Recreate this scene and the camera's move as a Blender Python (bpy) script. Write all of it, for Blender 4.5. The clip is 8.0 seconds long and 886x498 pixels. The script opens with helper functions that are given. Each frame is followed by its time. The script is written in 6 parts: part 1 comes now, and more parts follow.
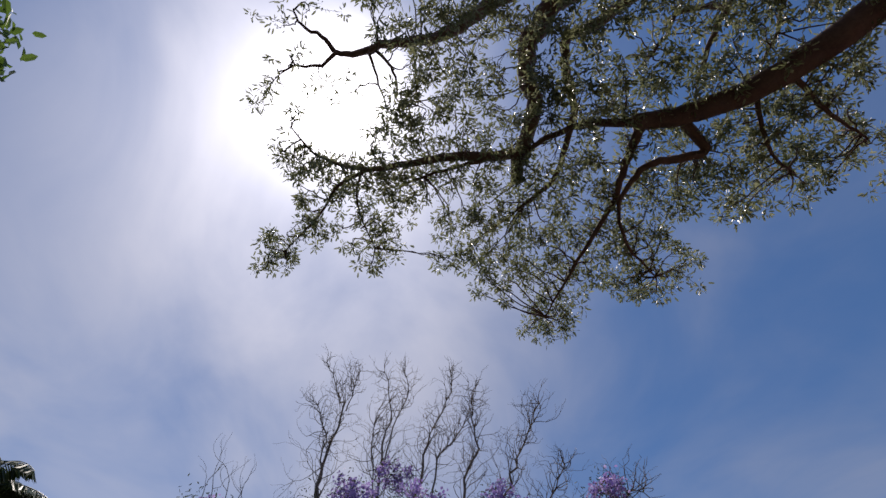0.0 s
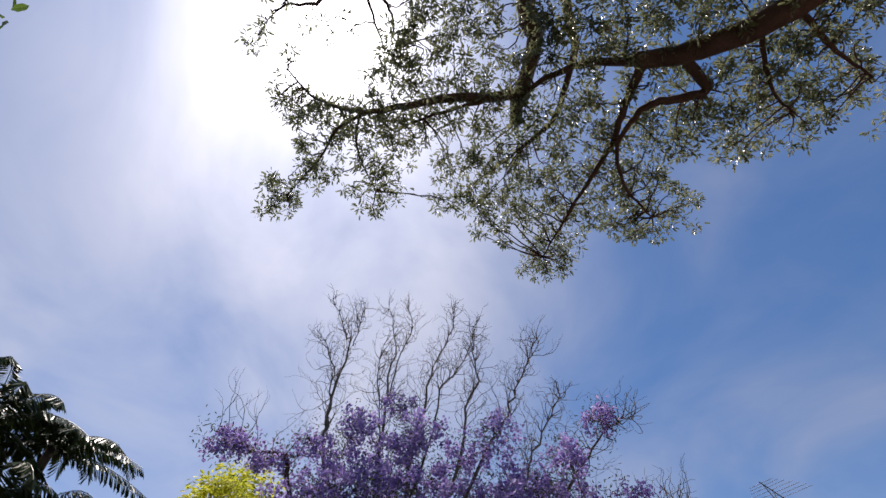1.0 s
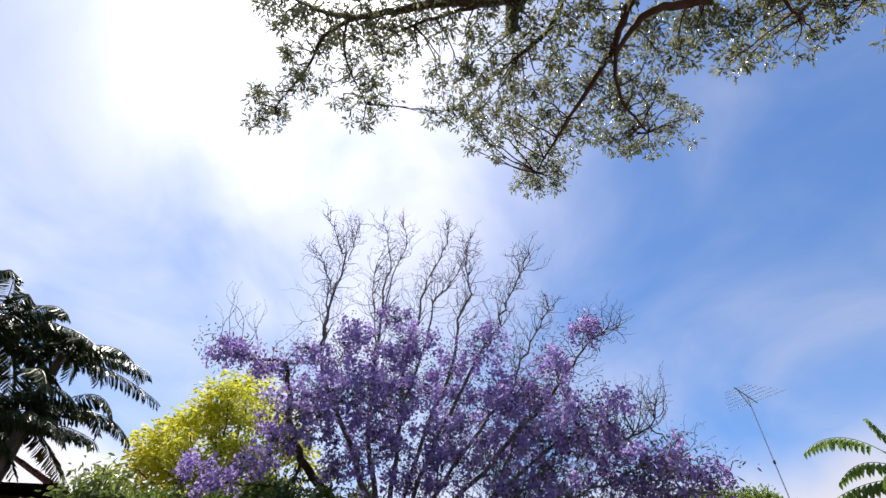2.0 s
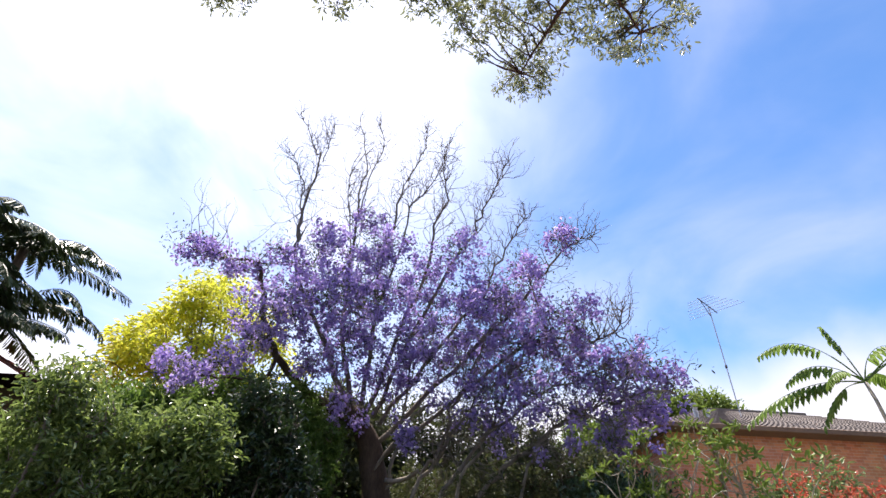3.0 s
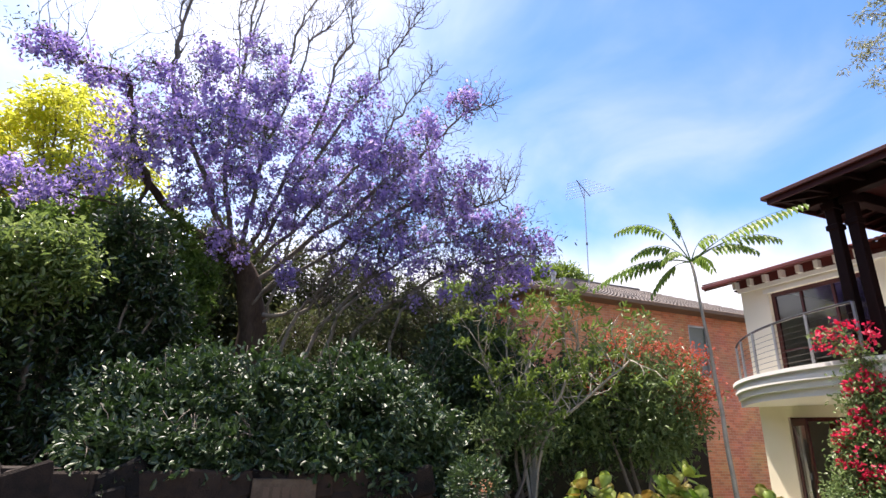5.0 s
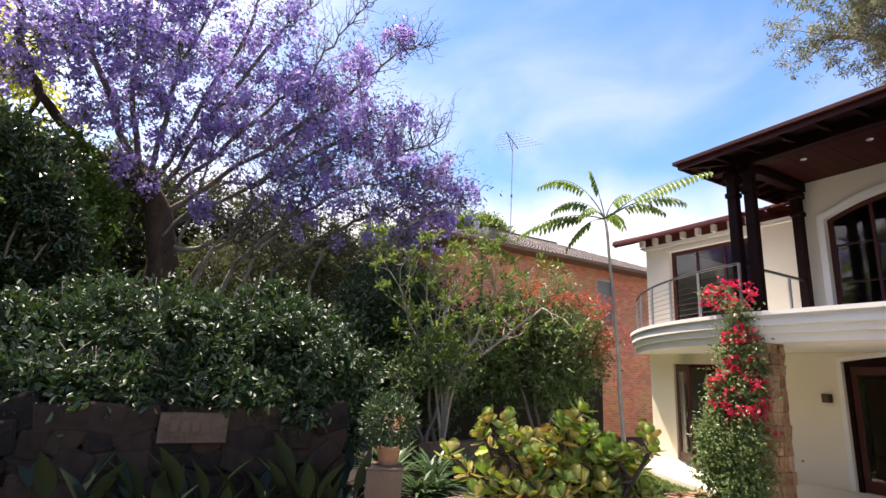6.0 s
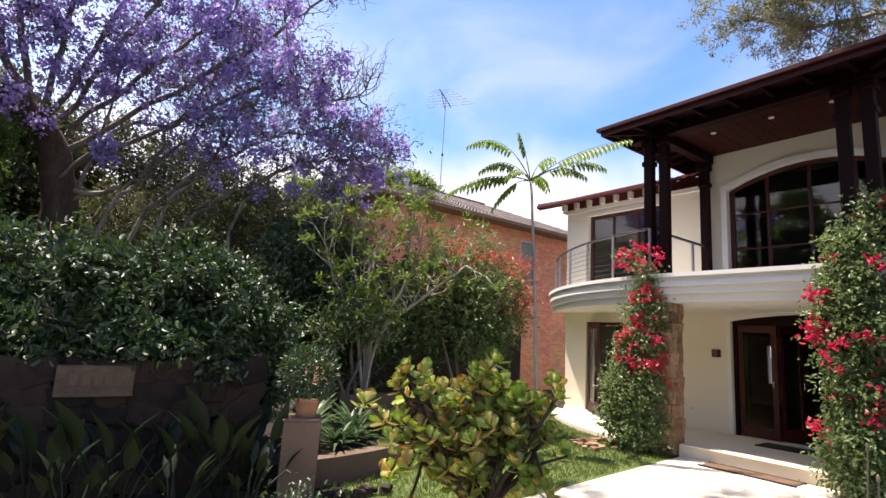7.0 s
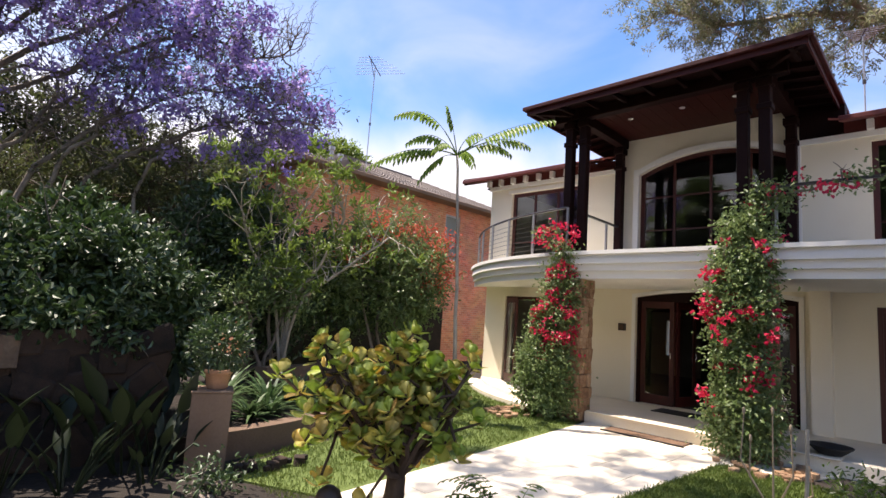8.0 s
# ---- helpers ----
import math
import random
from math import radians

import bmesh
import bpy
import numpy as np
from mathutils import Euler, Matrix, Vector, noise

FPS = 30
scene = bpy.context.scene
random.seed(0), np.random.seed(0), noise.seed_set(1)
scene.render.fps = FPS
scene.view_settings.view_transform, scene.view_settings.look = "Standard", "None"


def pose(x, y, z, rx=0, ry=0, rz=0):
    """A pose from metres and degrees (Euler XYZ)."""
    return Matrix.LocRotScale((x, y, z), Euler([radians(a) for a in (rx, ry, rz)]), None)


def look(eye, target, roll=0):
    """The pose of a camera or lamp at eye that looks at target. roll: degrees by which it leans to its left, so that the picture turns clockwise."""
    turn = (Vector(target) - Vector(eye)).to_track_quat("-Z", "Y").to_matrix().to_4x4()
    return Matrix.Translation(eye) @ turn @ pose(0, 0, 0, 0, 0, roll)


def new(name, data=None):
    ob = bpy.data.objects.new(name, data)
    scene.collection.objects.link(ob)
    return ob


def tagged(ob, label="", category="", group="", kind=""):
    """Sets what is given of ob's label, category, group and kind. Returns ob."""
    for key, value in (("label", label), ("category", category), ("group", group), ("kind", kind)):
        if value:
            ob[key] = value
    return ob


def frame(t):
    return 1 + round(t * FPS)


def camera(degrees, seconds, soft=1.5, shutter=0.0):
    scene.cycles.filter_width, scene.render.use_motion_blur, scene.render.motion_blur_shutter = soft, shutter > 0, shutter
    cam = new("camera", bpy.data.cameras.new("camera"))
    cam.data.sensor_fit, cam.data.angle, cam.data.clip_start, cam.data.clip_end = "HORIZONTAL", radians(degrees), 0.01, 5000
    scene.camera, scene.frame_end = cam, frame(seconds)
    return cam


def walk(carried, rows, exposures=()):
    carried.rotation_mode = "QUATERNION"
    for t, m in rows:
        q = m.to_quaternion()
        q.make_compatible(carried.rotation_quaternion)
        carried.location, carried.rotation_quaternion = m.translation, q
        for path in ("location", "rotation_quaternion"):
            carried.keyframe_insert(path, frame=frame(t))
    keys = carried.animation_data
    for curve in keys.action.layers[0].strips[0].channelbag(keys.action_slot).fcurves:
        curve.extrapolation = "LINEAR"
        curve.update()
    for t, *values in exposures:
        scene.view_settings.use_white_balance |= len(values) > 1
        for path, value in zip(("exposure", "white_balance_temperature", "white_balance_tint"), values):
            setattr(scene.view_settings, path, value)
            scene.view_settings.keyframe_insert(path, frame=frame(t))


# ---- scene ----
cam = camera(80.73, 8.0)
# seconds, place, yaw, pitch, roll
ROWS = [
    (0.0, -0.247, 0.064, 2.153, -3.12, 60.04, 1.62),
    (0.5, -0.220, -0.025, 2.107, -2.94, 57.24, 1.61),
    (1.0, -0.134, -0.180, 2.027, -2.44, 53.07, 1.77),
    (1.5, -0.062, -0.259, 1.978, -2.51, 48.70, 1.64),
    (3.0, 0.077, 0.051, 2.036, -6.46, 34.08, 1.04),
    (3.5, 0.041, 0.101, 1.990, -9.18, 29.71, 1.09),
    (4.0, 0.023, 0.077, 1.916, -12.60, 25.68, 1.38),
    (4.5, 0.051, 0.070, 1.879, -16.03, 22.40, 1.68),
    (6.0, 0.052, 0.057, 1.834, -28.94, 13.66, 3.07),
    (6.5, 0.086, 0.041, 1.811, -32.80, 11.52, 3.21),
    (7.0, 0.117, 0.047, 1.796, -37.06, 9.60, 3.37),
    (7.5, 0.135, 0.048, 1.790, -41.03, 8.27, 3.82),
    (8.0, 0.158, 0.043, 1.783, -45.47, 7.21, 4.00),
]
SKY_STOPS = [(0.0, -0.34, 6750, 17), (0.7, -0.14, 6750, 17), (1.5, 0.30, 6750, 16), (3.0, 1.12, 6750, 16), (4.5, 1.32, 6750, 16), (6.0, 1.4, 7100, 20), (7.0, 1.3, 7000, 20), (8.0, 1.2, 7050, 19)]
walk(cam, [(t, pose(x, y, z, 90 + pitch, 0, yaw) @ pose(0, 0, 0, 0, 0, roll)) for t, x, y, z, yaw, pitch, roll in ROWS], SKY_STOPS)

# ---- light: high sun over the trees, thin bright cloud round it ----
SUN_DIR = Vector((-0.182, 0.265, 0.947)).normalized()
sun = new("sun", bpy.data.lights.new("sun", "SUN"))
sun.data.energy, sun.data.angle, sun.data.color = 4.2, radians(0.6), (1.0, 0.95, 0.87)
sun.matrix_world = look(SUN_DIR * 60, (0, 0, 0))


def build_sky():
    world = bpy.data.worlds.new("sky")
    scene.world = world
    world.use_nodes = True
    nt = world.node_tree
    nt.nodes.clear()
    n, link = nt.nodes.new, nt.links.new
    out, bg, sky = n("ShaderNodeOutputWorld"), n("ShaderNodeBackground"), n("ShaderNodeTexSky")
    sky.sky_type, sky.sun_disc = "NISHITA", False
    sky.sun_elevation, sky.sun_rotation = math.asin(SUN_DIR.z), math.atan2(SUN_DIR.x, SUN_DIR.y)
    sky.air_density, sky.dust_density, sky.ozone_density = 0.85, 0.15, 3.0
    tc = n("ShaderNodeTexCoord")

    def math_node(op, a, b=None, clamp=False):
        m = n("ShaderNodeMath")
        m.operation, m.use_clamp = op, clamp
        for i, v in enumerate((a, b)):
            if v is None:
                continue
            if isinstance(v, (int, float)):
                m.inputs[i].default_value = v
            else:
                link(v, m.inputs[i])
        return m.outputs[0]

    norm = n("ShaderNodeVectorMath")
    norm.operation = "NORMALIZE"
    link(tc.outputs["Generated"], norm.inputs[0])
    dot = n("ShaderNodeVectorMath")
    dot.operation = "DOT_PRODUCT"
    link(norm.outputs[0], dot.inputs[0])
    dot.inputs[1].default_value = SUN_DIR
    cosine = math_node("MAXIMUM", dot.outputs["Value"], 0.0)
    near = math_node("POWER", cosine, 19.0)
    core = math_node("POWER", cosine, 160.0)
    bank = n("ShaderNodeVectorMath")
    bank.operation = "DOT_PRODUCT"
    link(norm.outputs[0], bank.inputs[0])
    bank.inputs[1].default_value = (-0.23, 0.65, 0.724)
    mid = math_node("POWER", math_node("MAXIMUM", bank.outputs["Value"], 0.0), 5.2)
    # high thin cloud: stretched noise on the sky sheet
    sep = n("ShaderNodeSeparateXYZ")
    link(norm.outputs[0], sep.inputs[0])
    height = math_node("MAXIMUM", math_node("ADD", sep.outputs["Z"], 0.18), 0.05)
    cx, cy = math_node("DIVIDE", sep.outputs["X"], height), math_node("DIVIDE", sep.outputs["Y"], height)
    comb = n("ShaderNodeCombineXYZ")
    link(math_node("MULTIPLY", cx, 1.0), comb.inputs[0])
    link(math_node("MULTIPLY", cy, 0.75), comb.inputs[1])
    noise_a, noise_b = n("ShaderNodeTexNoise"), n("ShaderNodeTexNoise")
    for nz, scale, detail in ((noise_a, 2.3, 10.0), (noise_b, 1.0, 6.0)):
        nz.inputs["Scale"].default_value, nz.inputs["Detail"].default_value = scale, detail
        nz.inputs["Distortion"].default_value = 0.5
        link(comb.outputs[0], nz.inputs["Vector"])
    streak = math_node("ADD", math_node("MULTIPLY", noise_a.outputs["Fac"], 1.1), math_node("MULTIPLY", noise_b.outputs["Fac"], 0.4))
    streak = math_node("MULTIPLY", math_node("SUBTRACT", streak, 0.75), 1.4)
    streak = math_node("ADD", streak, 0.70)
    # more cloud towards the west (left) of the sky and by the sun
    west = math_node("MULTIPLY", sep.outputs["X"], 0.10)
    # and a thicker veil towards the horizon
    west = math_node("ADD", west, math_node("SUBTRACT", math_node("MULTIPLY", math_node("SUBTRACT", 1.0, sep.outputs["Z"]), 0.28), 0.04))
    cover = math_node("ADD", math_node("ADD", streak, west), math_node("MULTIPLY", mid, 0.66))
    ramp = n("ShaderNodeMapRange")
    ramp.interpolation_type = "SMOOTHSTEP"
    link(cover, ramp.inputs["Value"])
    ramp.inputs["From Min"].default_value, ramp.inputs["From Max"].default_value = 0.56, 1.90
    ramp.inputs["To Max"].default_value = 0.64
    # low cumulus towards the east horizon
    low = n("ShaderNodeTexNoise")
    low.inputs["Scale"].default_value, low.inputs["Detail"].default_value = 3.2, 8.0
    link(norm.outputs[0], low.inputs["Vector"])
    band = n("ShaderNodeMapRange")
    band.interpolation_type = "SMOOTHSTEP"
    link(math_node("ADD", sep.outputs["Z"], math_node("MULTIPLY", low.outputs["Fac"], -0.22)), band.inputs["Value"])
    band.inputs["From Min"].default_value, band.inputs["From Max"].default_value = 0.14, 0.28
    band.inputs["To Min"].default_value, band.inputs["To Max"].default_value = 0.9, 0.0
    total = math_node("MAXIMUM", math_node("ADD", ramp.outputs[0], 0.01), band.outputs[0])
    # cloud light: forward scatter round the sun
    glow = math_node("ADD", math_node("MULTIPLY", near, 5.0), math_node("ADD", math_node("MULTIPLY", mid, 4.2), 4.5))
    cloud = n("ShaderNodeVectorMath")
    cloud.operation = "SCALE"
    cloud.inputs[0].default_value = (1.0, 1.0, 1.03)
    link(glow, cloud.inputs["Scale"])
    mix = n("ShaderNodeMix")
    mix.data_type = "RGBA"
    link(total, mix.inputs["Factor"])
    deep = n("ShaderNodeHueSaturation")
    deep.inputs["Saturation"].default_value = 1.2
    deep.inputs["Value"].default_value = 1.14
    link(sky.outputs[0], deep.inputs["Color"])
    link(deep.outputs[0], mix.inputs[6])
    link(cloud.outputs[0], mix.inputs[7])
    # haze light round the sun itself, thinned by the streaks
    haze = math_node("ADD", math_node("MULTIPLY", near, math_node("MULTIPLY", streak, 6.5)), math_node("MULTIPLY", core, 28.0))
    ring, total_light = n("ShaderNodeCombineXYZ"), n("ShaderNodeVectorMath")
    for i in range(3):
        link(haze, ring.inputs[i])
    total_light.operation = "ADD"
    link(mix.outputs[2], total_light.inputs[0])
    link(ring.outputs[0], total_light.inputs[1])
    link(total_light.outputs[0], bg.inputs["Color"])
    bg.inputs["Strength"].default_value = 0.12
    link(bg.outputs[0], out.inputs[0])


build_sky()

# ---- materials ----


def base_mat(name):
    m = bpy.data.materials.new(name)
    m.use_nodes = True
    nt = m.node_tree
    bsdf = next(k for k in nt.nodes if k.type == "BSDF_PRINCIPLED")
    return m, nt, bsdf


def surface(name, dark, light, rough=0.8, scale=3.0, fine=40.0, bump=0.2, metal=0.0, stain=None, per_object=0.0, spec=0.5, stretch=(1, 1, 1)):
    """A surface that varies at two scales, with a fine relief; stain: a third colour in patches."""
    m, nt, bsdf = base_mat(name)
    n, link = nt.nodes.new, nt.links.new
    tc, mp = n("ShaderNodeTexCoord"), n("ShaderNodeMapping")
    mp.inputs["Scale"].default_value = stretch
    link(tc.outputs["Object"], mp.inputs["Vector"])
    big, small = n("ShaderNodeTexNoise"), n("ShaderNodeTexNoise")
    for t, s, d in ((big, scale, 6.0), (small, fine, 5.0)):
        t.inputs["Scale"].default_value, t.inputs["Detail"].default_value = s, d
        link(mp.outputs[0], t.inputs["Vector"])
    avg = n("ShaderNodeMath")
    avg.operation = "MULTIPLY_ADD"
    link(big.outputs["Fac"], avg.inputs[0])
    avg.inputs[1].default_value = 0.65
    part_small = n("ShaderNodeMath")
    part_small.operation = "MULTIPLY"
    link(small.outputs["Fac"], part_small.inputs[0])
    part_small.inputs[1].default_value = 0.35
    link(part_small.outputs[0], avg.inputs[2])
    fac = avg.outputs[0]
    if per_object:
        info, add = n("ShaderNodeObjectInfo"), n("ShaderNodeMath")
        add.operation = "MULTIPLY_ADD"
        link(info.outputs["Random"], add.inputs[0])
        add.inputs[1].default_value = per_object
        sub = n("ShaderNodeMath")
        sub.operation = "SUBTRACT"
        link(fac, sub.inputs[0])
        sub.inputs[1].default_value = per_object / 2
        link(sub.outputs[0], add.inputs[2])
        fac = add.outputs[0]
    ramp = n("ShaderNodeValToRGB")
    ramp.color_ramp.elements[0].position, ramp.color_ramp.elements[1].position = 0.3, 0.7
    ramp.color_ramp.elements[0].color, ramp.color_ramp.elements[1].color = (*dark, 1), (*light, 1)
    if stain:
        e = ramp.color_ramp.elements.new(0.42)
        e.color = (*stain, 1)
    link(fac, ramp.inputs[0])
    link(ramp.outputs[0], bsdf.inputs["Base Color"])
    bsdf.inputs["Roughness"].default_value, bsdf.inputs["Metallic"].default_value = rough, metal
    bsdf.inputs["Specular IOR Level"].default_value = spec
    if bump:
        b = n("ShaderNodeBump")
        b.inputs["Strength"].default_value, b.inputs["Distance"].default_value = bump, 0.02
        link(small.outputs["Fac"], b.inputs["Height"])
        link(b.outputs[0], bsdf.inputs["Normal"])
    return m


def leaf_mat(name, cols, rough=0.45, through_light=0.35, glow_col=None, spec=0.5):
    """Leaves or petals: each leaf takes its own tone; light passes through."""
    m, nt, bsdf = base_mat(name)
    n, link = nt.nodes.new, nt.links.new
    geo, ramp = n("ShaderNodeNewGeometry"), n("ShaderNodeValToRGB")
    els = ramp.color_ramp.elements
    els[0].color, els[1].color = (*cols[0], 1), (*cols[-1], 1)
    for i, c in enumerate(cols[1:-1], 1):
        els.new(i / (len(cols) - 1)).color = (*c, 1)
    tc, nz = n("ShaderNodeTexCoord"), n("ShaderNodeTexNoise")
    nz.inputs["Scale"].default_value = 0.9
    link(tc.outputs["Object"], nz.inputs["Vector"])
    avg = n("ShaderNodeMix")
    avg.inputs["Factor"].default_value = 0.4
    link(geo.outputs["Random Per Island"], avg.inputs[2])
    link(nz.outputs["Fac"], avg.inputs[3])
    link(avg.outputs[0], ramp.inputs[0])
    link(ramp.outputs[0], bsdf.inputs["Base Color"])
    bsdf.inputs["Roughness"].default_value = rough
    bsdf.inputs["Specular IOR Level"].default_value = spec
    tr, mx = n("ShaderNodeBsdfTranslucent"), n("ShaderNodeMixShader")
    if glow_col:
        mult = n("ShaderNodeMix")
        mult.data_type, mult.blend_type = "RGBA", "MULTIPLY"
        mult.inputs["Factor"].default_value = 1.0
        link(ramp.outputs[0], mult.inputs[6])
        mult.inputs[7].default_value = (*glow_col, 1)
        link(mult.outputs[2], tr.inputs["Color"])
    else:
        link(ramp.outputs[0], tr.inputs["Color"])
    mx.inputs[0].default_value = through_light
    link(bsdf.outputs[0], mx.inputs[1])
    link(tr.outputs[0], mx.inputs[2])
    link(mx.outputs[0], next(k for k in nt.nodes if k.type == "OUTPUT_MATERIAL").inputs[0])
    return m


def brick_mat(name):
    m, nt, bsdf = base_mat(name)
    n, link = nt.nodes.new, nt.links.new
    tc, sep, comb, br = n("ShaderNodeTexCoord"), n("ShaderNodeSeparateXYZ"), n("ShaderNodeCombineXYZ"), n("ShaderNodeTexBrick")
    link(tc.outputs["Object"], sep.inputs[0])
    add = n("ShaderNodeMath")
    link(sep.outputs["X"], add.inputs[0])
    link(sep.outputs["Y"], add.inputs[1])
    link(add.outputs[0], comb.inputs[0])
    link(sep.outputs["Z"], comb.inputs[1])
    link(comb.outputs[0], br.inputs["Vector"])
    br.inputs["Scale"].default_value = 1.0
    br.inputs["Brick Width"].default_value, br.inputs["Row Height"].default_value, br.inputs["Mortar Size"].default_value = 0.24, 0.086, 0.006
    br.inputs["Color1"].default_value, br.inputs["Color2"].default_value = (0.62, 0.27, 0.145, 1), (0.46, 0.175, 0.095, 1)
    br.inputs["Mortar"].default_value = (0.55, 0.38, 0.28, 1)
    nz, mix = n("ShaderNodeTexNoise"), n("ShaderNodeMix")
    nz.inputs["Scale"].default_value, nz.inputs["Detail"].default_value = 1.1, 6.0
    link(tc.outputs["Object"], nz.inputs["Vector"])
    mix.data_type, mix.blend_type = "RGBA", "MULTIPLY"
    mix.inputs["Factor"].default_value = 0.5
    link(br.outputs["Color"], mix.inputs[6])
    link(nz.outputs["Color"], mix.inputs[7])
    gain = n("ShaderNodeMix")
    gain.data_type, gain.blend_type = "RGBA", "MULTIPLY"
    gain.inputs["Factor"].default_value = 1.0
    gain.inputs[7].default_value = (1.75, 1.75, 1.75, 1)
    link(mix.outputs[2], gain.inputs[6])
    link(gain.outputs[2], bsdf.inputs["Base Color"])
    bsdf.inputs["Roughness"].default_value = 0.9
    b = n("ShaderNodeBump")
    b.inputs["Strength"].default_value, b.inputs["Distance"].default_value = 0.6, 0.01
    b.invert = True
    link(br.outputs["Fac"], b.inputs["Height"])
    link(b.outputs[0], bsdf.inputs["Normal"])
    return m


def glass_mat(name, tint=(0.02, 0.022, 0.025)):
    m, nt, bsdf = base_mat(name)
    bsdf.inputs["Base Color"].default_value = (0.75, 0.8, 0.82, 1)
    bsdf.inputs["Roughness"].default_value = 0.02
    bsdf.inputs["Transmission Weight"].default_value = 1.0
    bsdf.inputs["IOR"].default_value = 1.5
    return m


M_RENDER = surface("cream_render", (0.74, 0.67, 0.52), (0.83, 0.77, 0.63), 0.9, 0.6, 90, 0.12)
M_WHITE = surface("white_painted_moulding", (0.74, 0.72, 0.67), (0.82, 0.81, 0.77), 0.75, 0.8, 60, 0.06)
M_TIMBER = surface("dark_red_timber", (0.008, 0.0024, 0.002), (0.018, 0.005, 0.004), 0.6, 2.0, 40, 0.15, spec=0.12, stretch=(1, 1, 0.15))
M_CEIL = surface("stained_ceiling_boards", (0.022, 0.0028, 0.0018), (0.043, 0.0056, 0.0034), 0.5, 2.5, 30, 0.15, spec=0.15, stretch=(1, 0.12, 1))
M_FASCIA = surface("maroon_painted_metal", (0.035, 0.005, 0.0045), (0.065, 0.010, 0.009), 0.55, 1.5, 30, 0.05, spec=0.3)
M_DOOR = surface("mahogany_door_timber", (0.035, 0.006, 0.0045), (0.085, 0.014, 0.010), 0.4, 2.0, 30, 0.1, stretch=(1, 1, 0.15))
M_TILE = surface("red_roof_tile", (0.20, 0.045, 0.035), (0.32, 0.085, 0.06), 0.7, 1.4, 25, 0.2)
M_GREYTILE = surface("weathered_roof_tile", (0.11, 0.09, 0.075), (0.24, 0.20, 0.17), 0.85, 1.2, 20, 0.3)
M_STONE = surface("sandstone_block", (0.20, 0.11, 0.06), (0.46, 0.31, 0.19), 0.9, 3.0, 30, 0.7, stain=(0.30, 0.17, 0.09), per_object=0.35)
# tone far below bare stone: the garden's deep shade is in the colour
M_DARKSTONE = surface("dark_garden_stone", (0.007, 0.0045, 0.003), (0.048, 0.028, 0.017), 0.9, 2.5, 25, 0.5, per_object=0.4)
M_PAVE = surface("pale_sandstone_paving", (0.66, 0.58, 0.45), (0.78, 0.71, 0.58), 0.8, 1.3, 45, 0.12, per_object=0.15)
M_PLANTER = surface("brown_rendered_wall", (0.12, 0.075, 0.048), (0.18, 0.12, 0.08), 0.9, 1.5, 40, 0.2)
M_PED = surface("beige_rendered_pier", (0.18, 0.115, 0.075), (0.25, 0.17, 0.115), 0.9, 1.5, 40, 0.15)
M_POT = surface("terracotta_pot", (0.36, 0.19, 0.11), (0.48, 0.28, 0.17), 0.85, 6, 50, 0.15)
# soil colour deepened to stand in for shade on the left-hand ground
M_SOIL = surface("garden_soil_and_lawn_base", (0.009, 0.007, 0.005), (0.028, 0.020, 0.013), 0.95, 1.2, 20, 0.6)
M_LAWN = surface("lawn_turf", (0.055, 0.09, 0.016), (0.12, 0.165, 0.036), 0.9, 1.2, 30, 0.5)
M_BARK = surface("grey_brown_bark", (0.10, 0.08, 0.064), (0.31, 0.26, 0.21), 0.9, 3.0, 30, 0.6, stretch=(1, 1, 0.3))
# dark brown bark, with the shade on the jacaranda trunk in its tone
M_JACBARK = surface("dark_furrowed_bark", (0.035, 0.024, 0.017), (0.13, 0.092, 0.066), 0.9, 3.0, 30, 0.9, spec=0.1, stretch=(1, 1, 0.3))
M_GUMBARK = surface("reddish_gum_bark", (0.06, 0.032, 0.024), (0.20, 0.12, 0.09), 0.8, 1.6, 20, 0.4, stain=(0.11, 0.06, 0.045))
# lighter bark copy: sunlight on the jacaranda's low limbs is in the colour
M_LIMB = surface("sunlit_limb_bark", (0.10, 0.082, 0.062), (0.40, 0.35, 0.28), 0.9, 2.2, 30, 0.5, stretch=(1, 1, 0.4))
M_PALEBARK = surface("pale_smooth_bark", (0.25, 0.215, 0.165), (0.45, 0.40, 0.33), 0.85, 4.0, 40, 0.3)
M_STEEL = surface("dark_metal_rail", (0.05, 0.045, 0.04), (0.10, 0.09, 0.08), 0.4, 4, 30, 0.0, metal=0.7)
M_ALU = surface("weathered_aluminium", (0.35, 0.35, 0.36), (0.5, 0.5, 0.5), 0.45, 4, 30, 0.0, metal=0.8)
# near-black rooms: the gloom indoors is put into the colour
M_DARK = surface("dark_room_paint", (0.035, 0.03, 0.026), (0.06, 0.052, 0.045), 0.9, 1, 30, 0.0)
M_BLACK = surface("black_rubber_mat", (0.012, 0.011, 0.010), (0.03, 0.028, 0.025), 0.9, 5, 80, 0.4)
M_MAT = surface("brown_coir_mat", (0.09, 0.05, 0.03), (0.20, 0.12, 0.075), 0.95, 5, 120, 0.6)
M_BLIND = surface("grey_green_blind", (0.22, 0.26, 0.25), (0.28, 0.32, 0.31), 0.8, 1, 30, 0.05)
M_BRICK = brick_mat("orange_brick_wall")
M_GLASS = glass_mat("window_glass")
M_CURTAIN = surface("pale_curtain", (0.5, 0.5, 0.5), (0.65, 0.65, 0.64), 0.9, 3, 30, 0.0)
M_PLAQUE = surface("worn_sandstone_plaque", (0.085, 0.055, 0.035), (0.17, 0.12, 0.078), 0.9, 6, 30, 0.8)
M_EAVE = surface("maroon_eave_paint", (0.09, 0.014, 0.012), (0.15, 0.028, 0.022), 0.5, 1.5, 30, 0.05)
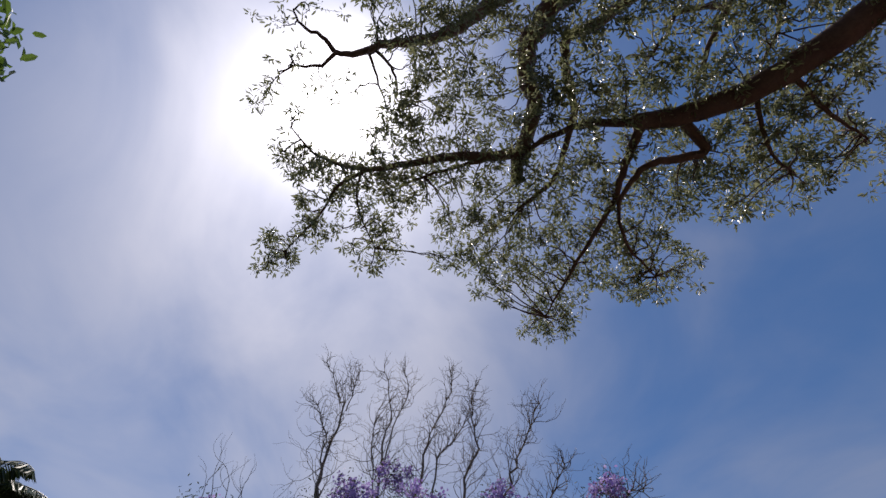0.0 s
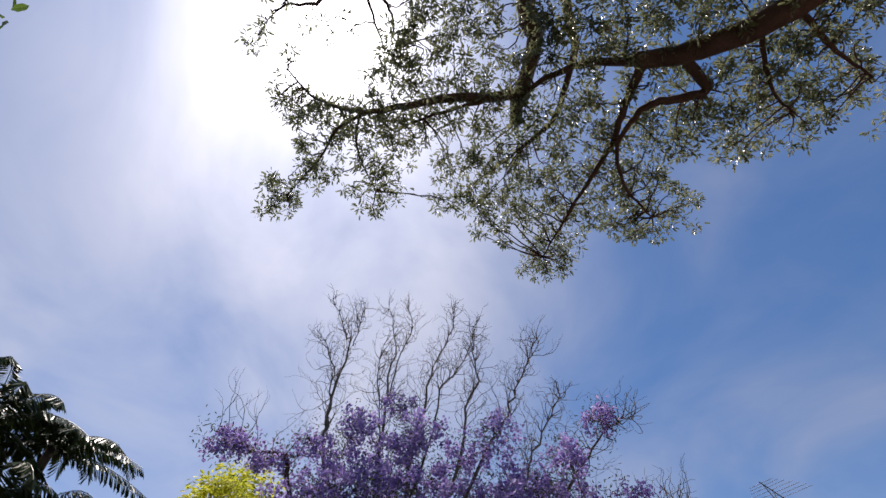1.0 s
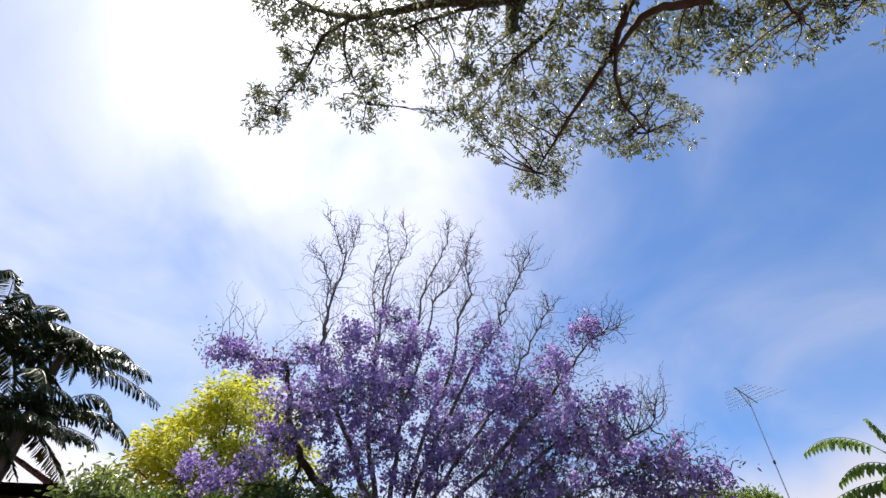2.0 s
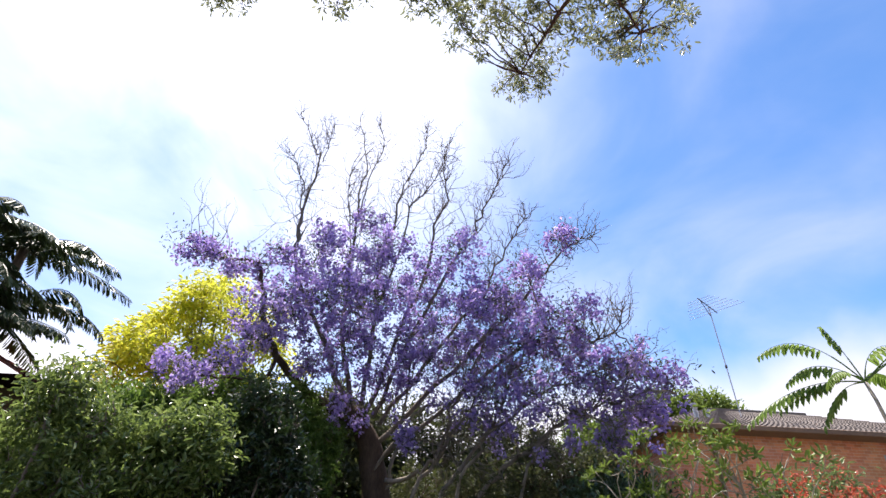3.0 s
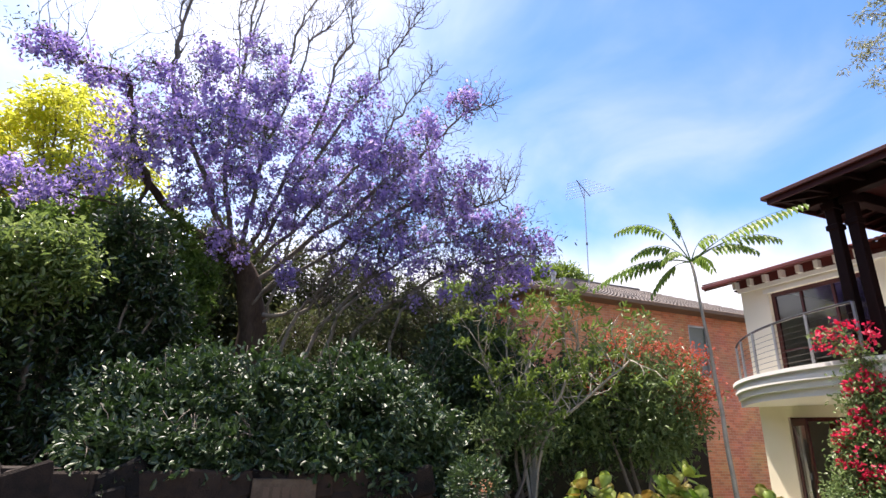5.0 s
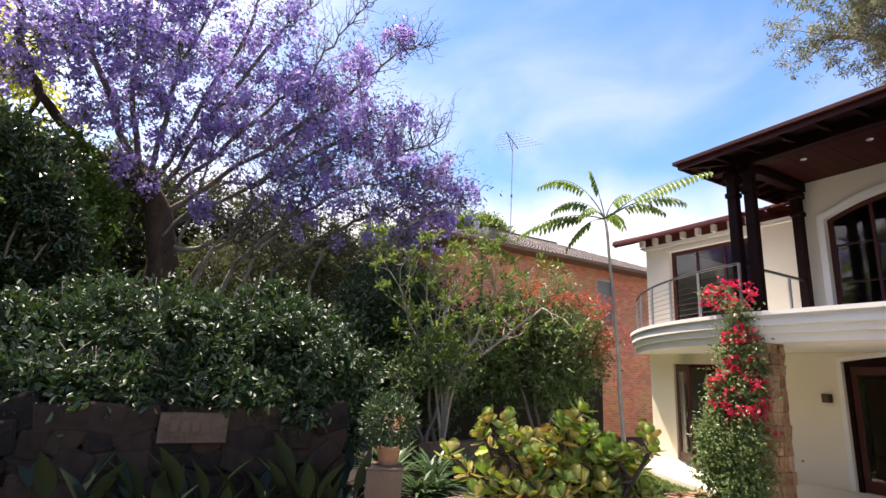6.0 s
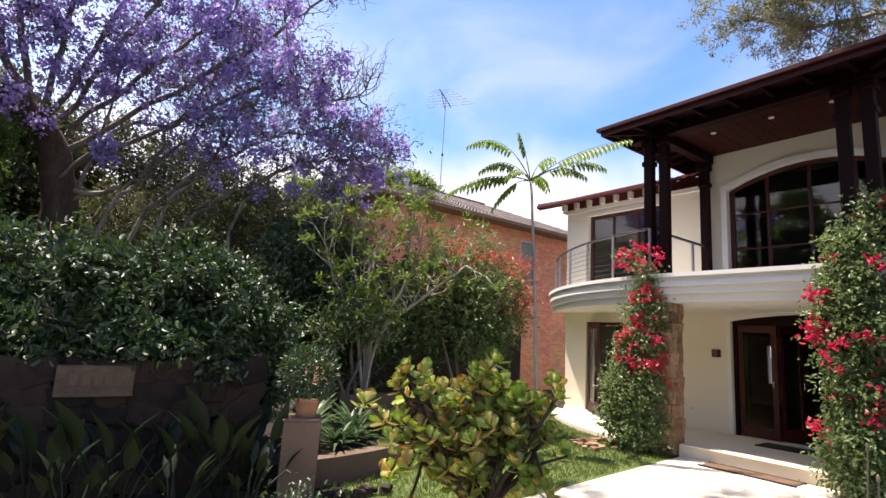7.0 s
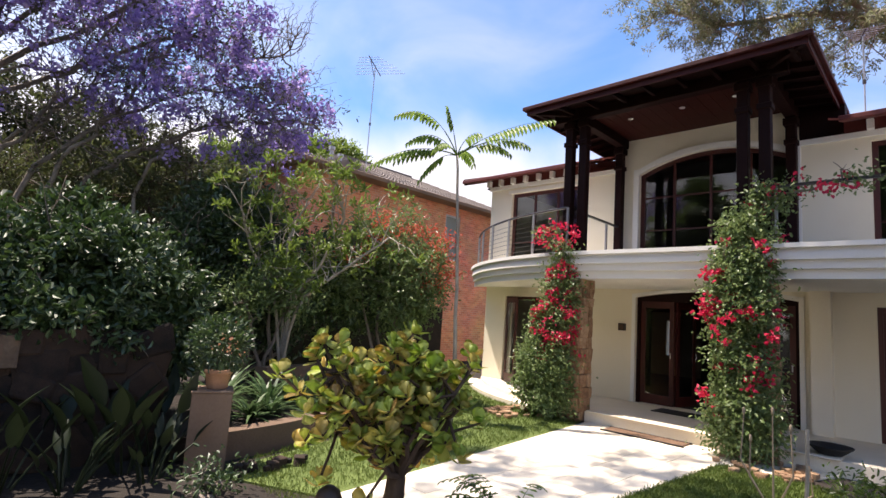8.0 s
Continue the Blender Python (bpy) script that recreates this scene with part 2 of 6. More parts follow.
M_LAMP = surface("lamp_metal", (0.04, 0.03, 0.025), (0.07, 0.05, 0.04), 0.5, 4, 30, 0.0, metal=0.5)

L_GUM = leaf_mat("gum_leaves", [(0.11, 0.13, 0.055), (0.22, 0.24, 0.115), (0.45, 0.45, 0.29)], 0.34, 0.52)
L_JAC = leaf_mat("jacaranda_flowers", [(0.23, 0.15, 0.45), (0.48, 0.36, 0.75), (0.80, 0.70, 0.95)], 0.5, 0.5)
L_JACLEAF = leaf_mat("jacaranda_leaves", [(0.03, 0.045, 0.014), (0.075, 0.09, 0.03), (0.15, 0.17, 0.06)], 0.55, 0.38)
L_YELLOW = leaf_mat("golden_leaves", [(0.38, 0.47, 0.05), (0.66, 0.66, 0.07), (0.86, 0.78, 0.12)], 0.5, 0.6)
L_MIDGREEN = leaf_mat("fresh_green_leaves", [(0.07, 0.14, 0.025), (0.18, 0.28, 0.055)], 0.42, 0.45)
L_LIGHTGREEN = leaf_mat("light_green_leaves", [(0.13, 0.20, 0.035), (0.26, 0.35, 0.07)], 0.5, 0.45)
L_FEATHER = leaf_mat("feathery_tree_leaflets", [(0.13, 0.22, 0.04), (0.26, 0.37, 0.085)], 0.45, 0.48)
L_CAMELLIA = leaf_mat("glossy_camellia_leaves", [(0.012, 0.030, 0.007), (0.036, 0.078, 0.016), (0.09, 0.15, 0.04)], 0.5, 0.2, spec=1.0)
# base tones near black: the deep shade inside these shrubs is painted in
L_EVERGREEN = leaf_mat("shiny_evergreen_leaves", [(0.010, 0.024, 0.006), (0.028, 0.058, 0.013), (0.07, 0.12, 0.03)], 0.3, 0.2, spec=1.0)
L_DARKGREEN = leaf_mat("dark_shrub_leaves", [(0.035, 0.07, 0.014), (0.10, 0.165, 0.033), (0.28, 0.37, 0.09)], 0.24, 0.5, spec=1.0)
# lighter leaves: sun on the left-hand shrubs is put into the colour
L_GLOSSY = leaf_mat("glossy_shrub_leaves", [(0.07, 0.12, 0.03), (0.17, 0.24, 0.06), (0.34, 0.42, 0.14)], 0.24, 0.5, spec=1.0)
L_PALM = leaf_mat("palm_leaflets", [(0.03, 0.06, 0.016), (0.10, 0.14, 0.045)], 0.38, 0.25)
L_RED = leaf_mat("red_flowers", [(0.52, 0.010, 0.045), (0.80, 0.045, 0.13)], 0.6, 0.4)
L_PINK = leaf_mat("pink_flowers", [(0.6, 0.03, 0.2), (0.7, 0.06, 0.3)], 0.6, 0.35)
L_ORANGE = leaf_mat("orange_red_blossom", [(0.48, 0.07, 0.04), (0.68, 0.18, 0.10)], 0.6, 0.4)
L_VINE = leaf_mat("vine_leaves", [(0.08, 0.14, 0.04), (0.17, 0.24, 0.085), (0.30, 0.38, 0.16)], 0.36, 0.38)
L_JADE = leaf_mat("jade_leaves", [(0.28, 0.43, 0.09), (0.42, 0.56, 0.12), (0.55, 0.62, 0.17), (0.68, 0.56, 0.20), (0.70, 0.30, 0.14)], 0.42, 0.6)
# leaf tones sunk almost to black for the shade at the wall's foot
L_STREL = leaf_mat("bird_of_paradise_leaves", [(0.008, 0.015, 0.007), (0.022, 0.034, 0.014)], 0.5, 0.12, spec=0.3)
L_STRAP = leaf_mat("strap_leaves", [(0.04, 0.09, 0.03), (0.11, 0.17, 0.07)], 0.4, 0.25)
L_GRASS = leaf_mat("grass_blades", [(0.075, 0.12, 0.02), (0.135, 0.195, 0.035), (0.22, 0.25, 0.065)], 0.6, 0.35)
L_DRY = leaf_mat("dry_stalks", [(0.30, 0.22, 0.14), (0.45, 0.36, 0.25)], 0.8, 0.2)

# ---- mesh helpers ----
rng = np.random.default_rng(7)


def part(name, bm, material, parent=None, label="", bevel=0.0, smooth=False):
    """Link a bmesh as one mesh object."""
    if bevel:
        bmesh.ops.bevel(bm, geom=bm.edges[:], offset=bevel, segments=1, affect="EDGES")
    me = bpy.data.meshes.new(name)
    bmesh.ops.recalc_face_normals(bm, faces=bm.faces[:])
    bm.to_mesh(me)
    bm.free()
    if smooth:
        me.polygons.foreach_set("use_smooth", [True] * len(me.polygons))
    me.materials.append(material)
    ob = new(name, me)
    if parent:
        ob.parent = parent
    if label:
        ob["label"] = label
    return ob


def hexa(bm, x0, x1, y0, y1, z00, z01, z10, z11):
    """A block from y0 (heights z00 to z01) to y1 (heights z10 to z11)."""
    v = [bm.verts.new(c) for c in ((x0, y0, z00), (x1, y0, z00), (x1, y0, z01), (x0, y0, z01), (x0, y1, z10), (x1, y1, z10), (x1, y1, z11), (x0, y1, z11))]
    for q in ((0, 1, 2, 3), (7, 6, 5, 4), (0, 4, 5, 1), (1, 5, 6, 2), (2, 6, 7, 3), (3, 7, 4, 0)):
        bm.faces.new([v[i] for i in q])


def box(x0, x1, y0, y1, z0, z1, bm=None):
    bm = bm or bmesh.new()
    hexa(bm, x0, x1, y0, y1, z0, z1, z0, z1)
    return bm


def prism(outline, z0, z1, bm=None):
    """An upright prism over a plan outline."""
    bm = bm or bmesh.new()
    a, b = [bm.verts.new((x, y, z0)) for x, y in outline], [bm.verts.new((x, y, z1)) for x, y in outline]
    bm.faces.new(a[::-1])
    bm.faces.new(b)
    for i in range(len(a)):
        j = (i + 1) % len(a)
        bm.faces.new((a[i], a[j], b[j], b[i]))
    return bm


def beam(p, q, w, h, bm=None):
    """A square bar from p to q."""
    bm = bm or bmesh.new()
    p, q = Vector(p), Vector(q)
    d = (q - p).normalized()
    side = d.cross(Vector((0, 0, 1)))
    side = side.normalized() if side.length > 1e-3 else Vector((1, 0, 0))
    up = side.cross(d)
    ring = [[bm.verts.new(c + side * (sx * w / 2) + up * (sy * h / 2)) for sx, sy in ((-1, -1), (1, -1), (1, 1), (-1, 1))] for c in (p, q)]
    bm.faces.new(ring[0][::-1])
    bm.faces.new(ring[1])
    for i in range(4):
        j = (i + 1) % 4
        bm.faces.new((ring[0][i], ring[0][j], ring[1][j], ring[1][i]))
    return bm


def lathe(profile, centre=(0, 0, 0), seg=20, bm=None):
    bm = bm or bmesh.new()
    rings = []
    for r, z in profile:
        rings.append([bm.verts.new((centre[0] + r * math.cos(a), centre[1] + r * math.sin(a), centre[2] + z)) for a in (2 * math.pi * k / seg for k in range(seg))])
    for a, b in zip(rings, rings[1:]):
        for i in range(seg):
            j = (i + 1) % seg
            bm.faces.new((a[i], a[j], b[j], b[i]))
    bm.faces.new(rings[0][::-1])
    bm.faces.new(rings[-1])
    return bm


def pipe(bm, pts, radii, sides=6):
    """A bent tapering tube through the points."""
    pts = [Vector(p) for p in pts]
    if isinstance(radii, (int, float)):
        radii = [radii] * len(pts)
    prev = None
    for i, (p, r) in enumerate(zip(pts, radii)):
        d = (pts[min(i + 1, len(pts) - 1)] - pts[max(i - 1, 0)]).normalized()
        side = d.cross(Vector((0.31, 0.17, 0.93)))
        side = side.normalized() if side.length > 1e-3 else Vector((1, 0, 0))
        up = side.cross(d)
        ring = [bm.verts.new(p + (side * math.cos(a) + up * math.sin(a)) * r) for a in (2 * math.pi * k / sides for k in range(sides))]
        if prev:
            for k in range(sides):
                j = (k + 1) % sides
                bm.faces.new((prev[k], prev[j], ring[j], ring[k]))
        else:
            bm.faces.new(ring[::-1])
        prev = ring
    bm.faces.new(prev)
    return bm


def thing(name, at, label, category, group="", kind=""):
    ob = new(name)
    ob.location = at
    ob.empty_display_size = 0.2
    return tagged(ob, label, category, group, kind)


def own(ob, parent):
    """Hang ob, built in world places, under a thing that stands elsewhere."""
    ob.parent = parent
    ob.matrix_parent_inverse = Matrix.Translation(parent.location).inverted()
    return ob


def arc(p0, p1, p2, n=20):
    """Points of a curve from p0 to p2, pulled towards p1."""
    return [tuple((1 - t) ** 2 * a + 2 * t * (1 - t) * b + t * t * c for a, b, c in zip(p0, p1, p2)) for t in (k / n for k in range(n + 1))]


# ---- ground ----
def build_ground():
    bm = bmesh.new()
    n = 60
    for i in range(n + 1):
        for j in range(n + 1):
            u, v = (i / n * 2 - 1), (j / n * 2 - 1)
            x, y = 5 + 14 * u + 900 * u ** 7, 8 + 14 * v + 900 * v ** 7
            bm.verts.new((x, y, -0.02))
    bm.verts.ensure_lookup_table()
    for i in range(n):
        for j in range(n):
            k = i * (n + 1) + j
            bm.faces.new((bm.verts[k], bm.verts[k + n + 1], bm.verts[k + n + 2], bm.verts[k + 1]))
    tagged(part("ground", bm, M_SOIL), "dark soil and turf base under the garden", "ground", kind="structure")
    lawn = prism([(3.2, 4.38), (9.0, 4.98), (9.0, 5.8), (9.35, 6.3), (10.1, 7.9), (11.3, 9.6), (11.5, 12.0), (6.6, 12.0), (6.6, 8.2), (5.9, 6.9), (4.6, 6.2), (2.6, 5.6)], -0.1, 0.0)
    tagged(part("lawn", lawn, M_LAWN), "green lawn turf beside the stone path", "lawn", kind="structure")
    lawn = prism([(4.6, 2.70), (8.3, 2.42), (8.5, 1.6), (7.5, 0.6), (4.6, 0.9)], -0.1, 0.0)
    tagged(part("lawn", lawn, M_LAWN), "green lawn turf in front of the porch step", "lawn", kind="structure")


build_ground()


def wall_strips(bm, x0, x1, y0, y1, z0, z1, openings):
    """A wall in the plane of x with openings (ya, yb, za, zb, rise): rise lifts the head to a shallow arch."""
    cuts = {y0, y1}
    for ya, yb, za, zb, rise in openings:
        cuts |= {ya, yb}
        if rise:
            cuts |= {ya + (yb - ya) * k / 24 for k in range(1, 24)}
    cuts = sorted(c for c in cuts if y0 <= c <= y1)

    def head(op, y):
        ya, yb, za, zb, rise = op
        u = (2 * (y - ya) / (yb - ya) - 1)
        return zb + rise * (1 - u * u)

    for a, b in zip(cuts, cuts[1:]):
        mid = (a + b) / 2
        here = sorted((o for o in openings if o[0] < mid < o[1]), key=lambda o: o[2])
        lo_a = lo_b = z0
        for o in here:
            if o[2] > max(lo_a, lo_b) + 1e-4:
                hexa(bm, x0, x1, a, b, lo_a, o[2], lo_b, o[2])
            lo_a, lo_b = head(o, a), head(o, b)
        if z1 > max(lo_a, lo_b) + 1e-4:
            hexa(bm, x0, x1, a, b, lo_a, z1, lo_b, z1)
    return bm


# ---- the cream house: front wall in the plane x = 11.6 ----
WX = 11.6
EDGE = arc((9.03, 5.3), (9.35, 8.05), (11.6, 10.0), 22)
house = thing("house", (11.6, 4.0, 0.0), "cream rendered two-storey house with dark timber portico and curved balcony", "house")
DOOR_L, DOOR_M, DOOR_R = (7.3, 8.78, 0.19, 2.42, 0.0), (2.05, 5.12, 0.19, 2.48, 0.14), (-2.2, 0.95, 0.19, 2.42, 0.0)
HALL_DOOR, HALL_WINDOW = (4.9, 6.3, 0.186, 2.3, 0.0), (7.46, 7.66, 0.9, 2.15, 0.0)
WIN_L, WIN_M, WIN_R = (6.6, 8.74, 3.15, 5.27, 0.0), (2.10, 5.10, 3.15, 5.30, 0.36), (-1.6, 0.95, 3.15, 5.35, 0.0)


def build_house_shell():
    front = bmesh.new()
    wall_strips(front, WX, WX + 0.28, -6.0, 9.46, 0.0, 2.72, [DOOR_L, DOOR_M, DOOR_R])
    own(part("lower_wall", front, M_RENDER), house)
    front = bmesh.new()
    wall_strips(front, WX, WX + 0.28, -6.0, 2.0, 2.72, 5.52, [WIN_R])
    wall_strips(front, WX, WX + 0.28, 5.5, 9.46, 2.72, 5.52, [WIN_L])
    wall_strips(front, WX, WX + 0.28, 2.0, 5.5, 2.72, 6.16, [WIN_M])
    own(part("upper_wall", front, M_RENDER), house)
    own(part("side_wall", box(WX + 0.28, 20.0, 9.18, 9.46, 0, 5.52), M_RENDER), house)
    own(part("side_wall", box(WX + 0.28, 20.0, -6.0, -5.72, 0, 5.52), M_RENDER), house)
    own(part("back_wall", wall_strips(bmesh.new(), 20.0, 20.28, -6.0, 9.46, 0, 5.52, [HALL_WINDOW]), M_RENDER), house)
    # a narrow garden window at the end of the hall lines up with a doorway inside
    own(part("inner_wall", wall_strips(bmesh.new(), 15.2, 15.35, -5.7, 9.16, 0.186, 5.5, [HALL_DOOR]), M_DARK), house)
    # inner wall, ceiling and floors share the tone darkened for unlit rooms
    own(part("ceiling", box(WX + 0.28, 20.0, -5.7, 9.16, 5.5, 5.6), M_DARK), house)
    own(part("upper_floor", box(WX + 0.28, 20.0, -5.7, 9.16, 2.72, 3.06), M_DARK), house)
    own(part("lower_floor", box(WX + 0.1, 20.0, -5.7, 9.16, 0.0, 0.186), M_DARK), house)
    # curved balcony slab with a stepped cornice
    def slab(off, z0, z1, name, mat):
        pts = []
        for i, (x, y) in enumerate(EDGE):
            a, b = Vector(EDGE[max(i - 1, 0)]), Vector(EDGE[min(i + 1, len(EDGE) - 1)])
            d = (b - a).normalized()
            pts.append((x - d.y * off, y + d.x * off))
        pts[-1] = (WX - 0.003, pts[-1][1])
        outline = [(9.03 - off, -6.0)] + pts + [(WX - 0.003, -6.0)]
        return own(part(name, prism(outline, z0, z1), mat), house)
    slab(-0.10, 2.66, 2.80, "balcony_soffit", M_WHITE)
    slab(-0.03, 2.80, 2.93, "balcony_slab", M_WHITE)
    slab(0.03, 2.93, 3.02, "cornice", M_WHITE)
    slab(0.00, 3.02, 3.10, "balcony_slab", M_WHITE)
    slab(0.07, 3.10, 3.17, "coping", M_WHITE)
    # raised moulding round the arched window and over the doors
    bm = bmesh.new()
    ya, yb, za, zb, rise = WIN_M
    prev = None
    for k in range(33):
        y = ya - 0.0 + (yb - ya) * k / 32
        u = 2 * k / 32 - 1
        z = zb + rise * (1 - u * u)
        if prev:
            hexa(bm, WX - 0.05, WX - 0.002, prev[0], y, prev[1], prev[1] + 0.12, z, z + 0.12)
        prev = (y, z)
    box(WX - 0.05, WX - 0.002, ya - 0.12, ya, 3.18, zb + 0.12, bm)
    box(WX - 0.05, WX - 0.002, yb, yb + 0.12, 3.18, zb + 0.12, bm)
    own(part("window_moulding", bm, M_WHITE), house)
    bm = bmesh.new()
    ya, yb, za, zb, rise = DOOR_M
    prev = None
    for k in range(25):
        y = ya + (yb - ya) * k / 24
        u = 2 * k / 24 - 1
        z = zb + rise * (1 - u * u)
        if prev:
            hexa(bm, WX - 0.03, WX - 0.002, prev[0], y, prev[1], prev[1] + 0.08, z, z + 0.08)
        prev = (y, z)
    box(WX - 0.03, WX - 0.002, ya - 0.08, ya, 0.2, zb + 0.08, bm)
    box(WX - 0.03, WX - 0.002, yb, yb + 0.08, 0.2, zb + 0.08, bm)
    own(part("door_moulding", bm, M_WHITE), house)
    own(part("window_moulding", box(WX - 0.03, WX - 0.002, 6.5, 8.84, 5.27, 5.36), M_WHITE), house)
    own(part("eave_moulding", box(WX - 0.06, WX - 0.002, 5.5, 9.50, 5.42, 5.52), M_WHITE), house)
    own(part("eave_moulding", box(WX - 0.06, WX - 0.002, -6.0, 2.0, 5.42, 5.52), M_WHITE), house)
    own(part("wall_pilaster", box(11.35, WX - 0.002, 1.55, 1.85, 0.19, 2.66), M_RENDER), house)


build_house_shell()


def glazed(name, op, panes, rails, x=WX + 0.1, label="", bar=0.09):
    """A dark timber window in an opening: frame, glazing bars and one pane of glass per light."""
    ya, yb, za, zb, rise = op
    frame_bm = bmesh.new()

    def top(y):
        u = 2 * (y - ya) / (yb - ya) - 1
        return zb + rise * (1 - u * u)

    box(x, x + 0.07, ya, ya + bar, za, top(ya + bar), frame_bm)
    box(x, x + 0.07, yb - bar, yb, za, top(yb - bar), frame_bm)
    box(x, x + 0.07, ya + bar, yb - bar, za, za + bar, frame_bm)
    n = 24 if rise else 1
    for k in range(n):
        a, b = ya + (yb - ya) * k / n, ya + (yb - ya) * (k + 1) / n
        hexa(frame_bm, x - 0.002, x + 0.068, a, b, top(a) - bar, top(a), top(b) - bar, top(b))
    w = own(part("window_frame", frame_bm, M_DOOR, label=label), house)
    w.name = name
    for k in range(1, panes):
        y = ya + (yb - ya) * k / panes
        o = part("mullion", box(x + 0.004, x + 0.064, y - 0.025, y + 0.025, za + bar, top(y) - bar * 0.6), M_DOOR)
        o.parent = w
    for zr in rails:
        o = part("glazing_bar", box(x + 0.012, x + 0.056, ya + bar, yb - bar, zr - 0.016, zr + 0.016), M_DOOR)
        o.parent = w
    for k in range(panes):
        a, b = ya + (yb - ya) * k / panes, ya + (yb - ya) * (k + 1) / panes
        bm = bmesh.new()
        m = 8 if rise else 1
        for i in range(m):
            p, q = a + (b - a) * i / m, a + (b - a) * (i + 1) / m
            hexa(bm, x + 0.03, x + 0.036, p, q, za + 0.02, top(p) - 0.02, za + 0.02, top(q) - 0.02)
        bmesh.ops.remove_doubles(bm, verts=bm.verts[:], dist=1e-4)
        o = part("pane", bm, M_GLASS)
        o.visible_shadow = False
        o.parent = w
    return w


glazed("arched_window", WIN_M, 4, (4.0, 4.75), label="arched dark timber window with small panes")
glazed("balcony_door", WIN_L, 3, (3.9,), label="dark red timber glazed balcony doors")
glazed("balcony_door", WIN_R, 3, (3.9,), label="dark red timber glazed balcony doors")


def door_leaf(hinge, angle, width, height, label):
    """A mahogany glazed leaf, hinged on z at hinge and turned by angle degrees from the wall's line (towards -y)."""
    bm = bmesh.new()
    st = 0.10
    box(-0.022, 0.022, -width, -width + st, 0, height, bm)
    box(-0.022, 0.022, -st, 0, 0, height, bm)
    for z0, z1 in ((0, 0.2), (height - 0.14, height)):
        box(-0.022, 0.022, -width + st, -st, z0, z1, bm)
    leaf = part("door", bm, M_DOOR, label=label)
    leaf.parent = house
    leaf.matrix_parent_inverse = Matrix.Translation(house.location).inverted()
    leaf.matrix_basis = pose(*hinge, 0, 0, angle)
    g = part("pane", box(-0.004, 0.004, -width + st, -st, 0.2, height - 0.14), M_GLASS, leaf)
    g.visible_shadow = False
    h = bmesh.new()
    lathe([(0.012, 0), (0.012, 0.10), (0.02, 0.105), (0.02, 0.12)], (-0.07, -width + 0.06, 0.99), 8, h)
    part("handle", h, M_ALU, leaf, "brushed metal handle")
    return leaf


def build_doors():
    for op in (DOOR_L, DOOR_M, DOOR_R):
        ya, yb, za, zb, rise = op
        bm = bmesh.new()
        box(WX + 0.08, WX + 0.2, ya, ya + 0.07, za, zb - 0.02, bm)
        box(WX + 0.08, WX + 0.2, yb - 0.07, yb, za, zb - 0.02, bm)
        n = 16 if rise else 1
        for k in range(n):
            a, b = ya + (yb - ya) * k / n, ya + (yb - ya) * (k + 1) / n
            za_, zb_ = [zb + rise * (1 - (2 * (y - ya) / (yb - ya) - 1) ** 2) for y in (a, b)]
            hexa(bm, WX + 0.078, WX + 0.198, a, b, zb - 0.08, za_, zb - 0.08, zb_)
        own(part("door_frame", bm, M_TIMBER if rise else M_DOOR, label="dark stained door frame"), house)
    door_leaf((WX + 0.02, 8.71, 0.2), -32, 0.72, 2.18, "open mahogany glazed door leaf")
    door_leaf((WX + 0.14, 7.98, 0.2), 0, 0.62, 2.18, "closed mahogany glazed door leaf")
    door_leaf((WX + 0.14, 5.04, 0.2), 0, 0.72, 2.2, "mahogany glazed side leaf of the entrance")
    door_leaf((WX + 0.2, 4.30, 0.2), 80, 0.74, 2.2, "open mahogany entrance door leaf")
    door_leaf((WX + 0.14, 2.86, 0.2), 0, 0.74, 2.2, "mahogany glazed side leaf of the entrance")
    door_leaf((WX + 0.14, 0.88, 0.2), 0, 0.9, 2.18, "closed mahogany glazed door leaf")


build_doors()


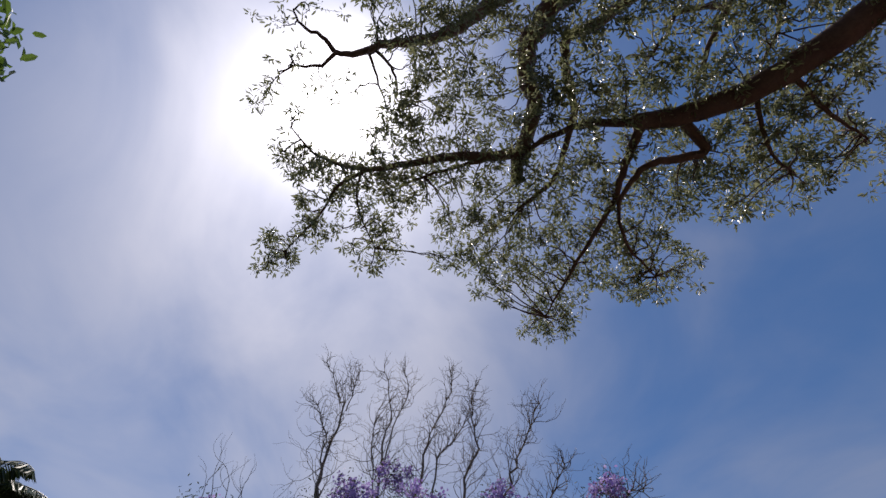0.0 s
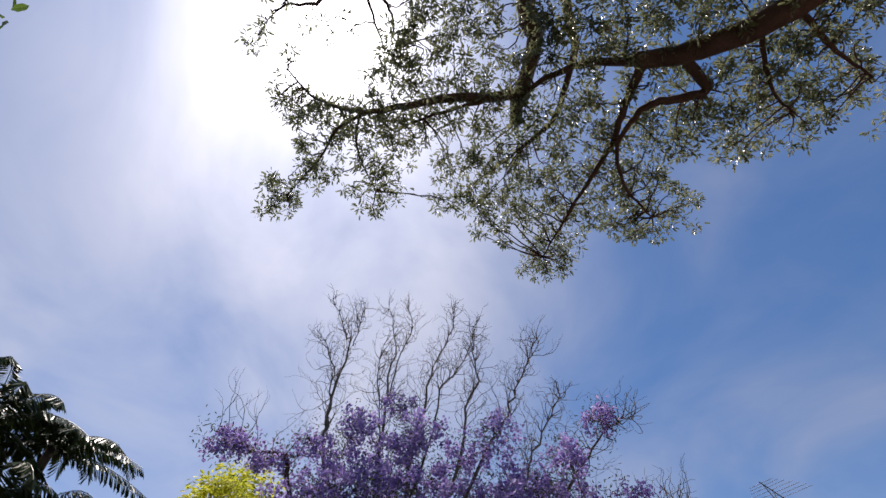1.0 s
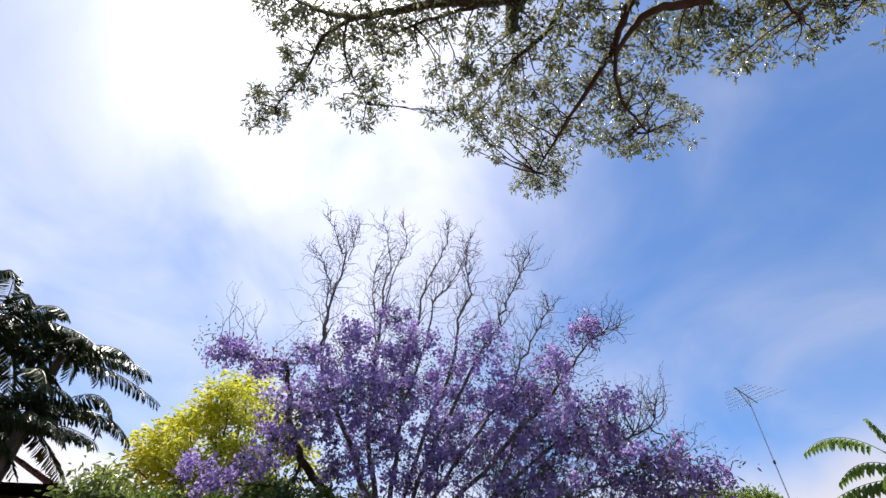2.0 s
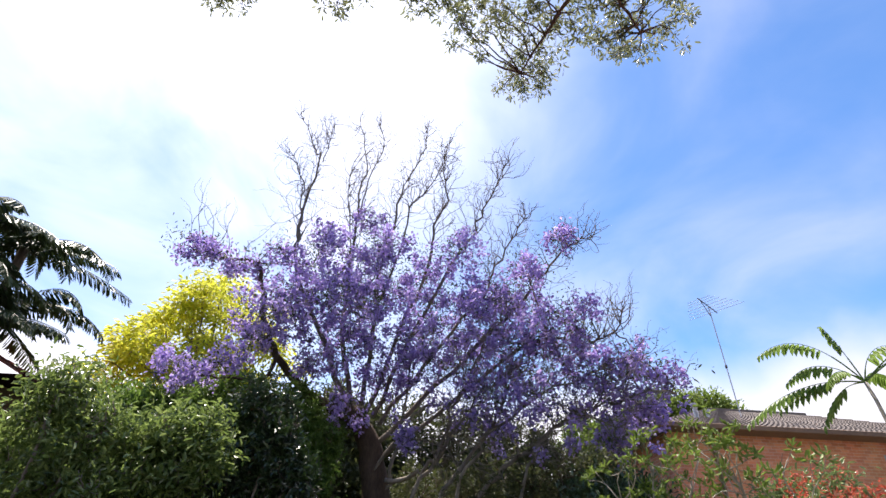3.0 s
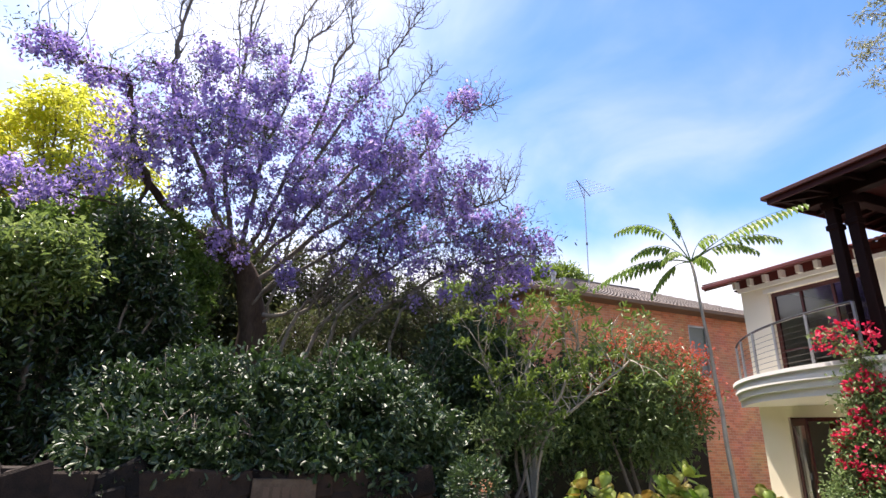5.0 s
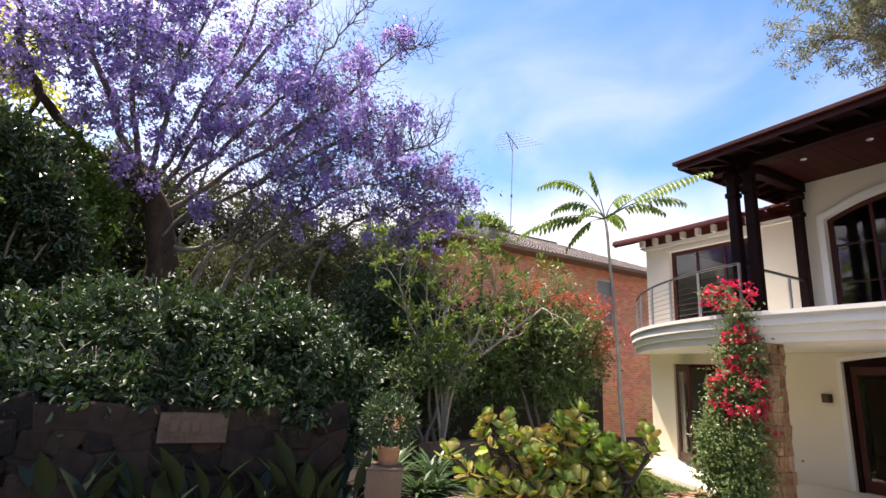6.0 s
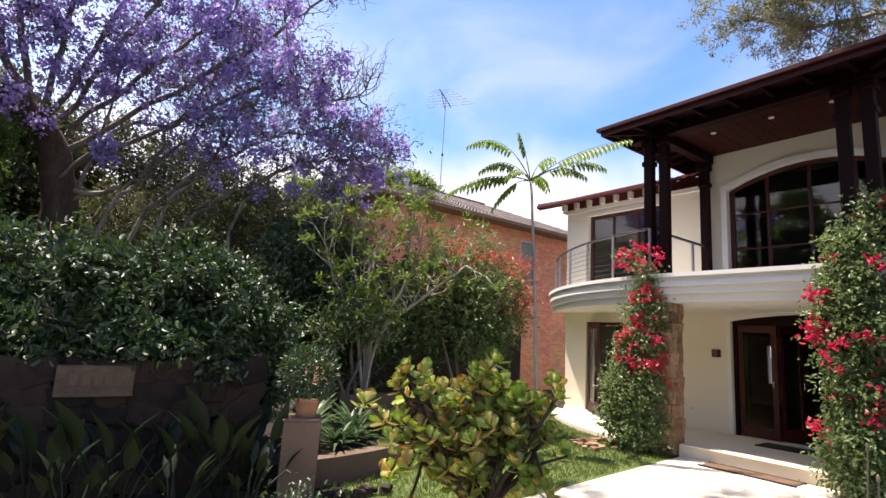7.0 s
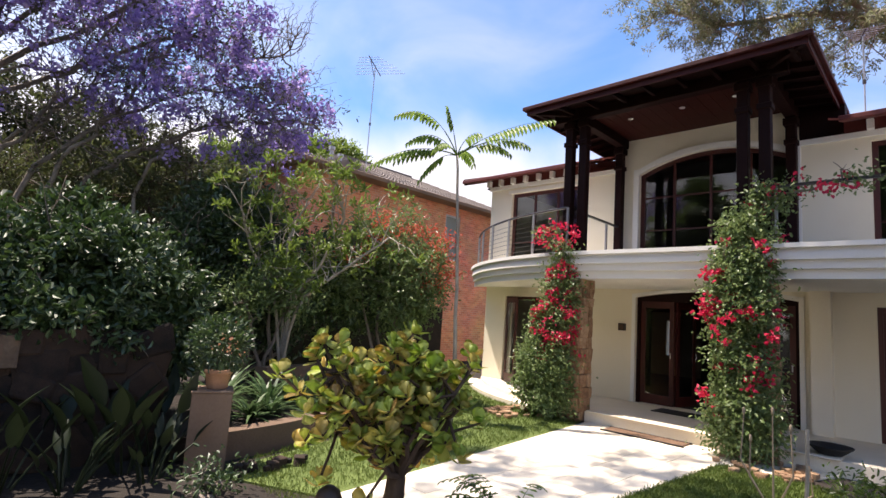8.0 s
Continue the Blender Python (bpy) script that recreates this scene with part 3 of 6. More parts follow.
def build_portico():
    x0, x1, y0, y1, z = 8.68, 12.3, 1.40, 6.20, 6.09
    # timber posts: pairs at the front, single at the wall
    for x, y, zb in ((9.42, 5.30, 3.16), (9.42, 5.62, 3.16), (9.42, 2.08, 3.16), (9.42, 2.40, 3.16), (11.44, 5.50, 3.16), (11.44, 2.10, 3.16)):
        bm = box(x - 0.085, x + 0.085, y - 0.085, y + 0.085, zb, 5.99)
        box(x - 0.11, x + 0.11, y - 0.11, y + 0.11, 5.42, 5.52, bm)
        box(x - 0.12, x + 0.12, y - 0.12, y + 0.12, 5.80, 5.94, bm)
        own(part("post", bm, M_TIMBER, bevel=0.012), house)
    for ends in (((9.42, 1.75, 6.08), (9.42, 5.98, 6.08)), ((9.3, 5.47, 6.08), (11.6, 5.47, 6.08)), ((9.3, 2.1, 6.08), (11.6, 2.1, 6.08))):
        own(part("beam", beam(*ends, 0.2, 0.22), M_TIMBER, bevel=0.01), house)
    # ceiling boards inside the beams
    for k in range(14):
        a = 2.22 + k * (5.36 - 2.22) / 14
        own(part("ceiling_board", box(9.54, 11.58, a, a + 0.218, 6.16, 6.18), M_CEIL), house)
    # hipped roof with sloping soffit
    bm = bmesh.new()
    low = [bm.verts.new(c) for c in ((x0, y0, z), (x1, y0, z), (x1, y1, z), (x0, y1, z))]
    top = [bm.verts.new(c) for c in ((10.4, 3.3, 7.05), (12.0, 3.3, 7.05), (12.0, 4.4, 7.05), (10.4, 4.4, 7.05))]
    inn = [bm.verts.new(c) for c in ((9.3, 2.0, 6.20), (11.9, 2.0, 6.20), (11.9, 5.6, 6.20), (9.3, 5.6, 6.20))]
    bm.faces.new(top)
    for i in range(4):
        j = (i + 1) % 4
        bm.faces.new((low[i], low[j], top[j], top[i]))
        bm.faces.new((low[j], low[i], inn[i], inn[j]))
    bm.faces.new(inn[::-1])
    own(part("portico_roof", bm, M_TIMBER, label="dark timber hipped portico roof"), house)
    for n_, b in (("fascia", (x0 - 0.03, x0, y0 - 0.03, y1 + 0.03)), ("fascia", (x0, x1, y0 - 0.03, y0)), ("fascia", (x0, x1, y1, y1 + 0.03))):
        own(part(n_, box(*b, z - 0.08, z + 0.07), M_FASCIA), house)
    for b in ((x0 - 0.10, x0 - 0.032, y0 - 0.10, y1 + 0.10), (x0 - 0.032, x1, y0 - 0.10, y0 - 0.032), (x0 - 0.032, x1, y1 + 0.032, y1 + 0.10)):
        own(part("gutter", box(*b, z + 0.01, z + 0.085), M_FASCIA, bevel=0.008), house)
    own(part("infill_board", box(11.58, 11.9, 1.3, 1.998, 5.5, 6.14), M_TIMBER), house)
    # rafters under the overhang
    for k in range(9):
        y = 1.6 + k * 0.56
        own(part("rafter", beam((x0 + 0.02, y, z - 0.03), (9.34, y, z + 0.03), 0.06, 0.09), M_TIMBER), house)
    for k in range(6):
        x = 9.5 + k * 0.42
        own(part("rafter", beam((x, y1 - 0.02, z - 0.03), (x, 5.56, z + 0.03), 0.06, 0.09), M_TIMBER), house)
        own(part("rafter", beam((x, y0 + 0.02, z - 0.03), (x, 2.0, z + 0.03), 0.06, 0.09), M_TIMBER), house)
    own(part("rafter", beam((x0 + 0.03, y1 - 0.03, z - 0.02), (9.36, 5.52, z + 0.02), 0.07, 0.1), M_TIMBER), house)
    own(part("rafter", beam((x0 + 0.03, y0 + 0.03, z - 0.02), (9.36, 2.04, z + 0.02), 0.07, 0.1), M_TIMBER), house)
    for x, y in ((10.3, 4.75), (10.3, 3.7), (10.3, 2.75)):
        lamp = lathe([(0.05, -0.012), (0.055, 0.0), (0.05, 0.004)], (x, y, 6.152), 12)
        own(part("downlight", lamp, M_CURTAIN, label="small recessed ceiling downlight"), house)


build_portico()


def tile_roof(name, x_eave, x_ridge, y0, y1, z_eave, z_ridge, material, parent, step=0.30, wave=0.035):
    """A roof slope along y whose tile rows rise from the eave to the ridge, with rolls running up the slope."""
    bm = bmesh.new()
    rows = max(2, int(math.hypot(x_ridge - x_eave, z_ridge - z_eave) / 0.34))
    cols = max(2, int((y1 - y0) / step)) * 4
    for r in range(rows):
        f0, f1 = r / rows, (r + 1) / rows
        prev = None
        for c in range(cols + 1):
            y = y0 + (y1 - y0) * c / cols
            lift = wave * (0.5 + 0.5 * math.cos(c / 4 * 2 * math.pi))
            a = bm.verts.new((x_eave + (x_ridge - x_eave) * f0, y, z_eave + (z_ridge - z_eave) * f0 + lift + 0.03))
            b = bm.verts.new((x_eave + (x_ridge - x_eave) * f1, y, z_eave + (z_ridge - z_eave) * f1 + lift))
            d = bm.verts.new((a.co.x, y, a.co.z - 0.035))
            if prev:
                bm.faces.new((prev[0], a, b, prev[1]))
                bm.faces.new((prev[2], d, a, prev[0]))
            prev = (a, b, d)
    return own(part(name, bm, material), parent)


def build_wing_roofs():
    for y0, y1 in ((6.36, 10.02), (-6.4, 1.32)):
        tile_roof("roof", 10.98, 15.8, y0 - (0.6 if y0 > 5 else 0.9), y1 + (0.15 if y1 < 5 else 0), 5.60, 7.2, M_TILE, house).name = "tiled_roof"
        own(part("eave_board", beam((10.99, (y0 + y1) / 2, 5.575), (11.59, (y0 + y1) / 2, 5.765), y1 - y0, 0.018), M_EAVE), house)
        own(part("eave_band", box(11.575, 11.598, y0 + 0.36 if y0 < 5 else y0, min(y1, 9.45), 5.522, 5.75), M_EAVE), house)
        own(part("gutter", box(10.90, 10.99, y0, y1, 5.56, 5.65), M_EAVE, bevel=0.012), house)
        n = int((y1 - y0) / 0.42)
        for k in range(n):
            y = y0 + 0.2 + k * 0.42
            own(part("rafter_end", box(11.45, 11.573, y - 0.05, y + 0.05, 5.523, 5.70), M_WHITE), house)
    for x0, z0, x1, z1 in ((11.0, 5.62, 15.8, 7.2),):
        own(part("barge_board", beam((x0, 10.02, z0), (x1, 10.02, z1), 0.05, 0.18), M_FASCIA), house)
    own(part("roof_underside", prism([(11.9, -6.0), (20.0, -6.0), (20.0, 9.9), (11.9, 9.9)], 5.6, 5.63), M_TIMBER), house)
    tile_roof("roof", 20.6, 15.8, -6.0, 10.0, 5.6, 7.2, M_TILE, house, step=0.6).name = "tiled_roof"


build_wing_roofs()


def build_rails():
    """Balcony balustrades: metal posts, a dark handrail and thin wires along the curved edge."""
    pts = [Vector((x + 0.12, y - 0.06, 3.17)) for x, y in EDGE]
    rail = thing("balcony_railing", (9.6, 6.8, 3.17), "dark metal balcony railing with thin horizontal wires", "railing")
    run = pts[1:-1]
    own(part("handrail", pipe(bmesh.new(), [p + Vector((0, 0, 0.92)) for p in run], 0.024, 6), M_STEEL), rail)
    for k in range(7):
        own(part("wire", pipe(bmesh.new(), [p + Vector((0, 0, 0.12 + 0.105 * k)) for p in run], 0.005, 4), M_STEEL), rail)
    for i in (1, 5, 9, 13, 17, 21):
        p = pts[i]
        own(part("rail_post", box(p.x - 0.02, p.x + 0.02, p.y - 0.02, p.y + 0.02, 3.17, 4.09), M_ALU), rail)
    rail = thing("balcony_railing", (9.2, 3.6, 3.17), "dark metal balcony railing with thin horizontal wires", "railing")
    for y0, y1 in ((-4.0, 1.9),):
        own(part("handrail", beam((9.2, y0, 4.08), (9.2, y1, 4.08), 0.05, 0.04), M_STEEL), rail)
        for k in range(5):
            y = y0 + (y1 - y0) * k / 4
            own(part("rail_post", box(9.18, 9.22, y - 0.02, y + 0.02, 3.17, 4.07), M_ALU), rail)
    side = thing("balcony_railing", (10.5, 5.5, 3.17), "short dark metal railing between portico posts", "railing")
    own(part("handrail", beam((9.5, 5.47, 4.07), (11.36, 5.49, 4.07), 0.05, 0.04), M_STEEL), side)
    own(part("rail_post", box(10.78, 10.82, 5.46, 5.50, 3.17, 4.05), M_ALU), side)


build_rails()

# ---- porch, path, terrace ----
def build_paving():
    porch = tagged(part("porch_floor", prism([(9.32, -4.0), (9.32, 5.05), (9.6, 5.05), (9.6, 5.9), (11.58, 5.9), (11.58, -4.0)], -0.05, 0.187), M_PAVE), "raised pale sandstone porch floor with one step", "porch", kind="structure")
    nose = part("step_nosing", box(9.26, 9.66, 1.2, 5.0, 0.189, 0.215), M_PAVE, porch, bevel=0.008)

    def terrace(edge, z0, z1, label):
        """A step between a curved edge and the house wall."""
        bm = bmesh.new()
        rows = []
        for x, y in edge:
            rows.append([bm.verts.new(c) for c in ((x, y, z0), (x, y, z1), (11.58, y, z1))])
        for p, q in zip(rows, rows[1:]):
            bm.faces.new((p[0], q[0], q[1], p[1]))
            bm.faces.new((p[1], q[1], q[2], p[2]))
        tagged(part("terrace", bm, M_PAVE), label, "terrace", kind="structure")

    terrace(arc((9.12, 5.91), (9.5, 8.2), (11.5, 9.85), 16), -0.05, 0.10, "curved pale stone terrace edge by the lawn")
    terrace(arc((9.5, 5.92), (9.9, 8.0), (11.5, 9.4), 16), 0.09, 0.185, "upper curved step of the pale stone terrace")


build_paving()


def stone_mesh(seed):
    r = np.random.default_rng(seed)
    bm = bmesh.new()
    bmesh.ops.create_cube(bm, size=1.0)
    for v in bm.verts:
        v.co += Vector(r.normal(size=3) * 0.06)
    bmesh.ops.bevel(bm, geom=bm.edges[:], offset=0.09, segments=1, affect="EDGES")
    me = bpy.data.meshes.new("stone")
    bm.to_mesh(me)
    bm.free()
    return me


STONES = [stone_mesh(k) for k in range(6)]


def stone(at, size, turn, material, parent, name="stone"):
    me = STONES[int(rng.integers(0, 6))]
    key = me.name + material.name
    found = bpy.data.meshes.get(key)
    if not found:
        found = me.copy()
        found.name = key
        found.materials.append(material)
    ob = new(name, found)
    ob.matrix_basis = pose(*at, 0, 0, turn) @ Matrix.Diagonal((*size, 1))
    if parent:
        own(ob, parent)
    return ob


def pillar(cx, cy, w, d, top):
    """A square pier faced with rough sandstone blocks, each its own piece."""
    ob = thing("stone_pillar", (cx, cy, 0.0), "portico pillar faced with rough tan sandstone blocks", "pillar", "portico pillars")
    own(part("core", box(cx - d / 2 + 0.05, cx + d / 2 - 0.05, cy - w / 2 + 0.05, cy + w / 2 - 0.05, -0.02, top), M_STONE), ob)
    z, row = 0.0, 0
    while z < top - 0.08:
        h = min(rng.uniform(0.16, 0.26), top - z)
        for face in range(4):
            run = d if face % 2 else w
            a = -run / 2
            while a < run / 2 - 0.03:
                s = min(rng.uniform(0.16, 0.36), run / 2 - a)
                if run / 2 - a - s < 0.08:
                    s = run / 2 - a
                m = a + s / 2
                out = 0.03 + rng.uniform(-0.03, 0.022)
                if face == 0:
                    at, size = (cx - d / 2 + out, cy + m, z + h / 2), (0.10, s * 0.99, h * 0.98)
                elif face == 2:
                    at, size = (cx + d / 2 - out, cy + m, z + h / 2), (0.10, s * 0.99, h * 0.98)
                elif face == 1:
                    at, size = (cx + m, cy - w / 2 + out, z + h / 2), (s * 0.99, 0.10, h * 0.98)
                else:
                    at, size = (cx + m, cy + w / 2 - out, z + h / 2), (s * 0.99, 0.10, h * 0.98)
                stone(at, size, rng.normal() * 2.5, M_STONE, ob)
                a += s
        z += h
        row += 1
    return ob


def build_path():
    path = tagged(part("path", prism([(3.0, 2.78), (8.3, 2.44), (8.5, 1.5), (9.3, 1.2), (9.3, 5.0), (9.0, 4.96), (3.0, 4.34), (0.5, 4.1), (0.5, 2.9)], -0.06, 0.006), M_PAVE), "pale sandstone path leading to the porch step", "path", kind="structure")
    for i in range(9):
        for j in range(3):
            x0, y0 = 3.4 + i * 0.655 + (0.3 if j % 2 else 0), 2.9 + j * 0.49
            y1 = y0 + 0.484
            if x0 + 0.65 < 9.25 and y1 < 4.34 + (x0 - 3.0) * 0.1:
                part("paver", box(x0, x0 + 0.649, y0, y1, 0.006, 0.011 + rng.uniform(0, 0.0012)), M_PAVE, path)


build_path()
pillar(9.38, 5.38, 0.56, 0.44, 2.66)
pillar(9.38, 2.24, 0.56, 0.44, 2.66)

# ---- plants: helpers ----


def raw_mesh(name, verts, polys, material, parent=None, smooth=False):
    """A mesh from numpy arrays; polys: equal-sided faces."""
    verts, polys = np.asarray(verts, dtype=np.float32), np.asarray(polys, dtype=np.int32)
    me = bpy.data.meshes.new(name)
    k = polys.shape[1]
    me.vertices.add(len(verts))
    me.vertices.foreach_set("co", verts.ravel())
    me.loops.add(polys.size)
    me.loops.foreach_set("vertex_index", polys.ravel())
    me.polygons.add(len(polys))
    me.polygons.foreach_set("loop_start", np.arange(0, polys.size, k, dtype=np.int32))
    me.polygons.foreach_set("use_smooth", np.full(len(polys), smooth))
    me.update(calc_edges=True)
    me.materials.append(material)
    ob = new(name, me)
    if parent:
        own(ob, parent)
    return ob


def unit(v):
    return v / np.maximum(np.linalg.norm(v, axis=-1, keepdims=True), 1e-9)


def leaves(name, at, along, length, width, material, parent=None, fold=0.15, droop=0.1, up=None, wide=0.45):
    """Many folded leaves: base places, directions, lengths; width as a share of the length."""
    at, along = np.asarray(at, float), unit(np.asarray(along, float))
    n = len(at)
    length = np.broadcast_to(np.asarray(length, float), (n,))[:, None]
    ref = up if up is not None else rng.normal(size=(n, 3))
    side = unit(np.cross(along, ref))
    nrm = np.cross(side, along)
    w, f = width, fold
    shape = ((0, 0, 0), (wide * 0.6, w * 0.42, f * w), (min(wide + 0.3, 0.9), w * 0.40, f * w), (1, 0, -droop), (min(wide + 0.3, 0.9), -w * 0.40, f * w), (wide * 0.6, -w * 0.42, f * w))
    v = np.stack([at + length * (a * along + b * side + c * nrm) for a, b, c in shape], axis=1)
    base = np.arange(n)[:, None] * 6
    polys = np.concatenate([base + np.array([0, 1, 2, 3]), base + np.array([0, 3, 4, 5])], axis=0)
    return raw_mesh(name, v.reshape(-1, 3), polys, material, parent)


def blob_points(n, centre, radii, shell=0.0):
    """Points in an ellipsoid; shell near 1 keeps them to its outside."""
    d = unit(rng.normal(size=(n, 3)))
    r = (shell + (1 - shell) * rng.random((n, 1))) ** (1 / 3 if shell < 0.5 else 1)
    return np.asarray(centre) + d * r * np.asarray(radii), d


class Limbs:
    """Gathers tapering tubes into one mesh, and remembers twig ends."""

    def __init__(self):
        self.bm, self.tips, self.dirs = bmesh.new(), [], []

    def run(self, pts, r0, r1, sides=6, jitter=0.0):
        pts = [Vector(p) for p in pts]
        fine = []
        for i in range(len(pts) - 1):
            a, b = pts[max(i - 1, 0)], pts[i]
            c, d = pts[i + 1], pts[min(i + 2, len(pts) - 1)]
            for k in range(4):
                t = k / 4
                q = 0.5 * ((2 * b) + (c - a) * t + (2 * a - 5 * b + 4 * c - d) * t * t + (3 * b - a - 3 * c + d) * t ** 3)
                fine.append(q + Vector(rng.normal(size=3) * jitter))
        fine.append(pts[-1])
        n = len(fine)
        pipe(self.bm, fine, [r0 + (r1 - r0) * (k / (n - 1)) for k in range(n)], sides)
        return fine

    def twig(self, p, d, length, r, depth, spread=0.7, up=0.0, crook=0.25, kids=3):
        """A crooked twig that forks."""
        p, d = Vector(p), Vector(d).normalized()
        pts = [p]
        steps = 4
        for k in range(steps):
            d = (d + Vector(rng.normal(size=3)) * crook + Vector((0, 0, up))).normalized()
            p = p + d * (length / steps)
            pts.append(p)
        pipe(self.bm, pts, [max(r * (1 - 0.5 * k / steps), 0.003) for k in range(steps + 1)], 4 if r < 0.02 else 5)
        if depth == 0:
            self.tips.append(tuple(p))
            self.dirs.append(tuple(d))
            return
        for k in range(kids):
            q = pts[2 + int(rng.integers(0, 3))] if k else pts[-1]
            nd = (d + Vector(rng.normal(size=3)) * spread).normalized()
            self.twig(q, nd, length * rng.uniform(0.55, 0.8), r * 0.55, depth - 1, spread, up, crook, kids)

    def done(self, name, material, parent):
        return own(part(name, self.bm, material, smooth=True), parent)


def clumps(tips, per, radius, flat=0.7):
    """Leaf places round twig ends."""
    tips = np.asarray(tips)
    at = np.repeat(tips, per, axis=0)
    return at + rng.normal(size=at.shape) * np.array([radius, radius, radius * flat])


def tufts(g, start, c, n_tufts, per, spread, out):
    """A leafy spray: a bent twig from a limb to c, small twigs from it and a tuft of hanging leaves on each."""
    bend = start.lerp(c, 0.55) + Vector(rng.normal(size=3) * 0.12)
    g.run([start, bend, c], 0.020, 0.008, 5, 0.015)
    for j in range(n_tufts):
        p = c + Vector(rng.normal(size=3) * spread)
        root = bend.lerp(c, rng.uniform(0.3, 1.0))
        pipe(g.bm, [root, root.lerp(p, 0.5) + Vector(rng.normal(size=3) * 0.04), p], [0.007, 0.005, 0.003], 3)
        at = np.array(p) + rng.normal(size=(per, 3)) * 0.062
        out.append((at, (at - np.array(p)) * 9 + rng.normal(size=(per, 3)) * 0.55 + np.array([0, 0, -0.55])))


# ---- the gum tree overhead ----
CROWN_WEST = ((-1.87, 0.47), (-1.76, 1.32), (-1.37, 1.59), (-1.14, 1.99), (-0.94, 2.52), (-1.28, 3.01), (-1.60, 3.27), (-1.74, 4.01), (-2.48, 4.29), (-3.09, 4.21), (-3.70, 4.13), (-3.45, 4.98), (-3.10, 5.51), (-4.15, 6.43), (-4.27, 6.99), (-3.67, 7.27), (-3.08, 6.41), (-2.39, 5.67), (-2.06, 6.64), (-1.65, 7.01), (-0.84, 6.37), (-0.97, 5.62), (-0.64, 5.09), (-0.04, 5.25), (-0.01, 6.54), (0.85, 6.87), (1.03, 7.62), (1.57, 7.57), (1.77, 6.95), (2.48, 7.14), (2.47, 8.68))
CROWN_EAST = ((3.45, 8.30), (3.40, 7.32), (3.99, 6.76), (5.25, 7.51), (6.22, 6.56), (5.76, 5.64), (5.15, 5.32), (5.25, 4.87), (5.95, 4.59), (6.97, 4.86), (7.29, 4.34), (8.54, 4.09), (8.67, 3.41), (8.99, 2.76), (8.25, 2.22), (7.93, 1.14), (8.23, 0.22), (7.94, -0.31))


def build_gum():
    tree = thing("gum_tree", (9.6, -4.5, 0.0), "tall gum tree with reddish limbs and fine grey-green leaves overhead", "tree")
    g = Limbs()
    limbs = []

    def limb(pts, r0, r1, sides=7, wobble=0.015):
        limbs.append(g.run(pts, r0, r1, sides, wobble))
        return limbs[-1]

    g.run([(9.6, -4.5, 0), (9.5, -4.2, 3.5), (9.3, -3.4, 7.0), (8.7, -1.9, 10.2), (7.36, 0.04, 12.00)], 0.42, 0.24, 10, 0.01)
    limb([(7.36, 0.04, 12.00), (6.47, 1.12, 12.12), (5.68, 1.86, 12.24), (4.91, 2.33, 12.36), (4.37, 2.61, 12.48), (3.67, 2.81, 12.60)], 0.27, 0.17, 10)
    limb([(3.67, 2.81, 12.60), (2.94, 2.93, 12.80), (2.22, 3.30, 13.00), (1.66, 3.84, 13.20)], 0.10, 0.05)
    limb([(8.7, -1.9, 10.2), (6.0, -1.4, 12.6), (2.34, 0.56, 14.00), (1.71, 1.35, 13.89), (1.49, 1.62, 13.77), (1.57, 2.34, 13.66), (1.78, 2.72, 13.54), (1.78, 3.24, 13.43), (1.62, 3.89, 13.31), (1.62, 4.52, 13.20)], 0.25, 0.14, 9)
    limb([(1.61, 3.87, 13.25), (0.74, 3.97, 13.23), (-0.13, 4.10, 13.21), (-0.88, 4.29, 13.19), (-1.76, 4.49, 13.16), (-2.39, 4.40, 13.14), (-2.94, 4.18, 13.12), (-3.39, 3.64, 13.10)], 0.13, 0.012)
    limb([(-1.75, 4.46, 13.10), (-2.38, 4.90, 13.03), (-2.90, 5.70, 12.97), (-3.67, 6.64, 12.90)], 0.05, 0.015)
    limb([(-1.88, 4.48, 13.10), (-1.96, 5.00, 13.03), (-1.86, 5.68, 12.97), (-1.51, 6.37, 12.90)], 0.035, 0.012)
    limb([(0.87, 4.05, 13.20), (0.01, 4.35, 13.20), (-0.86, 4.77, 13.20), (-1.24, 5.09, 13.20)], 0.05, 0.015)
    limb([(6.0, -1.4, 12.6), (3.71, 0.45, 14.00), (2.91, 1.14, 13.88), (2.29, 1.46, 13.75), (2.31, 1.93, 13.62), (2.51, 2.47, 13.50), (2.66, 2.90, 13.38), (2.57, 3.63, 13.25), (2.48, 4.25, 13.12), (1.87, 4.94, 13.00)], 0.14, 0.05)
    limb([(6.0, -1.4, 12.6), (1.23, 0.71, 14.20), (0.35, 1.27, 14.14), (-0.22, 1.64, 14.08), (-0.75, 1.81, 14.02), (-1.40, 1.92, 13.96), (-1.82, 2.06, 13.90), (-2.17, 2.16, 13.84), (-2.52, 2.14, 13.78), (-2.79, 1.85, 13.72), (-3.24, 1.66, 13.66), (-3.32, 1.35, 13.60)], 0.17, 0.015)
    limb([(-2.50, 2.13, 13.70), (-2.81, 2.39, 13.70), (-3.29, 2.49, 13.70), (-3.50, 2.28, 13.70)], 0.05, 0.015)
    limb([(-1.67, 2.06, 13.70), (-1.42, 2.24, 13.65), (-1.19, 2.62, 13.60), (-1.21, 2.97, 13.55), (-0.96, 3.09, 13.50)], 0.04, 0.012)
    limb([(-1.79, 2.10, 13.70), (-1.56, 2.71, 13.60), (-1.38, 3.21, 13.50)], 0.035, 0.012)
    limb([(3.85, 2.85, 12.60), (3.72, 3.34, 12.50), (3.65, 3.86, 12.40), (3.59, 4.47, 12.30), (3.23, 5.41, 12.20), (2.90, 6.42, 12.10), (2.60, 7.34, 12.00)], 0.11, 0.015)
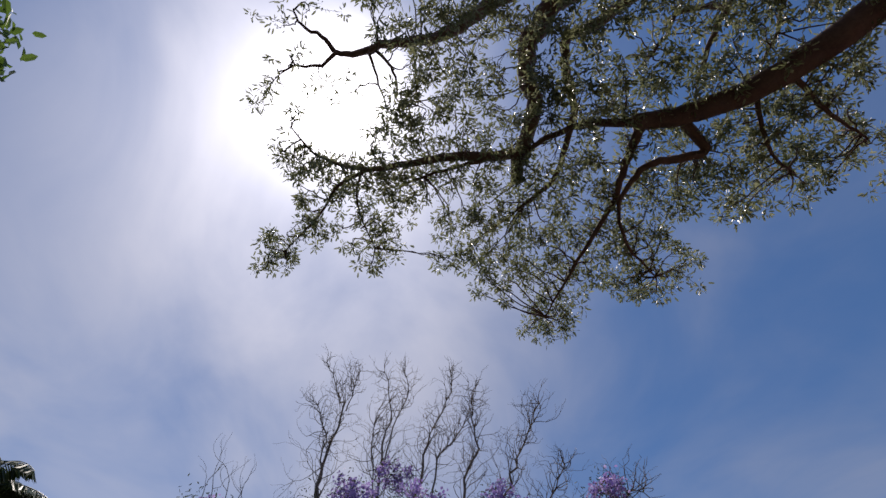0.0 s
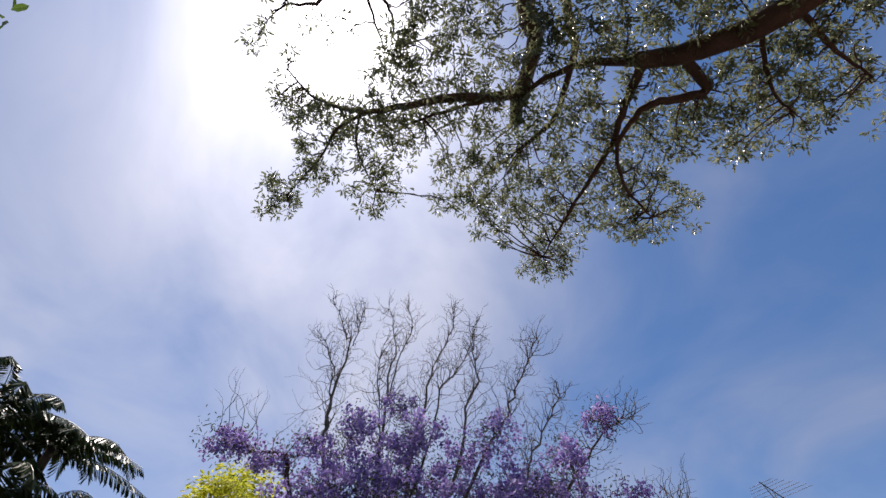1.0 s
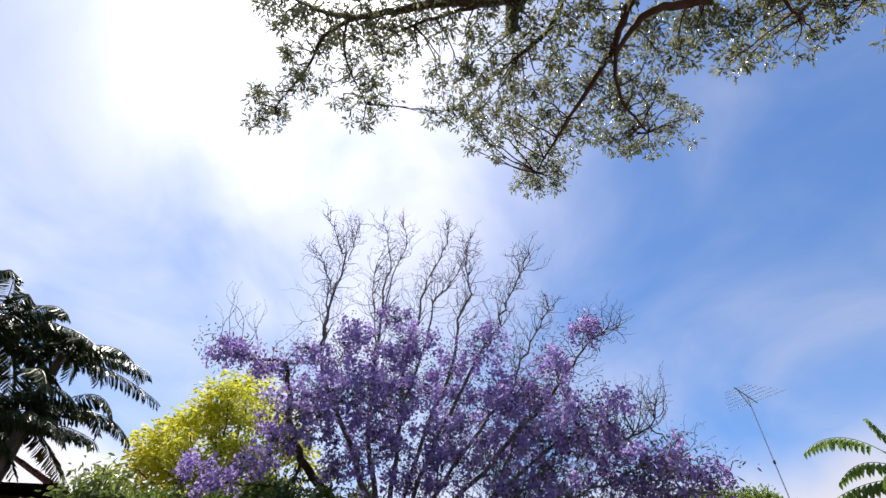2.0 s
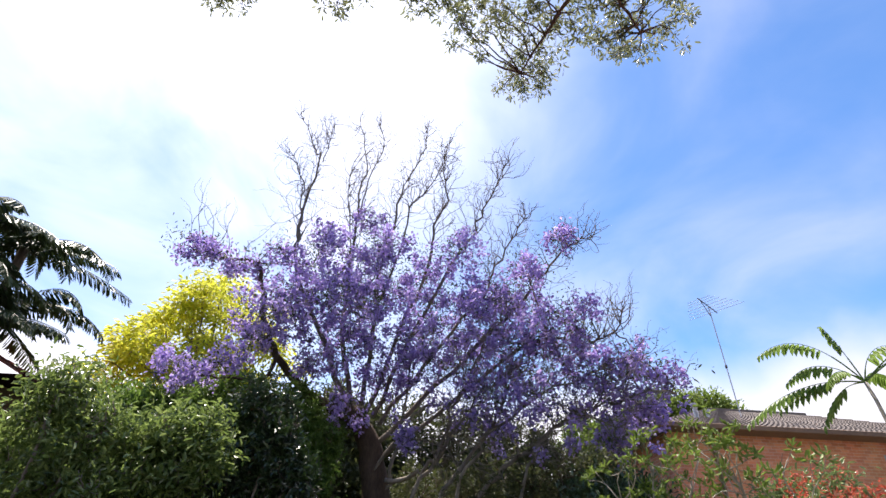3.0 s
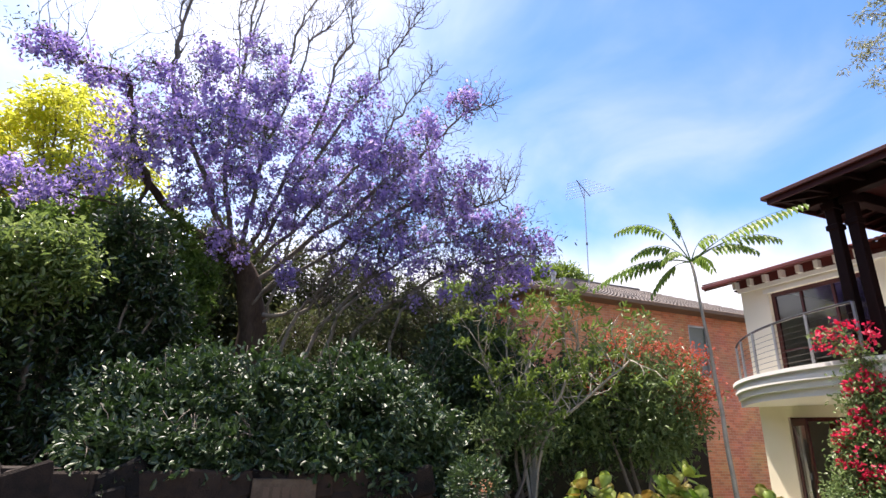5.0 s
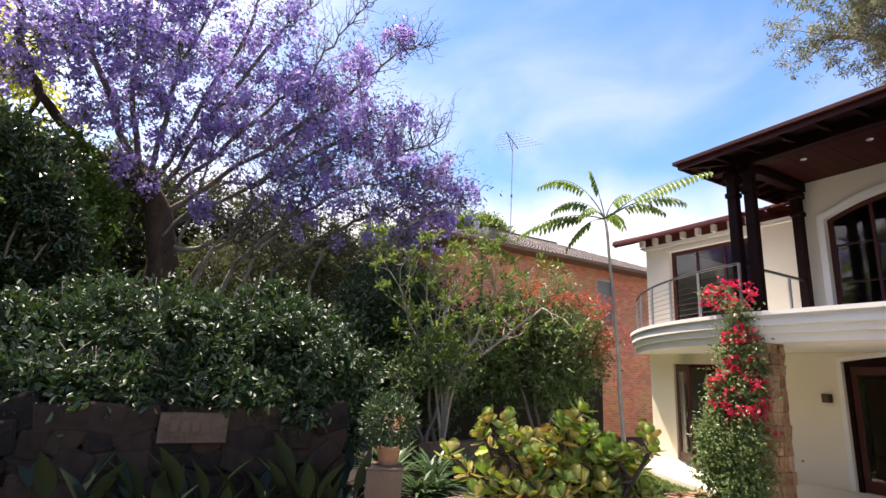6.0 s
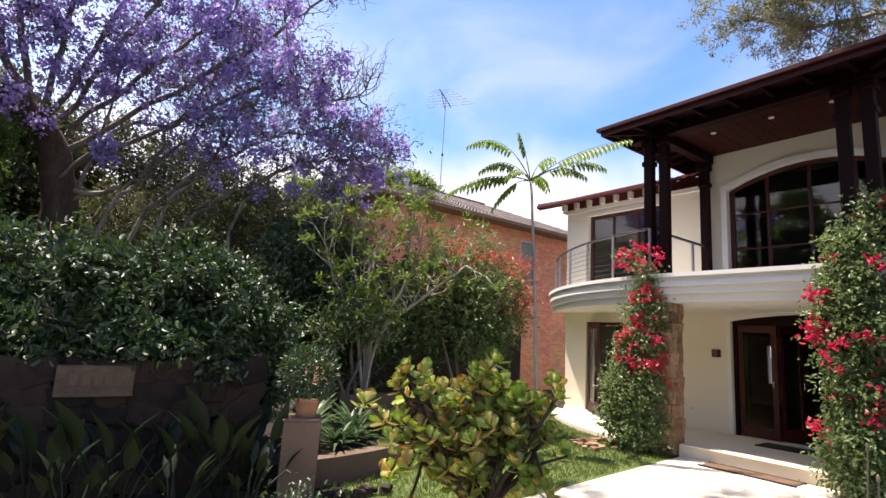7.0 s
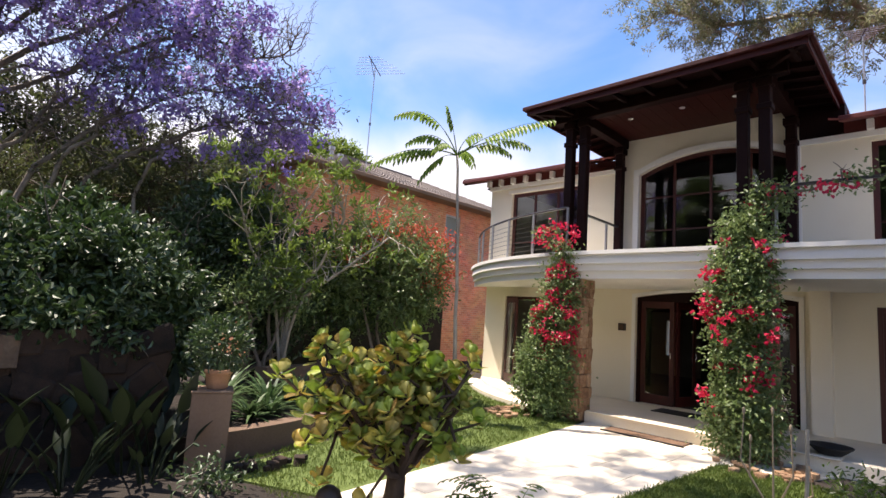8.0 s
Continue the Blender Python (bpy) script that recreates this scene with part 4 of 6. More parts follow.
    limb([(4.56, 2.62, 12.50), (4.91, 2.92, 12.44), (5.21, 3.20, 12.38), (4.56, 3.42, 12.31), (4.10, 3.52, 12.25), (3.83, 3.88, 12.19), (3.64, 4.38, 12.12), (4.03, 5.27, 12.06), (4.85, 6.03, 12.00)], 0.13, 0.02)
    limb([(5.73, 1.92, 12.30), (6.02, 2.61, 12.13), (6.28, 3.05, 11.97), (6.68, 3.30, 11.80)], 0.06, 0.02)
    limb([(6.18, 1.55, 12.20), (6.82, 2.03, 12.03), (7.25, 2.27, 11.87), (7.74, 2.50, 11.70)], 0.07, 0.02)
    limb([(6.0, -1.4, 12.6), (5.44, 0.29, 13.60), (5.14, 1.07, 13.47), (5.05, 1.65, 13.33), (4.99, 2.02, 13.20)], 0.08, 0.04)
    limb([(5.30, 0.60, 13.55), (4.41, 0.78, 13.60), (4.21, 1.20, 13.50), (3.96, 1.64, 13.40)], 0.06, 0.03)
    limb([(6.5, -0.8, 12.6), (6.19, 0.21, 13.20), (6.06, 0.97, 12.90), (5.82, 1.46, 12.60)], 0.06, 0.03)
    # limbs for the added, unseen head of the crown over the house roof
    limb([(8.7, -1.9, 10.2), (9.6, -0.4, 11.6), (10.2, 1.0, 12.3), (10.6, 2.4, 12.6)], 0.16, 0.04)
    limb([(9.6, -0.4, 11.6), (11.0, -0.2, 12.2), (12.4, 0.6, 12.5)], 0.09, 0.03)
    # sprays spread over the crown's plan
    edge = CROWN_WEST + CROWN_EAST
    centres = []
    for k in range(26000):
        x, y = rng.uniform(-4.4, 9.1), rng.uniform(-0.4, 8.7)
        inside = sum((y0 > y) != (y1 > y) and x < (x1 - x0) * (y - y0) / (y1 - y0) + x0 for (x0, y0), (x1, y1) in zip(edge, edge[1:] + edge[:1])) % 2
        if inside and all((x - p) ** 2 + (y - q) ** 2 > 0.36 ** 2 for p, q in centres):
            centres.append((x, y))
    ends = []
    for x, y in centres:
        z = 12.9 - 0.09 * max(0, x) + rng.uniform(-0.25, 0.55)
        ends.append(Vector((x * (z - 2.1) / 10.9, y * (z - 2.1) / 10.9, z)))
    sprays = []
    spine = [p for run in limbs for p in run[(8 if run[0].z < 12 else 0):]]
    for c in ends:
        tufts(g, min(spine, key=lambda p: (p - c).length), c, 6 if rng.random() < 0.62 else 3, 28, 0.17, sprays)
    # thin outer sprays towards the sun
    for x, y, n in ((-3.33, 2.35, 5), (-3.51, 1.66, 4), (-2.95, 1.35, 4), (-3.97, 3.04, 7), (-3.46, 3.52, 4), (-2.28, 2.96, 3), (-2.70, 2.75, 3), (-3.60, 2.83, 2)):
        c = Vector((x, y, 13.4))
        tufts(g, min(spine, key=lambda p: (p - c).length), c, n, 15, 0.2, sprays)
    # head of the crown: unseen sprays added to shade the far end of the house
    for k in range(130):
        c = Vector((rng.uniform(8.9, 12.4), rng.uniform(-2.8, 3.3), rng.uniform(11.8, 13.4)) if k % 4 else (rng.uniform(7.6, 9.2), rng.uniform(-3.6, -1.2), rng.uniform(11.6, 12.8)))
        tufts(g, min(spine, key=lambda p: (p - c).length), c, 6, 24, 0.26, sprays)
    # far limb that reaches out past the roof, with hanging foliage
    far_limbs = Limbs()
    far = far_limbs.run([(9.3, -3.4, 7.0), (13.5, -2.2, 8.6), (16.99, 0.59, 10.25), (16.82, 2.48, 10.89), (16.34, 4.69, 11.12), (15.87, 6.09, 11.86)], 0.16, 0.03, 6, 0.03)
    far += far_limbs.run([(16.96, 1.19, 10.51), (16.25, 2.87, 11.76), (15.75, 4.60, 12.6), (15.5, 5.6, 12.9)], 0.08, 0.02, 5, 0.03)
    hang = []
    for p in far[6:]:
        for j in range(7):
            c = p + Vector(rng.normal(size=3) * np.array([0.75, 0.75, 0.6])) + Vector((0, 0, -0.1))
            tufts(far_limbs, p, c, 6, 32, 0.22, hang)
    g.done("trunk", M_GUMBARK, tree)
    far_limbs.done("limb", M_PALEBARK, tree)
    at, along = np.concatenate([a for a, b in sprays]), np.concatenate([b for a, b in sprays])
    leaves("crown", at, along, rng.uniform(0.09, 0.16, len(at)), 0.33, L_GUM, tree, 0.1, 0.05)
    at, along = np.concatenate([a for a, b in hang]), np.concatenate([b for a, b in hang])
    leaves("crown", at, along, rng.uniform(0.085, 0.14, len(at)), 0.27, L_GUM, tree, 0.1, 0.05)


build_gum()


# ---- jacaranda ----
# masses of blossom: centre and radius
BLOOM_WEST = ((-4.4, 10.2, 8.6, 0.31), (-4.4, 11.2, 9.2, 0.21), (-3.7, 10.8, 8.6, 0.26), (-3.6, 11.9, 9.2, 0.22), (-2.9, 11.9, 9.7, 0.38), (-2.8, 11.3, 7.6, 0.77), (-3.2, 12.3, 7.5, 0.42), (-2.2, 11.8, 8.0, 0.72), (-2.2, 12.9, 10.0, 0.75), (-1.8, 12.2, 10.5, 0.52), (-1.0, 11.7, 8.2, 0.74), (-0.8, 12.7, 10.4, 0.69), (-1.6, 11.9, 6.9, 0.42), (-4.6, 11.6, 6.3, 0.43), (-3.9, 11.0, 6.0, 0.37), (-3.2, 10.6, 6.2, 0.31), (-0.9, 12.7, 5.9, 0.43), (-1.6, 12.4, 9.0, 0.6), (-2.6, 12.6, 8.8, 0.55), (-1.2, 13.4, 8.4, 0.6), (-0.4, 12.4, 9.0, 0.55))
BLOOM_MIDDLE = ((-0.1, 12.0, 10.4, 0.51), (-0.3, 13.1, 9.8, 0.79), (-0.9, 12.3, 7.2, 0.63), (0.2, 11.7, 7.7, 0.84), (1.0, 12.7, 9.9, 0.73), (1.8, 11.9, 10.2, 0.53), (1.4, 13.0, 8.7, 0.79), (2.0, 12.1, 8.9, 0.64), (1.1, 11.7, 6.9, 0.61), (0.0, 12.7, 6.8, 0.56), (2.4, 11.7, 8.1, 0.80), (2.4, 12.9, 7.7, 0.77), (3.2, 11.9, 8.7, 0.63), (2.4, 11.4, 6.0, 0.53), (2.8, 12.4, 5.4, 0.34), (0.6, 12.0, 5.1, 0.16), (-0.8, 13.1, 11.9, 0.36))
BLOOM_EAST = ((4.2, 10.7, 10.0, 0.42), (3.2, 10.4, 8.7, 0.41), (3.2, 11.4, 7.3, 0.70), (3.6, 10.6, 7.4, 0.56), (4.2, 11.6, 7.0, 0.63), (4.4, 10.6, 7.8, 0.42), (4.6, 9.9, 6.2, 0.50), (5.6, 10.5, 6.7, 0.47), (5.7, 9.7, 6.0, 0.36), (5.7, 10.9, 5.4, 0.44), (4.5, 10.6, 5.8, 0.52), (3.2, 10.4, 5.7, 0.47), (5.4, 10.6, 5.7, 0.40), (4.6, 10.2, 4.8, 0.25), (3.0, 12.8, 9.3, 0.49), (4.4, 10.6, 7.1, 0.35))


def build_jacaranda():
    tree = thing("jacaranda_tree", (0.0, 13.3, 0.12), "jacaranda in purple flower with bare grey upper twigs", "tree")
    g, gu, pale = Limbs(), Limbs(), Limbs()
    g.run([(0.15, 13.3, 0), (0.10, 13.29, 3.0), (-0.14, 13.26, 4.88), (-0.42, 13.22, 5.56), (-0.84, 13.16, 6.03), (-1.2, 13.05, 6.3)], 0.40, 0.15, 10, 0.02)
    left = g.run([(-0.70, 13.17, 5.81), (-1.64, 12.94, 6.24), (-2.31, 12.69, 6.75), (-2.77, 12.44, 7.28), (-3.07, 12.22, 7.92), (-3.27, 12.02, 8.74), (-3.44, 11.82, 9.27), (-4.04, 11.47, 9.14), (-4.48, 11.15, 9.14), (-4.90, 10.81, 9.12)], 0.125, 0.015, 8, 0.03)
    low_left = g.run([(-2.61, 12.41, 7.13), (-2.77, 12.03, 6.31), (-3.36, 11.53, 6.12), (-4.05, 10.95, 5.89)], 0.05, 0.015, 6, 0.03)
    stems = []

    def stem(pts, r0, r1=0.010):
        stems.append(gu.run(pts, r0 * 0.62, r1, 7, 0.035))

    stem([(-0.79, 13.07, 5.99), (-1.78, 13.05, 7.99), (-2.56, 13.00, 9.44), (-2.87, 13.03, 10.94), (-2.87, 13.11, 12.48), (-2.70, 13.24, 14.31), (-3.03, 13.25, 14.95), (-3.67, 13.18, 16.31)], 0.13)
    stem([(-2.84, 13.08, 10.78), (-2.97, 12.94, 12.10), (-2.97, 12.84, 12.89), (-3.56, 12.58, 13.90)], 0.05)
    stem([(-2.70, 13.31, 14.33), (-2.53, 13.45, 15.27), (-2.51, 13.55, 16.41)], 0.03)
    stem([(-0.70, 13.17, 6.03), (-1.21, 13.32, 8.02), (-1.32, 13.49, 9.91), (-1.29, 13.68, 11.89), (-1.31, 13.86, 13.52), (-1.28, 14.05, 15.56), (-1.70, 14.18, 17.31)], 0.12)
    stem([(-1.30, 13.73, 12.37), (-1.05, 13.85, 14.18), (-0.69, 13.97, 15.95), (-0.93, 14.06, 17.18)], 0.045)
    stem([(-1.31, 13.32, 10.00), (-1.36, 13.15, 11.27), (-1.56, 12.96, 12.59), (-1.54, 12.79, 13.95)], 0.045)
    stem([(-0.52, 13.08, 6.09), (-0.42, 13.15, 8.03), (-0.36, 13.22, 10.46), (-0.05, 13.29, 12.02), (0.10, 13.36, 13.52), (0.70, 13.41, 15.14), (0.78, 13.47, 16.53)], 0.11)
    stem([(-0.44, 13.08, 8.51), (0.14, 12.92, 10.93), (0.41, 12.74, 12.32), (0.87, 12.54, 12.87), (1.44, 12.31, 14.10)], 0.06)
    stem([(-0.33, 13.09, 6.03), (0.35, 13.02, 8.22), (1.02, 12.92, 10.27), (1.17, 12.84, 11.67), (1.52, 12.74, 12.75), (1.35, 12.69, 13.96), (1.56, 12.60, 15.04)], 0.10)
    stem([(-0.18, 13.09, 5.90), (0.67, 12.94, 8.05), (1.62, 12.72, 10.23), (2.26, 12.49, 11.17), (2.56, 12.30, 12.03), (3.03, 12.06, 13.01), (3.34, 11.83, 13.73)], 0.10)
    stem([(0.00, 13.09, 5.77), (1.36, 12.82, 7.73), (2.43, 12.46, 9.06), (2.84, 12.17, 9.96), (3.39, 11.82, 10.87), (3.63, 11.54, 11.39)], 0.09)
    stem([(-0.08, 13.19, 5.29), (1.76, 12.73, 7.09), (3.29, 12.08, 8.61), (3.97, 11.51, 9.44), (4.56, 10.92, 10.05), (4.97, 10.37, 9.94)], 0.11)
    stem([(-0.03, 13.19, 4.88), (1.78, 12.69, 6.30), (3.67, 11.88, 7.64), (4.79, 11.07, 7.29), (5.17, 10.47, 7.36), (5.20, 10.03, 7.62)], 0.09)
    tall = len(stems)
    sides = []

    def side(pts, r0, r1=0.014):
        sides.append(pale.run(pts, r0 * 0.66, r1, 7, 0.05))

    side([(0.22, 13.09, 4.40), (0.79, 12.79, 4.55), (1.27, 12.47, 4.80), (1.73, 12.13, 5.41), (2.33, 11.75, 6.18), (3.18, 11.26, 6.57)], 0.085)
    side([(1.6, 12.7, 0.0), (2.13, 12.52, 3.59), (2.80, 12.01, 4.60), (3.47, 11.46, 5.09), (3.98, 10.91, 5.50), (4.48, 10.33, 5.55), (5.24, 9.56, 5.67)], 0.10)
    side([(0.5, 12.8, 0.0), (0.73, 12.67, 3.54), (1.26, 12.38, 4.78), (1.64, 12.08, 5.81), (2.04, 11.77, 6.74), (2.39, 11.45, 7.54)], 0.09)
    side([(1.1, 12.7, 0.0), (1.24, 12.63, 3.56), (2.42, 12.16, 5.33), (2.75, 11.78, 6.08), (3.01, 11.41, 6.69), (3.66, 10.90, 7.42)], 0.09)
    side([(-0.02, 13.09, 4.72), (1.07, 12.58, 6.06), (1.69, 12.04, 6.08), (1.94, 11.53, 6.35)], 0.055)
    side([(2.8, 11.8, 0.0), (2.99, 11.72, 3.41), (3.17, 11.36, 4.55), (3.58, 10.93, 5.22), (4.17, 10.39, 5.30), (4.57, 9.89, 5.00)], 0.07)
    side([(0.17, 13.09, 4.20), (0.45, 12.75, 5.35), (0.59, 12.41, 6.55), (0.91, 12.06, 7.66)], 0.07)
    side([(1.5, 12.5, 0.0), (1.60, 12.39, 3.55), (2.00, 11.98, 4.73), (2.81, 11.46, 5.57), (4.08, 10.70, 6.23), (5.08, 9.86, 6.35)], 0.08)
    # bare crooked twigs: upright on the tall stems, spreading on the low limbs
    for run in stems:
        n = len(run)
        for i in range(int(n * 0.42), n):
            f = i / n
            for k in range(3):
                d = Vector(rng.normal(size=3)) * 0.5 + (run[i] - run[i - 1]).normalized() * 0.4 + Vector((0, 0, 0.45))
                gu.twig(run[i], d, rng.uniform(0.5, 1.05) * (1.35 - 0.8 * f), 0.014, 2 if f < 0.85 else 1, 0.6, 0.14, 0.3, 2)
    for i in range(len(left) // 2, len(left), 2):
        gu.twig(left[i], Vector(rng.normal(size=3)) * 0.4 + Vector((0, 0, 0.9)), rng.uniform(0.5, 1.0), 0.014, 2, 0.5, 0.16, 0.3, 2)
    for run in sides:
        for i in range(int(len(run) * 0.4), len(run)):
            for k in range(4):
                gu.twig(run[i], Vector(rng.normal(size=3)) * 0.7 + Vector((0.15, -0.1, 0.3)), rng.uniform(0.5, 1.0), 0.012, 2, 0.7, 0.05, 0.35, 2)
    # panicles of small bells, gathered in masses on twigs of their own
    spine = [p for run in stems[:tall] + sides + [left, low_left] for p in run]
    pan, heart = [], []
    for x, y, z, r in BLOOM_WEST + BLOOM_MIDDLE + BLOOM_EAST:
        c = Vector((x, y, z))
        q = min(spine, key=lambda p: (p - c).length)
        gu.run([q, q.lerp(c, 0.6) + Vector(rng.normal(size=3) * 0.1), c], 0.022, 0.01, 5, 0.02)
        pts, d = blob_points(int(7 + 40 * r * r), c, (r * 1.28, r * 1.3, r * 1.08), 0.0)
        pan.append(pts)
        heart.append(blob_points(int(8 + 56 * r * r), c, (r * 1.1, r * 1.2, r * 0.9), 0.0)[0])
        for p in pts[::4]:
            pipe(gu.bm, [c.lerp(q, 0.2), c.lerp(Vector(p), 0.6) + Vector(rng.normal(size=3) * 0.06), p], [0.010, 0.007, 0.004], 3)
    pan = np.concatenate(pan)
    loose = np.array([p + Vector(rng.normal(size=3) * 0.35) for run in stems for p in run[int(len(run) * 0.25):int(len(run) * 0.55)] if p.z < 10] + [p + Vector(rng.normal(size=3) * 0.4) for run in sides for p in run[-8:]])
    pan = np.concatenate([pan, loose])
    at = clumps(pan, 27, 0.074, 1.3)
    leaves("blossom", at, rng.normal(size=at.shape) + np.array([0, 0, -0.3]), rng.uniform(0.07, 0.115, len(at)), 0.72, L_JAC, tree, 0.3, 0.0)
    at = clumps(np.concatenate(heart), 16, 0.2, 0.9)
    leaves("crown", at, rng.normal(size=at.shape), rng.uniform(0.06, 0.12, len(at)), 0.3, L_JACLEAF, tree, 0.1, 0.1)
    g.done("trunk", M_JACBARK, tree)
    gu.done("branch", M_BARK, tree)
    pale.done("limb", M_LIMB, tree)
    tree.location = (0.1, 13.3, 0.0)


build_jacaranda()


def bush(name, label, category, base, blobs, n, leaf, width, material, seed_stems=6, stem_mat=None, droop=0.1, shell=0.45, group="", climb=False, lumps=4, gather=1.0, wild=0.55):
    """A shrub: stems from its base and leaves thick over overlapping lobes."""
    ob = thing(name, base, label, category, group)
    g = Limbs()
    start = Vector(base)
    for c, r in blobs:
        p = Vector(c)
        if climb:
            g.run([start, start.lerp(p, 0.5) + Vector(rng.normal(size=3) * 0.03), p], 0.018, 0.015, 5, 0.01)
            start = p
        else:
            g.run([Vector(base) + Vector((rng.normal() * 0.1, rng.normal() * 0.1, -0.02)), Vector(base).lerp(p, 0.5) + Vector(rng.normal(size=3) * 0.15), p], 0.05, 0.015, 5, 0.02)
        for k in range(seed_stems):
            d = unit(rng.normal(size=3))
            g.twig(p, d, float(np.mean(r)) * 0.8, 0.014, 1, 0.7, 0.1, 0.3, 3)
    g.done("stem", stem_mat or M_BARK, ob)
    if not climb and lumps > 1:
        # break each lobe into uneven smaller ones
        blobs = [(np.asarray(c) + unit(rng.normal(size=3)) * np.asarray(r) * rng.uniform(0.3, 0.62), np.asarray(r) * rng.uniform(0.42, 0.68)) for c, r in blobs for k in range(lumps)] + [(np.asarray(c), np.asarray(r) * 0.75) for c, r in blobs]
    vol = np.array([np.prod(r) ** (2 / 3) for c, r in blobs])
    ats, outs = [], []
    for (c, r), share in zip(blobs, vol / vol.sum()):
        m = int(n * share)
        # leaves gather in sprays so that the outline is uneven
        k = max(8, m // 34)
        hubs, d = blob_points(k, c, r, shell)
        pick = rng.integers(0, k, m)
        ats.append(hubs[pick] + rng.normal(size=(m, 3)) * (0.06 + leaf * 0.75) * gather)
        outs.append(d[pick])
    at, out = np.concatenate(ats), np.concatenate(outs)
    keep = at[:, 2] > base[2] + 0.03
    at, out = at[keep], out[keep]
    along = out * 0.7 + rng.normal(size=at.shape) * 0.7 + np.array([0, 0, -droop])
    up = out * 0.8 + np.array([0, 0, 0.9]) + rng.normal(size=at.shape) * wild
    leaves("foliage", at, along, rng.uniform(0.7, 1.25, len(at)) * leaf, width, material, ob, 0.15, 0.12, up)
    return ob


bush("camellia_hedge", "dense camellia hedge with glossy dark leaves behind the stone wall", "hedge", (0.9, 7.9, 0.0),
     [((-1.15, 7.95, 1.75), (0.7, 0.9, 0.9)), ((-0.35, 7.8, 1.9), (0.85, 1.0, 0.95)), ((0.5, 7.65, 1.95), (0.85, 1.05, 0.98)), ((1.3, 7.55, 1.95), (0.85, 1.05, 0.98)), ((2.0, 7.45, 1.8), (0.75, 1.0, 0.95)), ((2.5, 7.4, 1.4), (0.6, 0.8, 0.8)), ((-1.2, 7.0, 1.45), (0.6, 0.4, 0.35)), ((-0.5, 6.95, 1.5), (0.6, 0.4, 0.32)), ((0.2, 6.85, 1.55), (0.7, 0.38, 0.3)), ((1.2, 6.85, 1.5), (0.7, 0.38, 0.3)), ((1.95, 6.85, 1.35), (0.5, 0.35, 0.35))], 66000, 0.098, 0.5, L_CAMELLIA, lumps=8, gather=0.6, wild=0.7)
bush("evergreen_shrub", "tall dark evergreen shrub with shiny leaves", "shrub", (-2.4, 9.9, 0.0),
     [((-2.02, 9.16, 4.86), (0.34, 0.28, 0.31)), ((-1.68, 9.49, 4.84), (0.29, 0.23, 0.27)), ((-2.41, 9.58, 4.61), (0.44, 0.36, 0.40)), ((-1.64, 9.24, 4.27), (0.53, 0.44, 0.48)), ((-2.63, 9.26, 3.57), (0.58, 0.48, 0.53)), ((-2.04, 9.67, 3.68), (0.63, 0.51, 0.57)), ((-1.26, 9.30, 3.66), (0.48, 0.40, 0.44)), ((-2.87, 8.93, 3.00), (0.58, 0.48, 0.53)), ((-2.16, 9.39, 2.93), (0.68, 0.55, 0.62)), ((-1.38, 9.79, 3.01), (0.63, 0.51, 0.57))], 17000, 0.11, 0.42, L_EVERGREEN, shell=0.55, lumps=9, gather=0.6, wild=0.8)
# lit left part of the evergreen mass, split off to take the lighter leaves
bush("glossy_shrub", "sunlit shrub with large shiny pale-backed leaves", "shrub", (-2.9, 9.9, 0.0),
     [((-3.42, 8.45, 3.90), (0.34, 0.30, 0.22)), ((-2.98, 8.45, 4.02), (0.36, 0.30, 0.22)), ((-2.56, 8.5, 4.16), (0.34, 0.30, 0.22)), ((-3.24, 8.35, 3.46), (0.34, 0.28, 0.20)), ((-2.70, 8.45, 3.44), (0.34, 0.28, 0.20)), ((-2.36, 8.5, 3.74), (0.26, 0.24, 0.18)), ((-3.5, 8.5, 3.0), (0.40, 0.34, 0.3)), ((-3.2, 9.0, 4.2), (0.40, 0.34, 0.3))], 5600, 0.125, 0.40, L_GLOSSY, shell=0.1, lumps=5, gather=1.1, wild=0.5)
# near-black leaves fill the gap where deep shade lies
bush("evergreen_shrub", "low dark undergrowth below the tall evergreen", "shrub", (-3.2, 9.2, 0.0),
     [((-4.2 + 1.1 * k, 9.2 + 0.2 * (k % 2), 1.9), (0.9, 0.8, 1.1)) for k in (1, 2, 3)], 9000, 0.12, 0.42, L_EVERGREEN)
bush("evergreen_shrub", "broad dark green shrub by the neighbour's eave", "shrub", (-4.7, 9.6, 0.0),
     [((-4.47, 7.88, 4.42), (0.42, 0.34, 0.38)), ((-4.41, 8.20, 4.67), (0.28, 0.23, 0.26)), ((-4.67, 8.35, 4.06), (0.47, 0.38, 0.43)), ((-4.02, 8.13, 4.05), (0.42, 0.34, 0.38)), ((-4.24, 8.30, 3.44), (0.56, 0.46, 0.51)), ((-3.95, 8.72, 3.55), (0.51, 0.42, 0.47)), ((-5.5, 8.9, 3.6), (0.70, 0.62, 0.78)), ((-5.9, 8.6, 2.4), (0.94, 0.62, 0.94)), ((-3.98, 7.9, 3.68), (0.34, 0.28, 0.24)), ((-3.72, 7.95, 4.05), (0.30, 0.26, 0.22)), ((-3.62, 7.85, 3.12), (0.30, 0.26, 0.22)), ((-3.72, 7.85, 2.72), (0.32, 0.26, 0.2)), ((-3.05, 7.9, 2.55), (0.24, 0.22, 0.14))], 12500, 0.11, 0.40, L_GLOSSY, shell=0.2, lumps=6, gather=1.0, wild=0.5)


